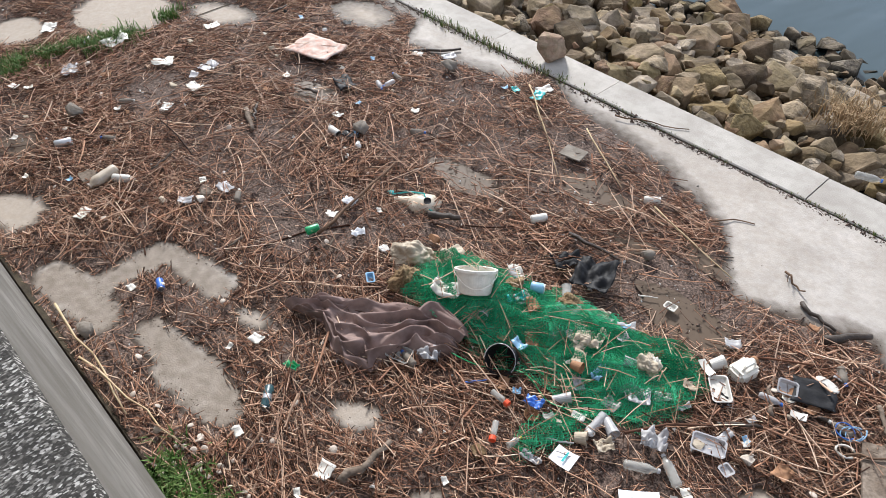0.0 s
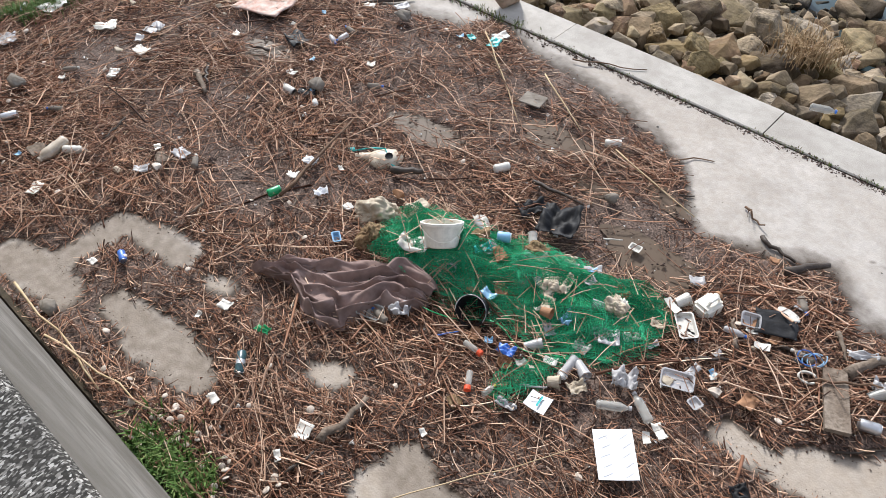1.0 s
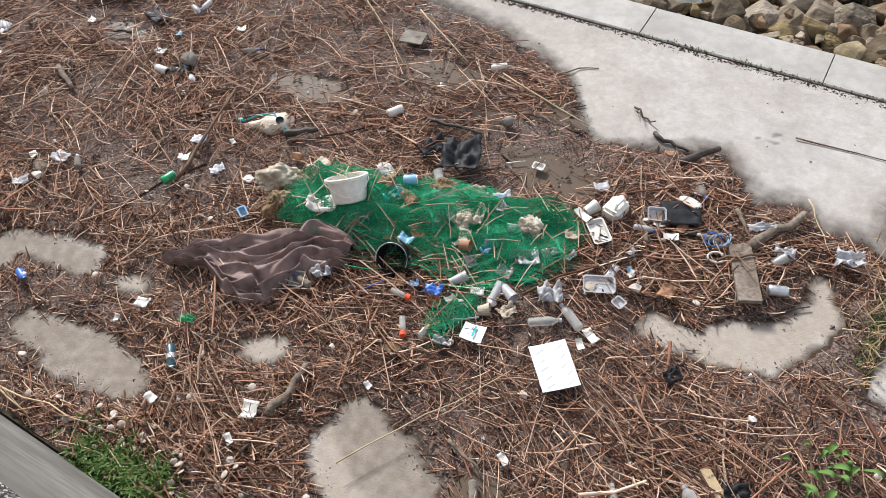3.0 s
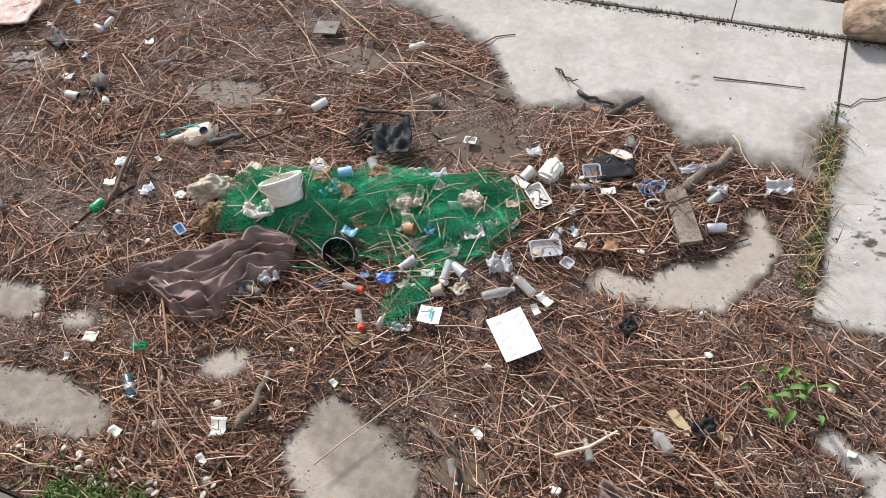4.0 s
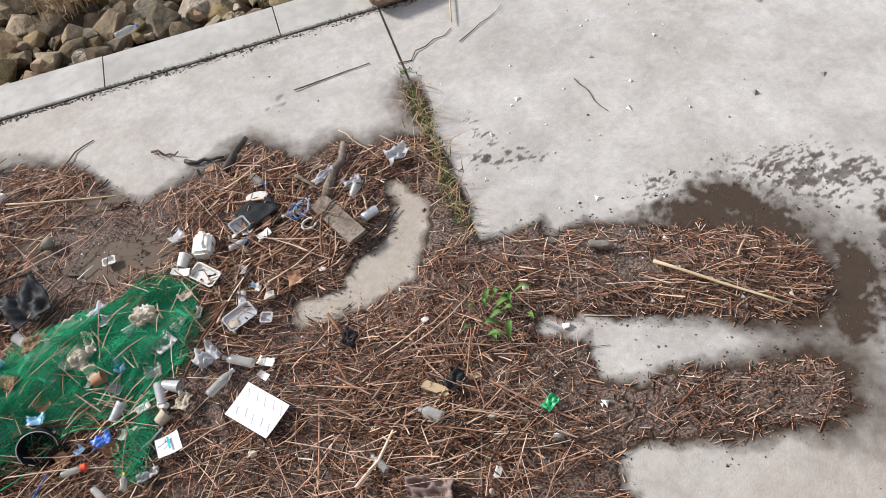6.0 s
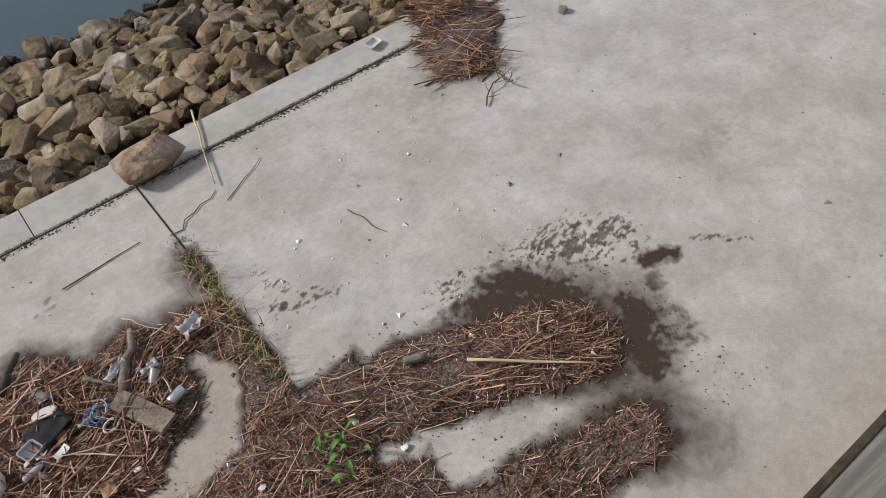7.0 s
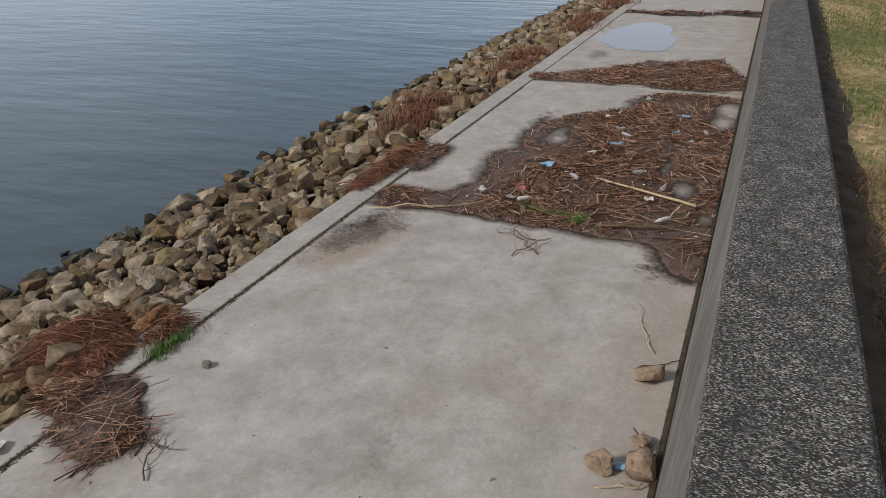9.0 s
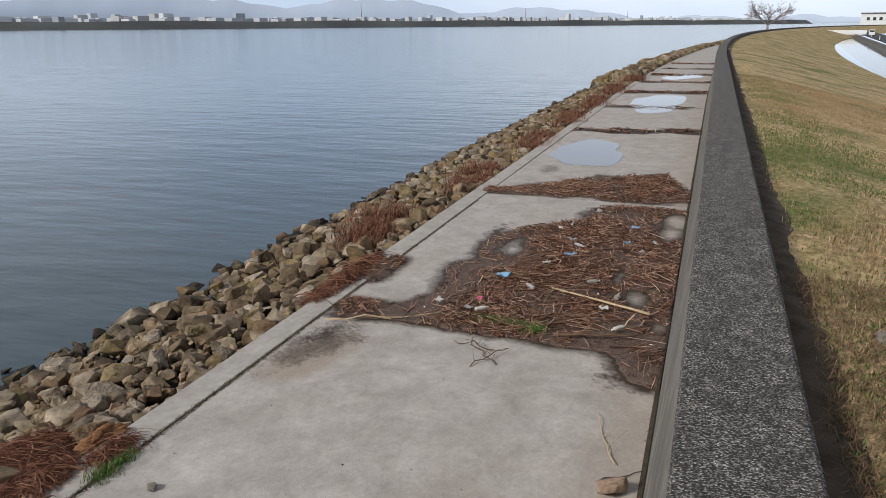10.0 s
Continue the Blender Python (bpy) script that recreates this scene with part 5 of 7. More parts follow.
r = np.random.RandomState(44)
b = bmesh.new()
for k in range(230):
    px, py = r.uniform(-3.5, -1.6), r.uniform(1.6, 2.9)
    if float(in_net(np.array([px]), np.array([py]))[0]) < 0.03:
        continue
    ln, a = r.uniform(0.08, 0.36), r.uniform(0, 6.28)
    z = float(mound(np.array([px]), np.array([py]))[0]) + r.uniform(0.05, 0.12)
    d = Vector((math.cos(a), math.sin(a), r.uniform(-0.15, 0.15)))
    p = Vector((px, py, z))
    tube(b, [p - d * ln / 2, p + Vector((0, 0, 0.015)), p + d * ln / 2], 0.0028, 0.002, 4)
tagged(part("net_reeds", b, PALE_REED, None), "loose dry reeds lying over the green net", "dry reeds", kind="stuff")

# white tub on the net
bucket = thing("white_tub", -3.20, 2.26, 0.20, "cracked white plastic tub standing on the green net", "bucket", turn=25)
bucket.matrix_basis = pose(-3.07, 2.12, 0.19, -37, 4, 46)
b = lathe(bmesh.new(), [(0.095, 0), (0.105, 0.01), (0.130, 0.145), (0.142, 0.145), (0.142, 0.162), (0.134, 0.165), (0.127, 0.162), (0.100, 0.014)], 48)
tub_body = part("tub_body", b, CREAM_PL, bucket, smooth=False)
part("tub_silt", lathe(bmesh.new(), [(0.10, 0.028), (0.105, 0.034)], 24), BEIGE, bucket, "grey silt inside the tub")
b = bmesh.new()
tube(b, [Vector((0.140 * math.cos(-a), 0.140 * math.sin(-a), 0.135 - 0.09 * math.sin(a) ** 2 * (1 if i < 9 else 1))) for i, a in enumerate(np.linspace(0, math.pi, 13))], 0.003, 0.003, 5)
part("tub_handle", b, CREAM_PL, tub_body)
def crumpled(name, x, y, sx, sy, sz, material, label, category, seed, turn=0.0, z=0.02, rough=0.45):
    """A soft torn lump: a ball squashed, folded and pitted."""
    b = bmesh.new()
    bmesh.ops.create_icosphere(b, subdivisions=5, radius=1.0)
    for v in b.verts:
        q = v.co.copy()
        o = Vector((seed * 3.1, seed * 1.7, 0))
        k = 0.85 + rough * noise.noise(q * 1.4 + o) + rough * 0.6 * abs(noise.noise(q * 3.0 + o)) - rough * 0.35 * abs(noise.noise(q * 7.0 + o))
        v.co = Vector((q.x * sx * k, q.y * sy * k, max(q.z, -0.35) * sz * k))
    ob = part(name, b, material, None, smooth=True)
    ob.matrix_basis = pose(x, y, z + sz * 0.3, 0, 0, turn)
    return tagged(ob, label, category)


crumpled("foam_lump", -3.70, 2.14, 0.17, 0.11, 0.12, BEIGE, "torn lump of beige foam beside the net", "foam", 5, 40)
crumpled("foam_lump", -3.50, 2.30, 0.13, 0.10, 0.12, BEIGE, "beige foam lump under the edge of the net", "foam", 6, 70)
crumpled("sponge", -3.56, 1.94, 0.10, 0.12, 0.12, SPONGE, "brown crumbly sponge block beside the cloth", "sponge", 7, 20)
for k, (sx, sy) in enumerate(((-2.62, 2.55), (-2.35, 2.34), (-2.95, 2.36), (-1.98, 2.5))):
    crumpled("foam_lump", sx, sy, 0.09, 0.07, 0.07, BEIGE if k % 2 else SPONGE, "stained foam lump wrapped in the green net", "foam", 11 + k, 50 * k, 0.06 + float(mound(np.array([sx]), np.array([sy]))[0]) * 0.6)
lump("clay_cone", -3.74, 2.37, 0.09, BROWN_CARD, "small reddish clay fragment behind the net", "fragment", 0.9, 8)

for k in range(46):
    rr = random.Random(900 + k)
    sx, sy = rr.uniform(-3.35, -1.65), rr.uniform(1.75, 2.8)
    if float(in_net(np.array([sx]), np.array([sy]))[0]) < 0.05 or math.hypot(sx + 3.1, sy - 2.1) < 0.2:
        continue
    ss = rr.uniform(0.05, 0.13)
    sheet_thing("net_scrap", sx, sy, ss, ss * rr.uniform(0.4, 0.9), rr.choice((MILKY, MILKY, BEIGE, CLEAR, WHITE_PL, BROWN_CARD, PALE_BLUE)), "torn plastic scrap caught in the green net", "scrap", rr.uniform(0, 360), 0.03, float(mound(np.array([sx]), np.array([sy]))[0]) + rr.uniform(-0.02, 0.045), 0.002, k + 100, ss * 0.25, 6)

# brown cloth: a draped sheet with sharp folds
def cloth_sheet():
    N, M = 170, 120
    steps = (0.0, 0.2, 0.4, 0.6, 0.8, 1.0)
    far_x, far_y = (-3.92, -3.82, -3.64, -3.42, -3.17, -2.93), (1.27, 1.45, 1.62, 1.81, 1.95, 1.88)
    near_x, near_y = (-3.90, -3.62, -3.40, -3.19, -3.06, -2.87), (1.22, 1.29, 1.19, 1.24, 1.56, 1.74)
    V = []
    for i in range(N + 1):
        for j in range(M + 1):
            u, v = i / N, j / M
            k = u * u * (3 - 2 * u) * 0.3 + u * 0.7
            ax, ay, bx, by = (float(np.interp(k, steps, c)) for c in (near_x, near_y, far_x, far_y))
            q = Vector((u * 2.3, v * 1.6, 0.4))
            w = noise.noise(q * 1.3)
            hem = 0.025 * noise.noise(Vector((u * 6, 3.0 * round(v), 1.7)))
            x, y = ax + (bx - ax) * v + hem, ay + (by - ay) * v + hem
            # long folds that fan out from the tucked end, cross creases, fine wrinkles
            fan = 0.5 + 0.5 * math.cos(2 * math.pi * (5.2 * v * (1.3 - 0.6 * u) + 1.5 * u) + 5.0 * w + 1.6 * noise.noise(q * 3.1))
            cross = 0.5 + 0.5 * math.cos(2 * math.pi * (4.1 * u - 2.3 * v) + 7.0 * noise.noise(q * 1.9 + Vector((5, 0, 0))))
            crease = abs(noise.noise(Vector((u * 4.5 + 1.5 * v, v * 7 - 3 * u, 2.0)))) + 0.5 * abs(noise.noise(Vector((u * 10 + 3 * v, v * 14 - 6 * u, 5.0))))
            rim = min(1, 9 * min(v, 1 - v, u + 0.04, 1.04 - u)) ** 0.6
            z = 0.025 + rim * (0.03 + 0.06 * fan ** 1.3 * (0.5 + 0.7 * u) + 0.04 * cross ** 1.8 + 0.05 * crease) + 0.09 * max(0, u - 0.5) * v
            x, y = x + 0.022 * math.sin(14 * v + 9 * w), y + 0.022 * math.cos(11 * u + 8 * w)
            V.append((x, y, z))
    F = [(i * (M + 1) + j, (i + 1) * (M + 1) + j, (i + 1) * (M + 1) + j + 1, i * (M + 1) + j + 1) for i in range(N) for j in range(M)]
    ob = obj("brown_cloth", V, F, CLOTH, smooth=True)
    sol = ob.modifiers.new("thickness", "SOLIDIFY")
    sol.thickness, sol.offset = 0.004, -1
    return tagged(ob, "crumpled dark brown cloth lying beside the net", "cloth")


cloth_sheet()

# things in and round the net
pot = thing("black_pot", -2.63, 1.95, 0.04, "black plastic pot tipped over at the edge of the net", "pot")
pot.matrix_basis = pose(-2.62, 1.93, 0.10, 48, 18, 0)
pot_body = part("pot_body", lathe(bmesh.new(), [(0.07, -0.07), (0.095, 0.06), (0.102, 0.06), (0.102, 0.072), (0.094, 0.072), (0.066, -0.06)], 28), BLACK_PL, pot)
b = bmesh.new()
tube(b, [Vector((0.1 * math.cos(a), 0.1 * math.sin(a), 0.075)) for a in np.linspace(0, math.pi * 1.2, 14)], 0.003, 0.003, 5)
part("pot_rim", b, MILKY, pot_body, "scuffed pale rim")
sheet_thing("plastic_sheet", -2.68, 2.86, 0.26, 0.30, BLACK_PL, "crumpled black plastic bag behind the net", "bag", 20, 0.05, 0.06, 0.003, 4, 0.06, 16)
sheet_thing("plastic_sheet", -2.93, 2.88, 0.2, 0.14, BLACK_PL, "scrap of black plastic film on the reeds", "film", 60, 0.02, 0.01, 0.002, 9, 0.05)
sheet_thing("plastic_sheet", -1.21, 3.06, 0.24, 0.19, BLACK_PL, "flat torn sheet of black plastic", "sheet", 25, 0.0, 0.035, 0.0015, 5, 0.012)
sheet_thing("plastic_film", -3.22, 2.02, 0.20, 0.12, WHITE_PL, "curved white plastic scrap beside the tub", "scrap", 30, 0.1, 0.13, 0.003, 6, 0.03)
can(-2.84, 2.47, 30, 0.09, 0.035, PALE_BLUE, "pale blue tin caught in the net", 0.10)
for k, (sx, sy, ln) in enumerate(((-2.38, 2.59, 0.11), (-2.2, 1.98, 0.11), (-1.95, 2.0, 0.12), (-2.7, 2.6, 0.12), (-3.02, 2.46, 0.14), (-2.05, 2.45, 0.12), (-2.5, 2.3, 0.12), (-2.95, 2.1, 0.10))):
    cup(sx, sy, 0.034, ln, MILKY if k % 3 else CLEAR, "crushed translucent plastic cup caught in the net", 40 * k + 10, 82, 0.0 + (0.05 if k not in (1, 2) else 0.0))
for k, (sx, sy, ss, mm) in enumerate(((-2.6, 2.5, 0.15, MILKY), (-2.86, 2.28, 0.12, TEAL_PL), (-2.3, 2.4, 0.16, BEIGE), (-3.1, 2.55, 0.15, WHITE_PL), (-2.45, 2.62, 0.14, BEIGE), (-1.95, 2.3, 0.12, MILKY), (-3.3, 2.02, 0.12, MILKY), (-2.02, 2.62, 0.11, BROWN_CARD), (-1.8, 2.4, 0.1, WHITE_PL), (-2.15, 2.25, 0.11, PALE_BLUE))):
    sheet_thing("plastic_film", sx, sy, ss, ss * 0.6, mm, "torn scrap of plastic film tangled in the net", "scrap", 50 * k, 0.02, float(mound(np.array([sx]), np.array([sy]))[0]) - 0.01, 0.002, k + 3, 0.05)
cup(-2.25, 2.16, 0.034, 0.07, BROWN_CARD, "small brown card cup lying on the net", 10, 80, 0.10)
jug = thing("white_jug", -1.58, 2.92, 0.03, "square white plastic jug lying on the reeds", "jug", turn=77)
b = box(bmesh.new(), -0.09, 0.07, -0.06, 0.06, 0.0, 0.10)
bmesh.ops.bevel(b, geom=b.edges[:], offset=0.018, segments=3, affect="EDGES")
part("jug_body", b, CREAM_PL, jug, smooth=False)
jug_neck = part("jug_neck", lathe(bmesh.new(), [(0.026, 0), (0.022, 0.03)], 14, pose(0.068, 0.02, 0.06, 0, 90, 0)), CREAM_PL, jug)
part("jug_cap", lathe(bmesh.new(), [(0.027, 0), (0.027, 0.018)], 14, pose(0.095, 0.02, 0.06, 0, 90, 0)), BROWN_CARD, jug_neck, "reddish screw cap")
part("jug_grip", tube(bmesh.new(), [Vector((-0.05, -0.02, 0.1)), Vector((-0.03, -0.02, 0.125)), Vector((0.03, -0.02, 0.125)), Vector((0.05, -0.02, 0.1))], 0.011, 0.011, 6), CREAM_PL, jug)
tray(-1.60, 2.69, 0.19, 0.115, 0.024, WHITE_PL, "shallow white food tray on the reeds", -47, 0.03, 4)
cup(-1.72, 2.85, 0.042, 0.09, WHITE_PL, "white plastic cup on its side", 60, 80)
sheet_thing("plastic_tag", -1.74, 2.76, 0.12, 0.05, WHITE_PL, "white plastic tag among the reeds", "tag", -25, 0.02, 0.05)
tray(-1.34, 2.98, 0.12, 0.10, 0.03, MILKY, "translucent white dish tipped in the litter", 25, 0.03, 12)
slip = thing("slipper_sole", -1.19, 3.18, 0.075, "white moulded sandal sole on the reeds", "sandal", turn=-8)
b = lathe(bmesh.new(), [(0.9, 0), (1.0, 0.3), (1.0, 0.7), (0.9, 1.0)], 20, Matrix.Diagonal((0.075, 0.036, 0.014, 1)))
part("sole", b, WHITE_PL, slip)
sheet_thing("plastic_scrap", -1.20, 2.86, 0.09, 0.05, WHITE_PL, "white plastic scrap on the reeds", "scrap", 20, 0.02, 0.03)
for k in range(3):
    b = bmesh.new()
    tube(b, [Vector((0.055 * math.cos(a) + 0.012 * k, 0.04 * math.sin(a), 0.012 * a / 3 + 0.02 * math.sin(a + k))) for a in np.linspace(0, 6.0, 18)], 0.0035, 0.0035, 5)
    ob = part("cord_loop", b, PALE_BLUE if k else BLUE_PL, None, smooth=True)
    ob.matrix_basis = pose(-0.97 + 0.02 * k, 2.94, 0.085, 10 * k, 8, 40 * k)
    tagged(ob, "loop of blue plastic cord on the reeds", "cord", "loops of blue cord")
b = bmesh.new()
tube(b, [Vector((0.05 * math.cos(a), 0.035 * math.sin(a), 0.008)) for a in np.linspace(0.4, 5.6, 16)], 0.007, 0.007, 6)
ob = part("white_ring", b, WHITE_PL, None, smooth=True)
ob.matrix_basis = pose(-0.91, 2.83, 0.075, 8, 0, 20)
tagged(ob, "broken white plastic ring beside the plank", "ring")
plank = part("plank", box(bmesh.new(), -0.21, 0.21, -0.065, 0.065, 0, 0.03), DRIFT, None)
plank.matrix_basis = pose(-0.73, 2.79, 0.07, 2, -2, -65)
tagged(plank, "short grey weathered plank lying on the reeds", "plank")
stick(-0.65, 3.20, 59, 0.46, 0.038, DRIFT, "curved grey driftwood limb at the edge of the flotsam", "driftwood", 0.06, 3, sides=9)
stick(-1.28, 3.63, 53, 0.31, 0.034, DARK_WOOD, "dark wet log at the edge of the flotsam", "log", 0.03, 4, sides=9)
stick(-1.50, 3.70, -15, 0.28, 0.017, DARK_WOOD, "dark wet branch beside the log", "branch", 0.06, 6)
stick(-1.05, 2.97, 20, 0.16, 0.014, DARK_WOOD, "dark stub of wood in the reeds", "branch", 0.03, 5)
sheet_thing("torn_label", -0.74, 3.17, 0.17, 0.06, MILKY, "crumpled white film strip beside the driftwood", "film", 30, 0.03, 0.03, 0.002, 5, 0.03)
cup(-0.58, 2.98, 0.036, 0.09, CLEAR, "clear plastic cup on its side by the plank", 49, 75)
sheet_thing("clear_bag", -0.57, 3.05, 0.12, 0.08, MILKY, "scrap of clear plastic bag beside the driftwood", "bag", 10, 0.02, 0.02, 0.002, 8, 0.05)
sheet_thing("clear_bag", -0.23, 3.17, 0.15, 0.12, MILKY, "crumpled clear plastic bag by the weedy joint", "bag", 10, 0.02, 0.02, 0.002, 2, 0.07)
can(-0.53, 2.77, 20, 0.11, 0.034, ALU, "crushed silver drink can by the puddle")
tray(-1.44, 2.32, 0.19, 0.12, 0.02, MILKY, "flat translucent plastic box lid on the reeds", 25, 0.03, 5, "box_lid", "lid")
tray(-1.29, 2.26, 0.075, 0.07, 0.02, MILKY, "small translucent square pot on the reeds", -20, 0.03, 3, "square_pot", "pot")
sheet_thing("clear_bag", -1.66, 2.12, 0.14, 0.12, MILKY, "crumpled clear plastic wrapper beside the net", "wrapper", 30, 0.02, 0.02, 0.002, 3, 0.09)
sheet_thing("blue_wrapper", -2.29, 1.84, 0.11, 0.07, BLUE_PL, "crumpled bright blue sweet wrapper on the reeds", "wrapper", 15, 0.02, 0.025, 0.002, 3, 0.03)
cup(-2.25, 1.77, 0.042, 0.03, BROWN_CARD, "round brown card lid lying open side up", 0, 12, 0.01, "card_lid", "lid")
sheet_thing("wrapper_scrap", -2.41, 1.82, 0.05, 0.04, PALE_BLUE, "pale blue wrapper scrap on the reeds", "wrapper", 40, 0.02, 0.03, 0.002, 7, 0.02)
sheet_thing("plastic_scrap", -2.05, 1.95, 0.08, 0.05, WHITE_PL, "white plastic chip on the reeds", "scrap", 20, 0.02, 0.03)
cup(-1.88, 2.02, 0.036, 0.11, MILKY, "crushed translucent cup beside the net", -30, 85, 0.01)
lump("glass_lump", -1.95, 1.93, 0.08, FOAM, "pale crumpled plastic lump on the reeds", "scrap", 0.6, 4)
cup(-1.95, 1.85, 0.04, 0.07, BEIGE, "stained beige paper cup on its side", 30, 80)
sheet_thing("plastic_scrap", -1.83, 1.9, 0.1, 0.08, BEIGE, "dirty plastic scrap with a yellow stain", "scrap", 60, 0.03, 0.03, 0.002, 9, 0.03)
stick(-2.02, 1.75, 35, 0.16, 0.009, MILKY, "translucent plastic tube on the reeds", "plastic_tube", 0.02, 9, lift=0.02)
sheet_thing("printed_card", -1.93, 1.68, 0.13, 0.11, PAPER, "small white card with a pale green print", "card", 8, 0.02, 0.045)
part("print_mark", box(bmesh.new(), 0.0, 0.012, -0.03, 0.04, 0.012, 0.0135), TEAL_PL, bpy.data.objects["printed_card"])
bottle(-2.45, 1.71, 0, 0.115, 0.02, CLEAR, RED_PL, "small clear spice bottle with an orange-red cap", 0.035, 0.03, 3, 1.05)
bottle(-2.31, 1.53, -56, 0.11, 0.02, CLEAR, RED_PL, "small clear spice bottle with an orange-red cap", 0.035, 0.03, 4, 1.05)
stick(-2.63, 1.70, 54, 0.13, 0.006, BLUE_PL, "blue plastic pen on the reeds", "pen", 0.01, 2, lift=0.02)
bottle(-2.19, 1.56, 80, 0.09, 0.02, CLEAR, plastic("yellow_plastic", (0.6, 0.5, 0.05)), "small clear bottle with a yellow cap", 0.01, 0.1, 6)
sheet_thing("film_wrapper", -2.06, 1.56, 0.12, 0.05, MILKY, "crumpled wrapper with red print", "wrapper", 5, 0.02, 0.02, 0.002, 11, 0.03)
bottle(-1.61, 1.94, 33, 0.19, 0.03, CLEAR, MILKY, "", 0.01, 0.3, 7)
bottle(-1.49, 2.04, 149, 0.19, 0.03, CLEAR, MILKY, "", 0.01, 0.25, 8)
sheet_thing("plastic_scrap", -1.37, 1.9, 0.07, 0.04, WHITE_PL, "white teardrop plastic scrap in the reeds", "scrap", -50, 0.03, 0.03)
lump("sponge", -2.29, 1.38, 0.10, SPONGE, "small brown sponge piece on the reeds", "sponge", 0.5, 9)
tray(-3.10, 1.50, 0.16, 0.11, 0.03, CLEAR, "clear crushed food tray under the cloth edge", 20, 0.02, 8)
sheet_thing("clear_bag", -2.97, 1.63, 0.13, 0.1, MILKY, "crumpled clear wrapper beside the cloth", "wrapper", 30, 0.02, 0.02, 0.002, 13, 0.07)
# printed board
board = sheet_thing("white_board", -1.435, 1.70, 0.21, 0.29, PAPER, "white rectangular printed board lying on the reeds", "board", 42, 0.012, 0.055, 0.004, 2)
for i in range(5):
    for j in range(2):
        part("print_bar", box(bmesh.new(), -0.028, 0.028, -0.0018, 0.0018, 0, 0.0008), PRINT, board).matrix_basis = pose(-0.055 + 0.11 * j + 0.01 * (i % 2), -0.11 + 0.055 * i, 0.0085, 0, 0, 28)
# further litter
part("can_band", lathe(bmesh.new(), [(0.0306, -0.012), (0.0306, 0.02)], 16, Matrix.Rotation(radians(90), 4, "Y")), ALU, can(-3.40, 0.73, -43, 0.16, 0.03, DARK_CAN, "dark teal drink can with a pale band on the reeds"))
mask = thing("torn_mask", -4.14, 2.57, 0.03, "torn off-white plastic shell with round dark holes", "plastic shell", turn=35)
mask.matrix_basis = pose(-4.12, 2.60, 0.03, 0, 0, 35) @ Matrix.Diagonal((1.35, 1.35, 1.2, 1))
b = bmesh.new()
bmesh.ops.create_icosphere(b, subdivisions=3, radius=1.0)
for v in b.verts:
    q = v.co.copy()
    v.co = Vector((q.x * 0.10, q.y * 0.075, q.z * 0.055)) * (1 + 0.22 * noise.noise(q * 2.0))
part("shell", b, SHELL_PL, mask, smooth=True)
b = bmesh.new()
tube(b, [Vector((-0.05, 0, 0)), Vector((-0.13, 0.01, 0.0)), Vector((-0.21, 0.03, -0.015))], 0.04, 0.012, 9)
part("spout", b, SHELL_PL, mask, smooth=True)
part("hole_rim", lathe(bmesh.new(), [(0.022, 0.0), (0.022, 0.012), (0.014, 0.006)], 14, pose(0.03, -0.02, 0.045, 20, 10, 0)), BLACK_PL, mask, "dark round hole")
b = bmesh.new()
tube(b, [Vector((-0.2, 0.05, 0.0)), Vector((-0.1, 0.07, 0.02)), Vector((0, 0.03, 0.06)), Vector((0.05, -0.06, 0.02)), Vector((0.1, -0.08, 0.01))], 0.005, 0.005, 5)
part("rope", b, TEAL_PL, mask, "teal cord")
stick(-3.86, 2.58, 42, 0.24, 0.034, DARK_WOOD, "black rubbery boot-like piece beside the torn shell", "rubber_piece", 0.05, 5, sides=9)
lump("teal_scrap", -4.38, 2.5, 0.06, TEAL_PL, "teal plastic scrap tied to a cord", "scrap", 0.5, 2)
stick(-4.46, 2.25, 106, 0.98, 0.014, TWIG, "long straight brown stick lying on the reeds", "stick", 0.01, 2, lift=0.05)
sheet_thing("paper_scrap", -4.48, 2.18, 0.11, 0.08, PAPER, "white paper scrap on the reeds", "paper", 20, 0.03, 0.03, 0.002, 3, 0.02)
sheet_thing("paper_scrap", -4.15, 2.0, 0.10, 0.07, PAPER, "crumpled white paper scrap on the reeds", "paper", 60, 0.03, 0.03, 0.002, 5, 0.03)
lump("foam_piece", -3.92, 2.05, 0.09, FOAM, "white polystyrene piece on the reeds", "foam", 0.5, 3)
tray(-3.74, 1.78, 0.06, 0.085, 0.03, PALE_BLUE, "small blue and white carton on the reeds", 60, 0.02, 10, "small_carton", "carton")
can(-4.43, 1.79, 75, 0.10, 0.032, GREEN_PL, "green and white drink can standing in the reeds")
can(-3.37, 3.08, 60, 0.12, 0.033, WHITE_PL, "white drink can lying in the reeds")
can(-2.92, 3.86, 40, 0.12, 0.028, WHITE_PL, "small white and blue can at the edge of the flotsam")
can(-5.33, 2.66, 0, 0.12, 0.033, WHITE_PL, "white drink can on dark mud")
can(-6.79, 0.90, 70, 0.14, 0.036, ALU, "dull silver can in the reeds")
can(-4.70, 0.71, -20, 0.10, 0.026, BLUE_PL, "blue and silver can at the puddle")
lump("stone_small", -2.58, 3.35, 0.11, GREY_STONE, "small rounded grey-brown stone in the flotsam", "stone", 0.8, 2, smooth=True)
lump("stone_small", -5.18, 2.84, 0.15, GREY_STONE, "round grey stone beside a white can", "stone", 0.9, 3, smooth=True)
lump("stone_small", -5.04, 2.69, 0.08, FOAM, "pale chip beside the stone", "stone", 0.7, 4)
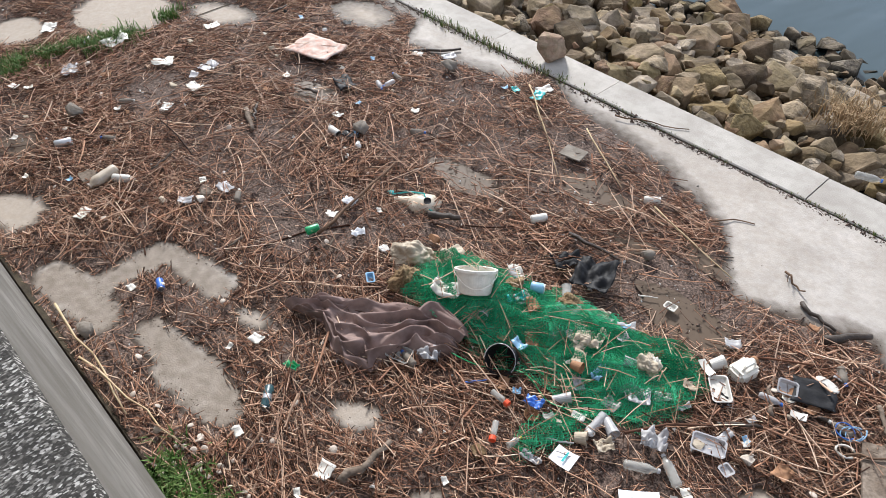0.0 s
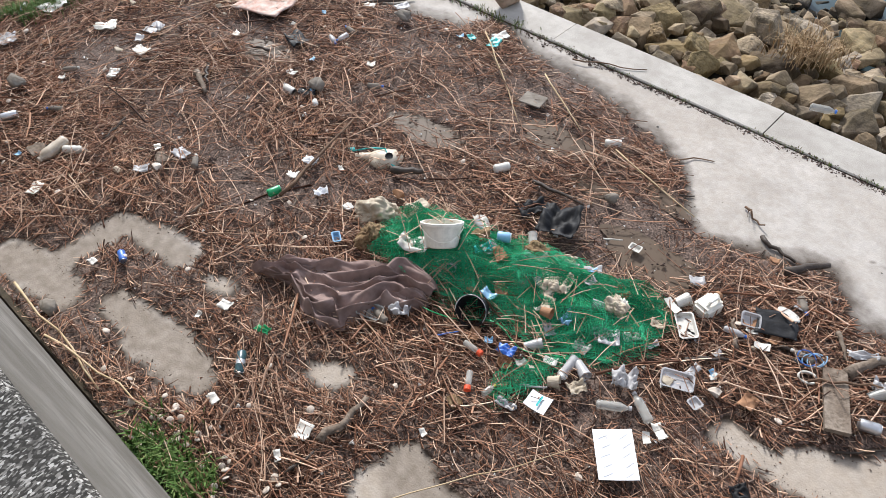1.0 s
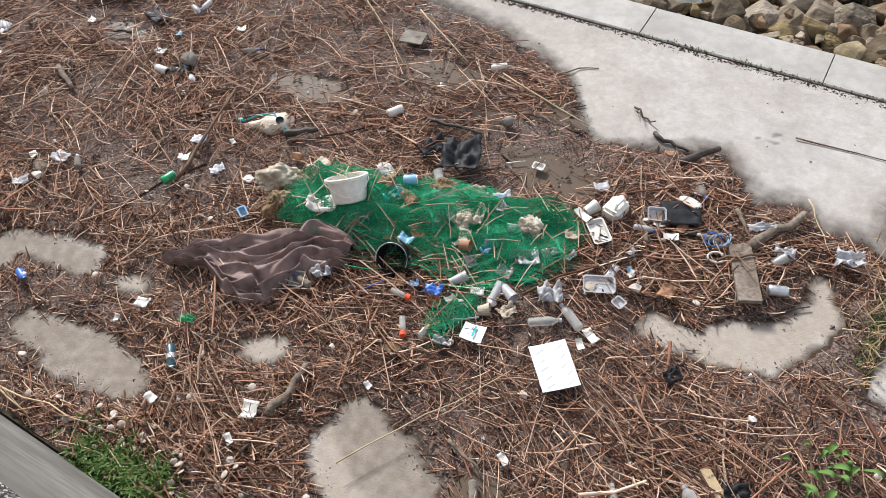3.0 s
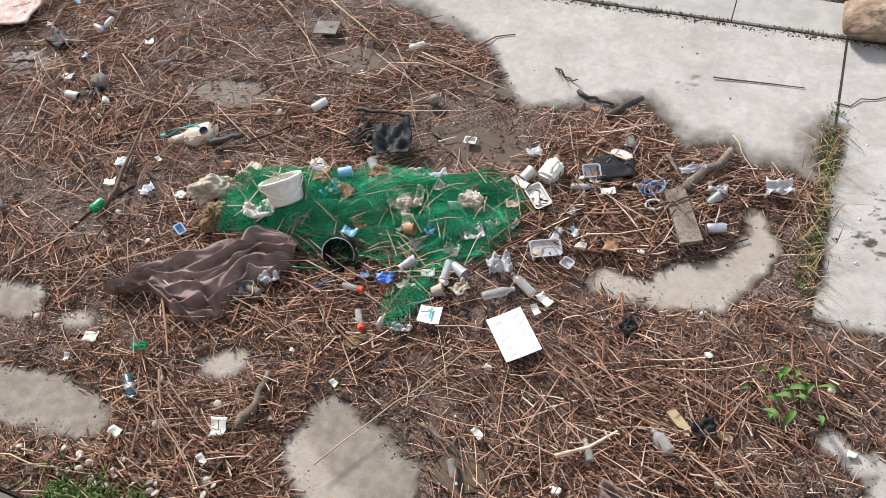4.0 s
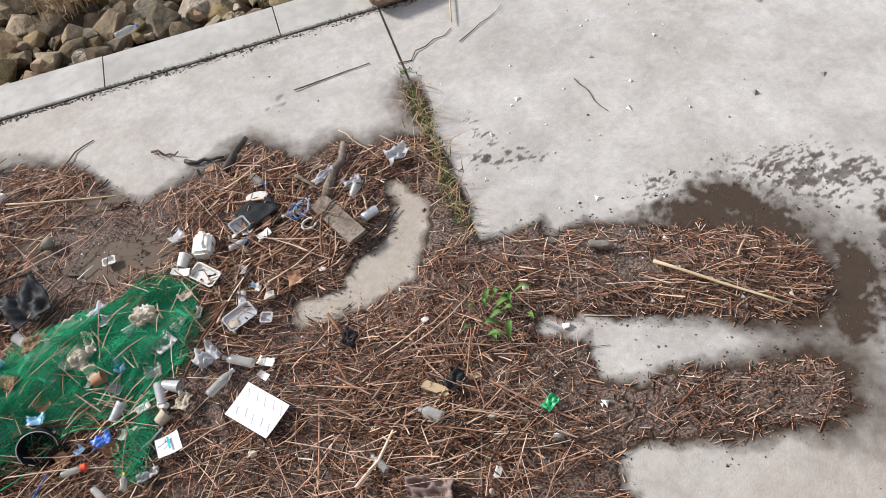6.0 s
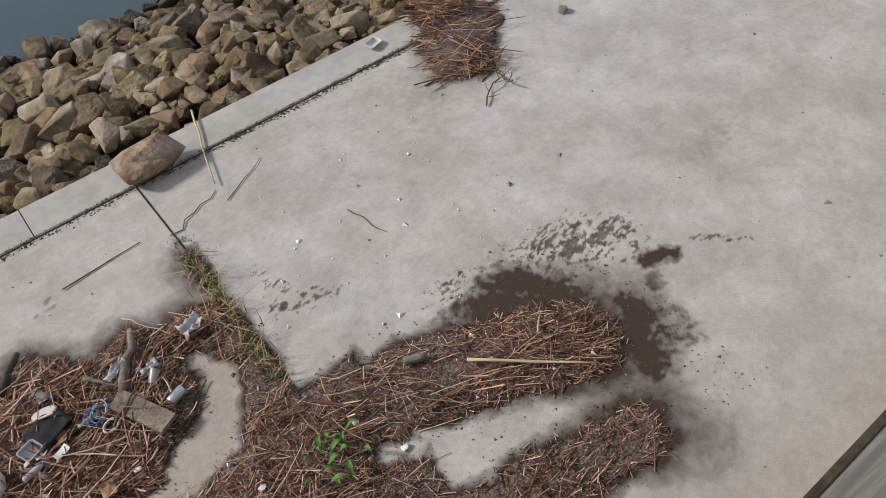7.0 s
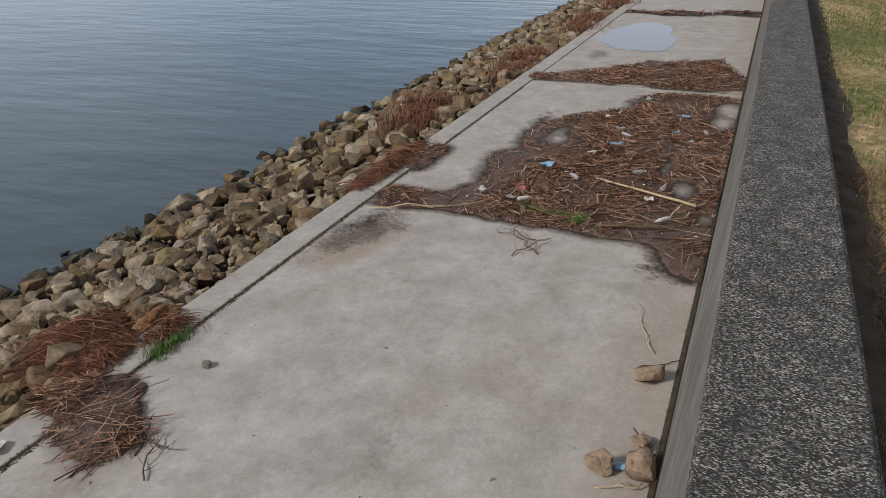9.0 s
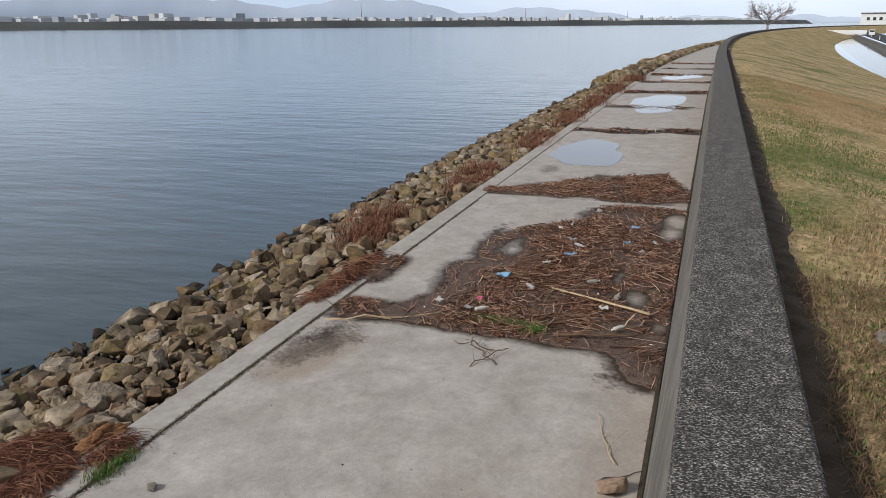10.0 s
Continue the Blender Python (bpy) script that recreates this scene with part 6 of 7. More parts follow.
lump("stone_small", -5.44, 4.11, 0.17, GREY_STONE, "grey-brown stone near the kerb", "stone", 0.8, 5, smooth=True)
lump("stone_small", -7.17, 1.16, 0.17, GREY_STONE, "dark rounded stone in the reeds", "stone", 0.8, 6, smooth=True)
lump("stone_small", -4.67, 0.17, 0.13, GREY_STONE, "brown stone at the foot of the wall", "stone", 0.8, 7, smooth=True)
sheet_thing("roof_tile", -3.71, 3.88, 0.19, 0.15, GREY_STONE, "flat grey square tile on the reeds", "tile", 10, 0.0, 0.03, 0.012, 1)
for sx, sy, mm in ((-2.19, 3.05, WHITE_PL),):
    tray(sx, sy, 0.085, 0.065, 0.02, mm, "small white plastic frame lying on wet mud", 5, 0.0, 0, "square_dish", "dish")
stick(-2.35, 3.03, 35, 0.13, 0.006, WHITE_PL, "white plastic peg on wet mud", "peg", 0.01, 2)
stick(-2.89, 3.13, 6, 0.42, 0.016, DARK_WOOD, "dark stick lying across the reeds", "stick", 0.03, 8, lift=0.02)
stick(-4.01, 3.90, -33, 1.08, 0.006, TWIG, "long pale reed cane across the flotsam", "cane", 0.015, 8, lift=0.04)
stick(-4.13, 3.98, -38, 1.37, 0.007, PALE_WOOD, "long pale straight cane across the flotsam", "cane", 0.008, 60, lift=0.03)
stick(-2.45, 3.67, -17, 0.84, 0.007, PALE_WOOD, "long brown cane pointing out over the wet edge", "cane", 0.008, 61, lift=0.03)
stick(-3.51, 4.01, -31, 0.81, 0.007, PALE_WOOD, "pale straight cane near the edge of the flotsam", "cane", 0.008, 62, lift=0.03)
stick(-6.01, 2.24, -22, 0.34, 0.03, DRIFT, "short grey log in the reeds", "log", 0.02, 8, sides=8)
stick(-2.66, 0.89, 90, 0.36, 0.028, DRIFT, "rough grey driftwood piece in the reeds", "driftwood", 0.06, 9, sides=8)
stick(-1.90, 1.12, 58, 1.05, 0.0045, PALE_WOOD, "long pale cane lying over the bare patch", "cane", 0.015, 3, lift=0.04)
stick(-4.42, 0.10, -2, 1.15, 0.009, PALE_WOOD, "long pale reed cane along the foot of the wall", "cane", 0.02, 4, lift=0.03)
stick(-3.95, 0.12, 10, 1.0, 0.008, PALE_WOOD, "long pale reed cane along the foot of the wall", "cane", 0.02, 5, lift=0.04)
stick(-2.55, 0.12, 4, 1.1, 0.01, TWIG, "long brown stick along the foot of the wall", "stick", 0.02, 6, lift=0.03)
stick(-5.87, 4.26, 51, 0.6, 0.02, DARK_WOOD, "dark branch near the kerb", "branch", 0.04, 7)
stick(-3.58, 4.78, 26, 0.64, 0.007, TWIG, "thin twig lying across the kerb joint", "twig", 0.05, 7, z=0.02)
stick(-2.45, 4.12, 38, 0.44, 0.007, TWIG, "thin crooked twig on the bare concrete", "twig", 0.08, 8, z=0.004)
stick(-1.76, 3.88, -30, 0.22, 0.009, TWIG, "crooked dark twig on the bare concrete", "twig", 0.06, 9, z=0.004, fork=2)
stick(-2.22, 3.77, 33, 0.11, 0.008, DARK_WOOD, "short dark twig on the bare concrete", "twig", 0.03, 10, z=0.004)
stick(-0.47, 4.15, 5, 0.60, 0.006, TWIG, "straight thin stick on the bare concrete", "stick", 0.012, 11, z=0.004)
stick(-0.47, 2.66, 44, 0.36, 0.008, DARK_WOOD, "dark stick at the edge of the puddle", "stick", 0.02, 12, z=0.01)
stick(-0.44, 3.38, -60, 0.44, 0.005, PALE_WOOD, "pale cane sticking out of the flotsam", "cane", 0.02, 13, z=0.04)
stick(-0.74, 2.91, 36, 0.40, 0.009, TWIG, "reddish-brown stem over the plank", "stem", 0.03, 14, lift=0.05)
stick(0.27, 4.16, 25, 0.52, 0.005, TWIG, "thin curved vine on the bare concrete", "vine", 0.06, 15, z=0.004)
stick(0.73, 4.24, 30, 0.5, 0.004, TWIG, "thin vine on the bare concrete", "vine", 0.02, 16, z=0.004)
stick(0.66, 4.80, -106, 1.0, 0.010, PALE_WOOD, "pale straight cane lying over the kerb", "cane", 0.008, 17, z=0.026)
stick(1.18, 3.22, -82, 0.38, 0.004, TWIG, "thin curved twig on the bare concrete", "twig", 0.08, 18, z=0.004)
stick(1.2, 1.53, -43, 0.76, 0.011, PALE_WOOD, "long pale cane on the reed tongue", "cane", 0.006, 19, lift=0.05)
bottle(0.71, 2.02, -25, 0.16, 0.03, GREY_STONE, GREY_STONE, "dirty brown bottle half buried in reeds", 0.0, 0.2, 9)
part_wood = part("wood_block", box(bmesh.new(), -0.075, 0.075, -0.025, 0.025, 0, 0.035), PALE_WOOD, None)
part_wood.matrix_basis = pose(-0.49, 1.50, 0.04, 3, 2, -40)
tagged(part_wood, "small pale sawn wood block on the reeds", "wood block")
part_wood = part("wood_block", box(bmesh.new(), -0.05, 0.05, -0.016, 0.016, 0, 0.02), PALE_WOOD, None)
part_wood.matrix_basis = pose(-0.28, 1.50, 0.04, 3, 2, -8)
tagged(part_wood, "small pale sawn wood block on the reeds", "wood block")
sheet_thing("black_scrap", -0.38, 1.5, 0.12, 0.09, BLACK_PL, "black plastic scrap between wood blocks", "scrap", 20, 0.02, 0.02, 0.002, 4, 0.04)
sheet_thing("black_scrap", -0.86, 1.96, 0.1, 0.08, BLACK_PL, "black plastic scrap on the reeds", "scrap", 50, 0.02, 0.02, 0.002, 6, 0.03)
bottle(-0.55, 1.36, 138, 0.13, 0.038, CLEAR, MILKY, "short clear plastic bottle on the reeds", 0.0, 0.2, 11)
bottle(-0.88, 1.20, 118, 0.11, 0.026, CLEAR, MILKY, "small flat clear bottle on the reeds", 0.0, 0.3, 12)
sheet_thing("brown_rag", -0.68, 0.98, 0.12, 0.24, CLOTH, "dark brown rag lying in the reeds", "rag", 70, 0.02, 0.02, 0.003, 4, 0.08, 14)
lump("foam_piece", -0.42, 1.92, 0.05, FOAM, "white polystyrene chip on dark mud", "foam", 0.6, 11)
lump("foam_piece", 0.32, 1.62, 0.05, FOAM, "white polystyrene chip on dark mud", "foam", 0.6, 12)
can(0.02, 1.02, 60, 0.03, 0.03, GREY_STONE, "small round grey tin lid in the reeds")
sheet_thing("green_scrap", 0.05, 1.20, 0.09, 0.06, GREEN_PL, "dark green plastic scrap in the reeds", "scrap", 30, 0.02, 0.03, 0.002, 4, 0.03)
sheet_thing("green_scrap", -3.47, 0.96, 0.09, 0.05, GREEN_PL, "dark green plastic scrap in the reeds", "scrap", 20, 0.02, 0.03, 0.002, 5, 0.03)
sack = sheet_thing("printed_sack", -6.58, 3.38, 0.50, 0.36, PINK_PAPER, "flat empty sack with faded red print", "sack", 15, 0.01, 0.05, 0.012, 2, 0.014, 14)
bottle(-6.08, 0.93, -75, 0.27, 0.05, BOTTLE_BEIGE, BOTTLE_BEIGE, "large beige translucent bottle on the reeds", 0.0, 0.12, 13)
bottle(-5.97, 1.05, 40, 0.18, 0.035, WHITE_PL, WHITE_PL, "small white bottle on the reeds", 0.0, 0.1, 14)
lump("wood_lump", -6.2, 0.86, 0.18, DRIFT, "grey wood lump beside a bottle", "wood", 0.4, 3)
lump("wood_lump", -5.38, 1.45, 0.17, DRIFT, "flat grey wood block in the reeds", "wood", 0.35, 4, turn=20)
for k, (sx, sy, ss, mm, lab) in enumerate((
        (-5.30, 1.58, 0.14, MILKY, "crumpled clear wrapper with blue print"), (-5.39, 1.28, 0.11, MILKY, "crumpled clear wrapper in the reeds"), (-8.19, 2.01, 0.26, WHITE_PL, "crumpled white plastic bag by the grassy joint"),
        (-8.98, 1.64, 0.2, WHITE_PL, "crumpled white plastic film"), (-6.83, 2.16, 0.15, CREAM_PL, "crumpled beige plastic scrap"), (-7.47, 2.17, 0.2, CREAM_PL, "crumpled beige plastic bag"), (-7.07, 2.44, 0.18, MILKY, "crumpled clear plastic bag"),
        (-7.96, 1.44, 0.2, MILKY, "crumpled pale bag near the grassy joint"), (-5.52, 2.84, 0.09, WHITE_PL, "white label scrap on the reeds"), (-4.54, 4.45, 0.15, WHITE_PL, "white dotted rag near the kerb"), (-4.5, 4.32, 0.14, TEAL_PL, "teal torn rag near the kerb"),
        (-4.72, 4.27, 0.09, TEAL_PL, "teal plastic scrap near the kerb"), (-5.85, 4.07, 0.1, WHITE_PL, "white film scrap on mud"), (-5.64, 4.29, 0.14, MILKY, "clear film scrap near the kerb"), (-5.79, 0.63, 0.12, CREAM_PL, "crumpled beige wrapper in the reeds"),
        (-5.9, 3.2, 0.22, BLACK_PL, "dark torn film in the mud"), (-5.2, 2.75, 0.16, BLACK_PL, "black bag scrap beneath the stone"), (-7.8, 2.9, 0.15, CREAM_PL, "crumpled beige film"), (-6.7, 1.8, 0.12, WHITE_PL, "white film scrap"))):
    sheet_thing("plastic_scrap", sx, sy, ss, ss * 0.7, mm, lab + (" on the reeds" if len(lab.split()) < 4 else ""), "scrap", 47 * k, 0.02, 0.02, 0.002, k + 20, ss * 0.13)

# small scraps strewn through the flotsam
rr = random.Random(555)
for k in range(150):
    if k < 95:
        sx, sy = rr.uniform(-8.8, -4.2), rr.uniform(0.4, 4.3)
    elif k < 125:
        sx, sy = rr.gauss(-1.25, 0.3), rr.gauss(2.75, 0.32)
    else:
        sx, sy = rr.uniform(-4.0, 0.0), rr.uniform(0.4, 1.9)
    if float(flotsam(np.array([sx]), np.array([sy]))[0]) < 0.06:
        continue
    ss = rr.uniform(0.035, 0.11)
    pick = rr.random()
    if pick < 0.3:
        lump("foam_chip", sx, sy, ss * 0.8, rr.choice((FOAM, BEIGE, SHELL)), "small pale foam chip among the reeds", "foam", 0.6, k + 300, z=on_bed(sx, sy) + 0.015)
    elif pick < 0.42:
        bottle(sx, sy, rr.uniform(0, 360), 0.13, 0.024, rr.choice((CLEAR, MILKY, GREY_STONE)), rr.choice((WHITE_PL, BLUE_PL)), "small dirty plastic bottle among the reeds", 0.01, 0.2, k)
    elif pick < 0.55:
        stick(sx, sy, rr.uniform(0, 360), rr.uniform(0.12, 0.3), rr.uniform(0.008, 0.018), rr.choice((DRIFT, DARK_WOOD)), "short piece of driftwood among the reeds", "driftwood", 0.05, k, lift=0.015)
    else:
        sheet_thing("litter_scrap", sx, sy, ss, ss * rr.uniform(0.5, 0.9), rr.choice((MILKY, WHITE_PL, WHITE_PL, CREAM_PL, PALE_BLUE, BROWN_CARD, BLACK_PL)), "small torn plastic scrap among the reeds", "scrap", rr.uniform(0, 360), 0.03, 0.02, 0.002, k + 400, ss * 0.15, 6)

# shells at the foot of the wall
b = bmesh.new()
bmesh.ops.create_icosphere(b, subdivisions=2, radius=1.0)
for v in b.verts:
    v.co.z = max(v.co.z, -0.2) * 0.4
    v.co.x *= 1 + 0.15 * v.co.y
first = part("clam_shell", b, SHELL, None, smooth=True)
first.scale = (0.02, 0.022, 0.02)
first.matrix_basis = pose(-3.45, 0.2, 0.045) @ Matrix.Diagonal((0.022, 0.024, 0.02, 1))
tagged(first, "pale empty clam shell among the reeds", "shell", "shells along the wall")
rr = random.Random(21)
for k in range(95):
    sx, sy = (rr.gauss(-3.1, 0.55), abs(rr.gauss(0.2, 0.14)) + 0.03) if k < 60 else (rr.uniform(-8, 0.2), rr.uniform(0.3, 3.2))
    if float(flotsam(np.array([sx]), np.array([sy]))[0]) < 0:
        continue
    copy_thing(first, pose(sx, sy, on_bed(sx, sy) + 0.025, rr.uniform(-40, 40), rr.uniform(-40, 40), rr.uniform(0, 360)) @ Matrix.Scale(rr.uniform(0.55, 1.15), 4))

# stones and twigs by the wall on the clean slab
lump("boulder", 4.08, 0.42, 0.25, BOULDER, "rough brown broken stone on the apron", "stone", 0.9, 21, turn=70)
lump("boulder", 4.11, 0.13, 0.32, BOULDER, "rounded brown stone against the sea wall", "stone", 0.75, 22, turn=10, smooth=True)
lump("boulder", 4.44, 0.17, 0.2, BOULDER, "reddish stone against the sea wall", "stone", 0.8, 23, turn=40)
lump("boulder", 5.38, 0.27, 0.31, BOULDER, "pale brown boulder near the sea wall", "stone", 0.75, 24, turn=-20, smooth=True)
lump("boulder", 0.25, 4.86, 0.48, BOULDER, "large reddish-brown boulder sitting on the kerb", "stone", 0.58, 25, z=0.02, stretch=1.2, turn=10, smooth=True)
lump("boulder", -4.95, 5.02, 0.34, BOULDER, "brown boulder sitting on the kerb", "stone", 0.9, 26, z=0.02, turn=50)
lump("boulder", 4.10, 4.17, 0.12, GREY_STONE, "small dark stone on the apron", "stone", 0.6, 27, turn=60)
bottle(4.13, 0.28, 100, 0.14, 0.03, PALE_BLUE, plastic("yellow_cap", (0.55, 0.6, 0.06)), "small blue bottle with a yellow cap between stones", 0.0, 0.1, 15)
stick(6.28, 0.46, 18, 1.0, 0.006, PALE_WOOD, "pale forked twig on the apron", "twig", 0.015, 31, z=0.004, fork=3)
stick(5.71, 0.13, -48, 0.28, 0.006, DARK_WOOD, "dark twig between boulder and wall", "twig", 0.03, 32, z=0.01)
stick(3.58, 0.06, -5, 0.48, 0.008, PALE_WOOD, "pale stick along the foot of the wall", "stick", 0.03, 33, z=0.01)
stick(3.89, 0.25, 120, 0.36, 0.007, PALE_WOOD, "bent pale root beside the stones", "root", 0.1, 34, z=0.01, fork=2)
stick(4.36, 0.12, 30, 0.5, 0.012, DARK_WOOD, "dark branch behind the stones", "branch", 0.08, 35, z=0.02, fork=3)
for k, (sx, sy, ln, tn) in enumerate(((7.86, 2.2, 0.8, 40), (7.71, 2.05, 0.7, -30), (7.96, 2.35, 0.6, 80), (2.86, 3.75, 0.5, 30), (3.0, 3.85, 0.45, 80))):
    stick(sx, sy, tn, ln, 0.008, TWIG, "branched brown twigs on the bare concrete", "twig", 0.06, 40 + k, z=0.004, fork=4)
stick(9.95, 1.04, 66, 1.65, 0.022, PALE_WOOD, "long pale pole lying on the flotsam", "pole", 0.01, 50, lift=0.04)
stick(8.43, 3.81, -67, 1.6, 0.012, PALE_WOOD, "long pale cane at the edge of the flotsam", "cane", 0.015, 51, lift=0.02, fork=3)
stick(8.67, 0.90, -73, 1.1, 0.02, TWIG, "brown stick along the slab joint", "stick", 0.02, 52, lift=0.02)
lump("plastic_ball", 9.55, 2.74, 0.13, plastic("magenta_plastic", (0.6, 0.03, 0.2)), "magenta plastic scrap on the flotsam", "scrap", 0.6, 3)
tray(2.48, 4.97, 0.16, 0.11, 0.03, WHITE_PL, "crushed white carton lying on the kerb", 20, 0.03, 8, "white_carton", "carton")
bottle(-1.95, 5.42, 20, 0.2, 0.035, CLEAR, BLUE_PL, "clear bottle with a blue cap on the stones", -0.05, 0.2, 16)
lump("pale_rock", 4.73, -1.5, 0.22, GREY_STONE, "pale rock lying in the grass", "stone", 0.5, 61, z=1.95)
rr = random.Random(31)
for k in range(26):
    sx, sy = rr.uniform(8.9, 15.6), rr.uniform(0.3, 3.4)
    if float(flotsam(np.array([sx]), np.array([sy]))[0]) < 0.1:
        continue
    if k % 3 == 0:
        bottle(sx, sy, rr.uniform(0, 360), 0.21, 0.033, rr.choice((CLEAR, MILKY, WHITE_PL)), None, "pale plastic bottle on the flotsam", 0.02, 0.2, k)
    else:
        s = rr.uniform(0.1, 0.22)
        sheet_thing("plastic_scrap", sx, sy, s, s * 0.7, rr.choice((MILKY, WHITE_PL, PALE_BLUE, FOAM)), "pale plastic scrap on the dark flotsam", "scrap", rr.uniform(0, 360), 0.02, 0.04, 0.002, k + 60, s * 0.3, 6)

# ---- weeds ----
def weed_patch(name, x0, y0, x1, y1, spread, count, height, width, material, label, seed, z=None, lean=0.6, category="weeds"):
    r = np.random.RandomState(seed)
    t = r.uniform(0, 1, count)
    px, py = x0 + (x1 - x0) * t + r.normal(0, spread, count), y0 + (y1 - y0) * t + r.normal(0, spread, count)
    keep = fbm(px * 4, py * 4, seed) > -0.25
    px, py = px[keep], py[keep]
    return tufts(name, px, py, bed_height(px, py) * 0 + (0.005 if z is None else z), r, height, width, material, label, category, lean)


weed_patch("joint_weeds", 0.05, 4.0, 0.0, 2.5, 0.032, 900, 0.035, 0.004, WEED, "small green weeds growing in the slab joint", 1)
weed_patch("joint_straw", 0.04, 3.8, -0.03, 2.4, 0.055, 220, 0.12, 0.003, STRAW, "dry straw caught in the slab joint", 2, lean=1.5)
weed_patch("wall_weeds", -3.5, 0.08, -2.9, 0.1, 0.07, 1500, 0.10, 0.006, WEED, "bright green weeds at the foot of the wall", 3, 0.02)
weed_patch("joint_grass", -8.55, 0.5, -8.25, 2.2, 0.10, 4000, 0.11, 0.005, WEED, "green grass strip growing in the slab joint", 4, 0.02)
weed_patch("joint_grass", -8.4, 2.65, -8.4, 2.85, 0.06, 400, 0.08, 0.005, WEED, "green grass tuft growing in the slab joint", 5, 0.02)
weed_patch("joint_grass", 8.73, 1.6, 8.86, 2.8, 0.08, 1500, 0.08, 0.006, WEED, "green grass growing in the next slab joint", 6, 0.02)
weed_patch("kerb_weeds", -6.6, 4.76, -4.4, 4.76, 0.04, 600, 0.06, 0.004, GRASS, "sparse grass growing along the kerb joint", 7)
weed_patch("kerb_weeds", -4.4, 4.765, 12.11, 4.765, 0.012, 2600, 0.025, 0.003, GRASS, "sparse moss and grass along the kerb joint", 8)
weed_patch("kerb_weeds", 4.01, 4.75, 4.51, 4.78, 0.06, 700, 0.07, 0.004, WEED, "green weeds in the kerb joint", 9)
def bramble(cx, cy, rx, ry, height, count, seed, label, width=0.0035):
    """Dead stems in a matted mound, each a thin arc."""
    r = np.random.RandomState(seed)
    a, q = r.uniform(0, 6.283, count), np.sqrt(r.uniform(0, 1, count))
    px, py = cx + rx * q * np.cos(a), cy + ry * q * np.sin(a)
    ground = np.where(py < WIDTH + KERB_W, 0.02, np.maximum(slope_z(py) + 0.12, -0.3))
    pz = ground + height * (1 - q * q) * r.uniform(0.2, 1.0, count)
    d = r.uniform(0, 6.283, count)
    L = 0.20 * np.exp(r.normal(0, 0.5, count))
    V = np.empty((count, 5, 3, 3))
    for j in range(5):
        u = j / 4 - 0.5
        bow = (0.25 - u * u) * L * 0.9
        for s in range(3):
            g = 2.094 * s
            V[:, j, s, 0] = px + np.cos(d) * u * L + np.sin(d * 3) * bow * 0.5 - np.sin(d) * width * math.cos(g)
            V[:, j, s, 1] = py + np.sin(d) * u * L + np.cos(d * 3) * bow * 0.5 + np.cos(d) * width * math.cos(g)
            V[:, j, s, 2] = pz + bow * 0.5 + width * math.sin(g)
    loc = np.array([(j * 3 + s, j * 3 + (s + 1) % 3, j * 3 + 3 + (s + 1) % 3, j * 3 + 3 + s) for j in range(4) for s in range(3)])
    F = ((np.arange(count) * 15)[:, None, None] + loc[None]).reshape(-1, 4)
    return tagged(mesh_np("dead_weed", V.reshape(-1, 3), F, RUST_WEED, smooth=False), label, "weeds", kind="stuff")


bramble(4.15, 6.0, 0.75, 0.5, 0.22, 3800, 10, "rust-brown dead weed clump on the stones")
bramble(3.85, 5.4, 0.5, 0.36, 0.16, 2400, 11, "rust-brown dead weed mat beside the kerb")
bramble(4.45, 4.95, 0.28, 0.10, 0.05, 260, 12, "dry stems trailing over the kerb")
bramble(10.0, 5.15, 1.3, 0.22, 0.12, 1300, 13, "brown dead stems among the stones", 0.005)
crumpled("driftwood_chunk", 4.65, 5.22, 0.26, 0.10, 0.09, RUST_WOOD, "broken chunk of orange-brown rotten wood at the kerb", "wood", 21, -20, 0.0, 0.6)
weed_patch("rock_grass", -2.6, 6.2, -2.3, 6.4, 0.12, 500, 0.22, 0.004, STRAW, "dry grass tuft between the stones", 12, -0.15, 0.8)
for k, (sx, sy) in enumerate(((13.5, 6.6), (19, 6.0), (26, 5.8), (33, 5.8), (40, 5.8), (48, 5.8), (58, 5.6))):
    weed_patch("dead_weed", sx - 1.2 - k * 0.3, sy - 0.5, sx + 1.6 + k * 0.4, sy, 0.3, 2200, 0.25 + 0.03 * k, 0.008 + 0.003 * k, RUST_WEED, "rust-brown dead weeds among the stones", 20 + k, -0.2, 0.9)
weed_patch("foot_weeds", 3.11, 0.03, 30.11, 0.03, 0.012, 900, 0.03, 0.004, RUST_WEED, "dead leaves and stems along the wall foot", 31, 0.0, 1.5)

# dock plant in the joint: broad leaves on stems
dock = thing("dock_plant", -0.02, 1.82, 0.02, "broad-leaved green dock plant growing in the joint", "plant")
rr = random.Random(2)
for k in range(16):
    a, ln, w = rr.uniform(0, 6.28), rr.uniform(0.05, 0.11), rr.uniform(0.011, 0.02)
    b = bmesh.new()
    rows = []
    for i in range(6):
        u = i / 5
        ww = w * math.sin(math.pi * min(u * 0.9 + 0.06, 1))
        rows.append([b.verts.new((0.03 + ln * u, s * ww, 0.09 * math.sin(u * 2.4) + 0.01 * abs(s))) for s in (-1, 0, 1)])
    for p, q in zip(rows, rows[1:]):
        for s in (0, 1):
            b.faces.new((p[s], p[s + 1], q[s + 1], q[s]))
    b.transform(Matrix.Translation((rr.gauss(0, 0.06), rr.gauss(0, 0.10), 0.02)) @ Matrix.Rotation(a, 4, "Z"))
    part("leaf", b, WEED, dock, smooth=True)

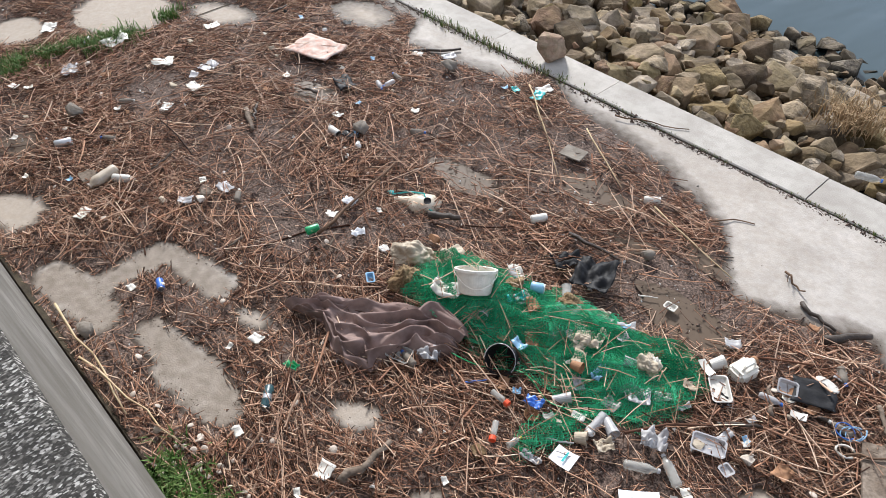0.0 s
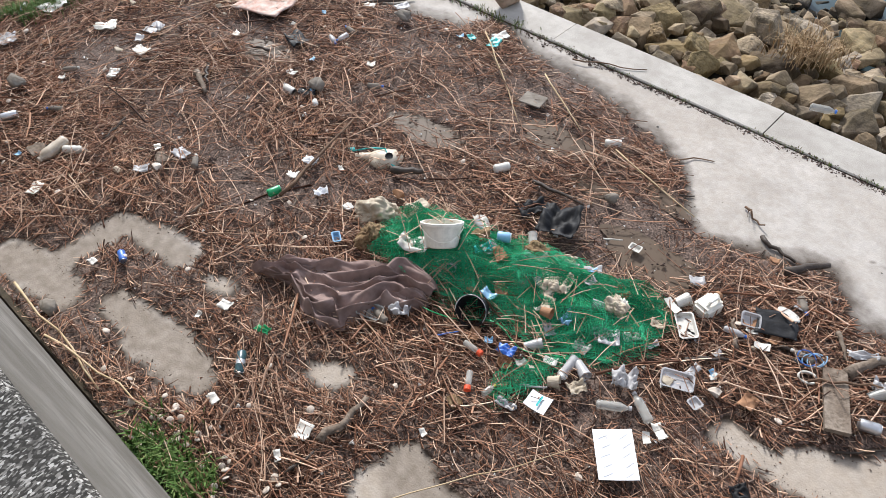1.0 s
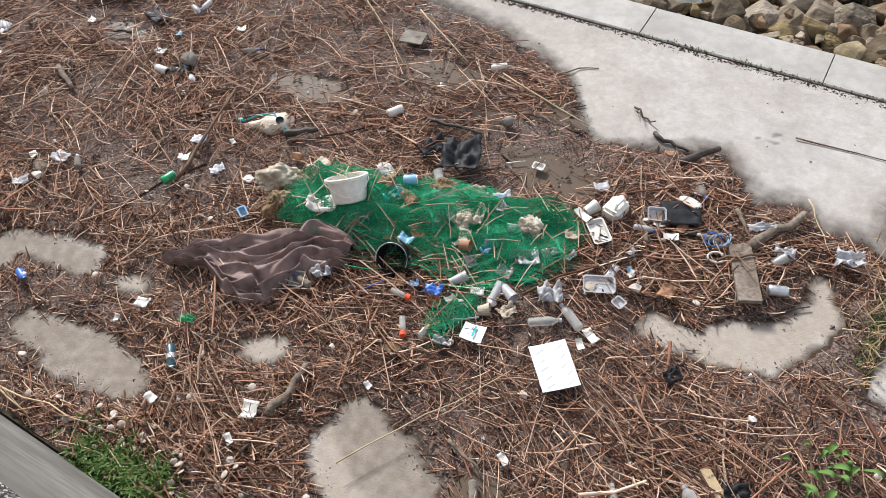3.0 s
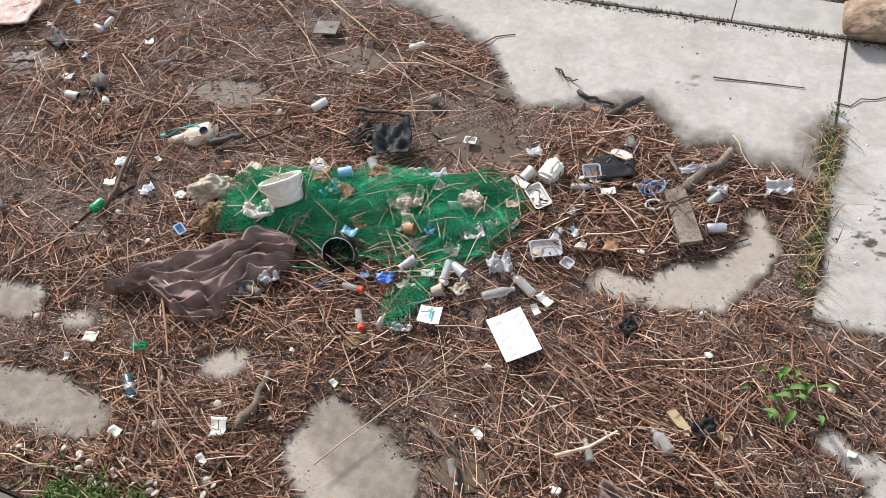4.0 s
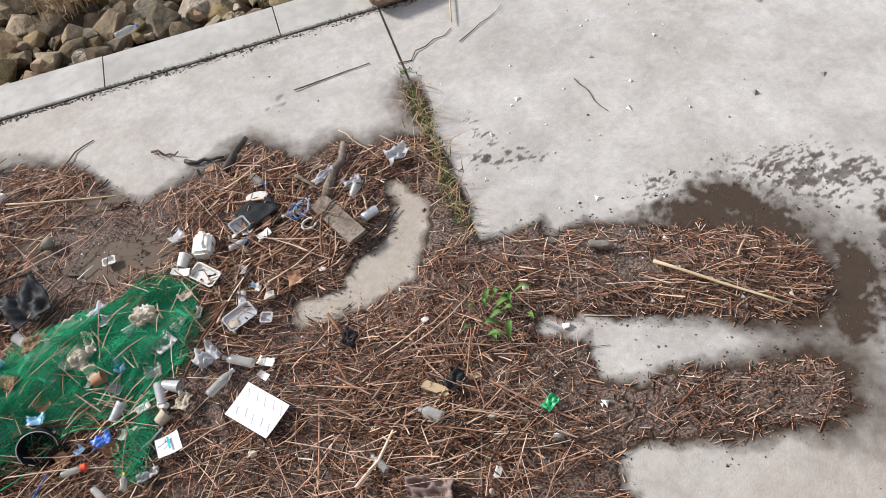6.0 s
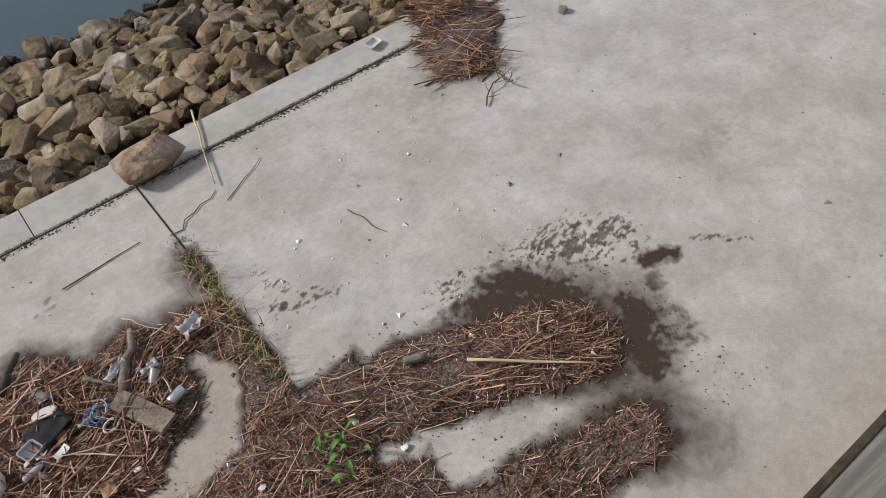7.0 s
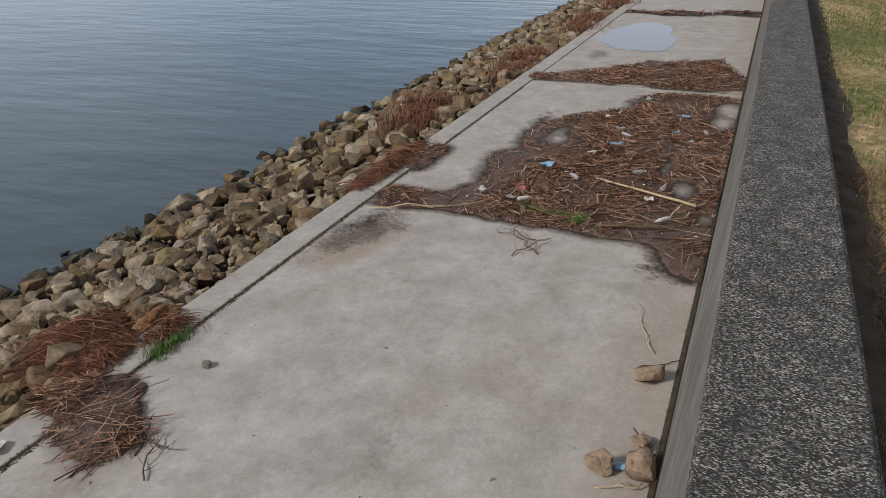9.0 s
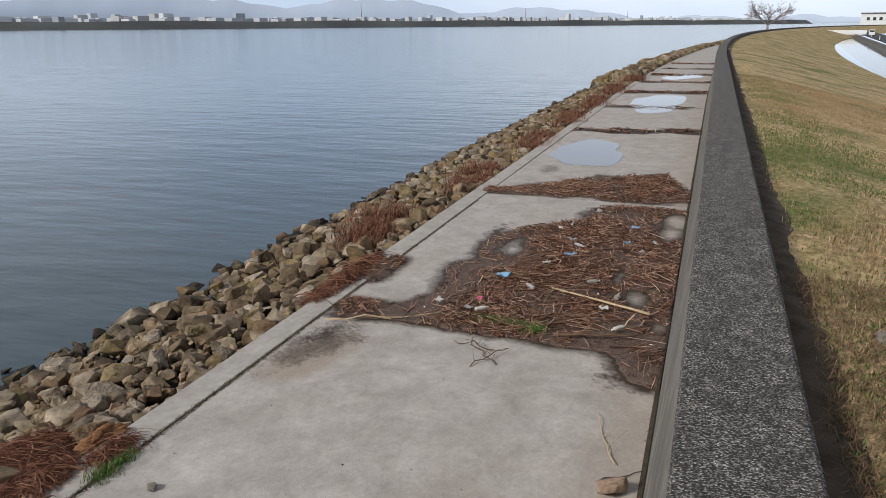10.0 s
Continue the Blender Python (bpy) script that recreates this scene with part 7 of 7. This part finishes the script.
# pale crumbs: shell and foam fragments strewn everywhere
def crumbs(name, count, x0, x1, y0, y1, seed, size, material, label, inside=True):
    r = np.random.RandomState(seed)
    px, py = r.uniform(x0, x1, count), r.uniform(y0, y1, count)
    f = flotsam(px, py)
    ok = (f > 0.02) if inside is True else ((f < -0.05) if inside is False else (np.abs(f + 0.05 - 0.05 * r.rand(count)) < 0.05))
    px, py = px[ok], py[ok]
    n = len(px)
    s = size * np.exp(r.normal(0, 0.5, n))
    base = np.array([(1, 0, 0), (-0.5, 0.8, 0), (-0.6, -0.7, 0), (0.1, 0.1, 0.7)])
    V = base[None] * s[:, None, None] * r.uniform(0.6, 1.3, (n, 4, 1))
    a = r.uniform(0, 6.28, n)
    c, sn = np.cos(a)[:, None], np.sin(a)[:, None]
    x, y = V[..., 0] * c - V[..., 1] * sn, V[..., 0] * sn + V[..., 1] * c
    z = V[..., 2] + (np.where(f[ok] > 0, bed_height(px, py) + 0.02, 0.002))[:, None]
    P = np.stack([x + px[:, None], y + py[:, None], z], -1).reshape(-1, 3)
    F = ((np.arange(n) * 4)[:, None, None] + np.array([(0, 1, 3), (1, 2, 3), (2, 0, 3), (0, 2, 1)])[None]).reshape(-1, 3)
    return tagged(mesh_np(name, P, F, material, smooth=False), label, "fragments", kind="stuff")


crumbs("pale_crumbs", 2600, -11, 3, 0.05, 4.6, 1, 0.007, FOAM, "pale shell and foam crumbs strewn over the reeds")
crumbs("pale_crumbs", 260, 8, 16, 0.05, 4, 2, 0.010, FOAM, "pale crumbs strewn over the far flotsam")
crumbs("bark_crumbs", 14000, -11, 3, 0.05, 4.7, 3, 0.009, MUD, "dark crumbs of bark and peat in the flotsam")
r = np.random.RandomState(77)
n = 9000
jx = r.uniform(-7, 16, n)
jy = WIDTH - 0.012 + r.normal(0, 1, n) * (0.012 + 0.022 * np.clip(fbm(jx * 0.9, jx * 0 + 2, 5) + 0.35 - 0.05 * jx, 0, 1.4))
sz = 0.006 * np.exp(r.normal(0, 0.45, n))
ang = r.uniform(0, 6.28, n)
tri = np.array([(1, 0, 0), (-0.5, 0.8, 0), (-0.6, -0.7, 0), (0.1, 0.1, 0.8)])
P = tri[None] * sz[:, None, None]
P = np.stack([P[..., 0] * np.cos(ang)[:, None] - P[..., 1] * np.sin(ang)[:, None] + jx[:, None], P[..., 0] * np.sin(ang)[:, None] + P[..., 1] * np.cos(ang)[:, None] + jy[:, None], P[..., 2] + np.where(jy > WIDTH + 0.018, 0.013, 0.002)[:, None]], -1).reshape(-1, 3)
tagged(mesh_np("joint_dirt", P, ((np.arange(n) * 4)[:, None, None] + np.array([(0, 1, 3), (1, 2, 3), (2, 0, 3), (0, 2, 1)])[None]).reshape(-1, 3), MUD, smooth=False), "dark dirt and reed crumbs along the kerb joint", "dirt", kind="stuff")
crumbs("edge_crumbs", 90000, -11, 3, 0.03, 4.7, 8, 0.003, MUD, "fine dark crumbs washed out along the flotsam edge", None)
crumbs("edge_straw", 30000, -11, 3, 0.03, 4.7, 9, 0.003, REED, "fine straw crumbs along the flotsam edge", None)
crumbs("slab_grit", 160, -3, 9, 0.1, 4.6, 4, 0.008, GREY_STONE, "dark grit scattered on the bare slab", False)
crumbs("slab_chips", 60, 0.2, 2.2, 2.2, 4.0, 5, 0.010, FOAM, "white shell chips scattered on the bare slab", False)
crumbs("damp_grit", 700, 0.6, 2.2, 0.6, 2.4, 6, 0.005, MUD, "fine dark grit washed onto the slab", False)
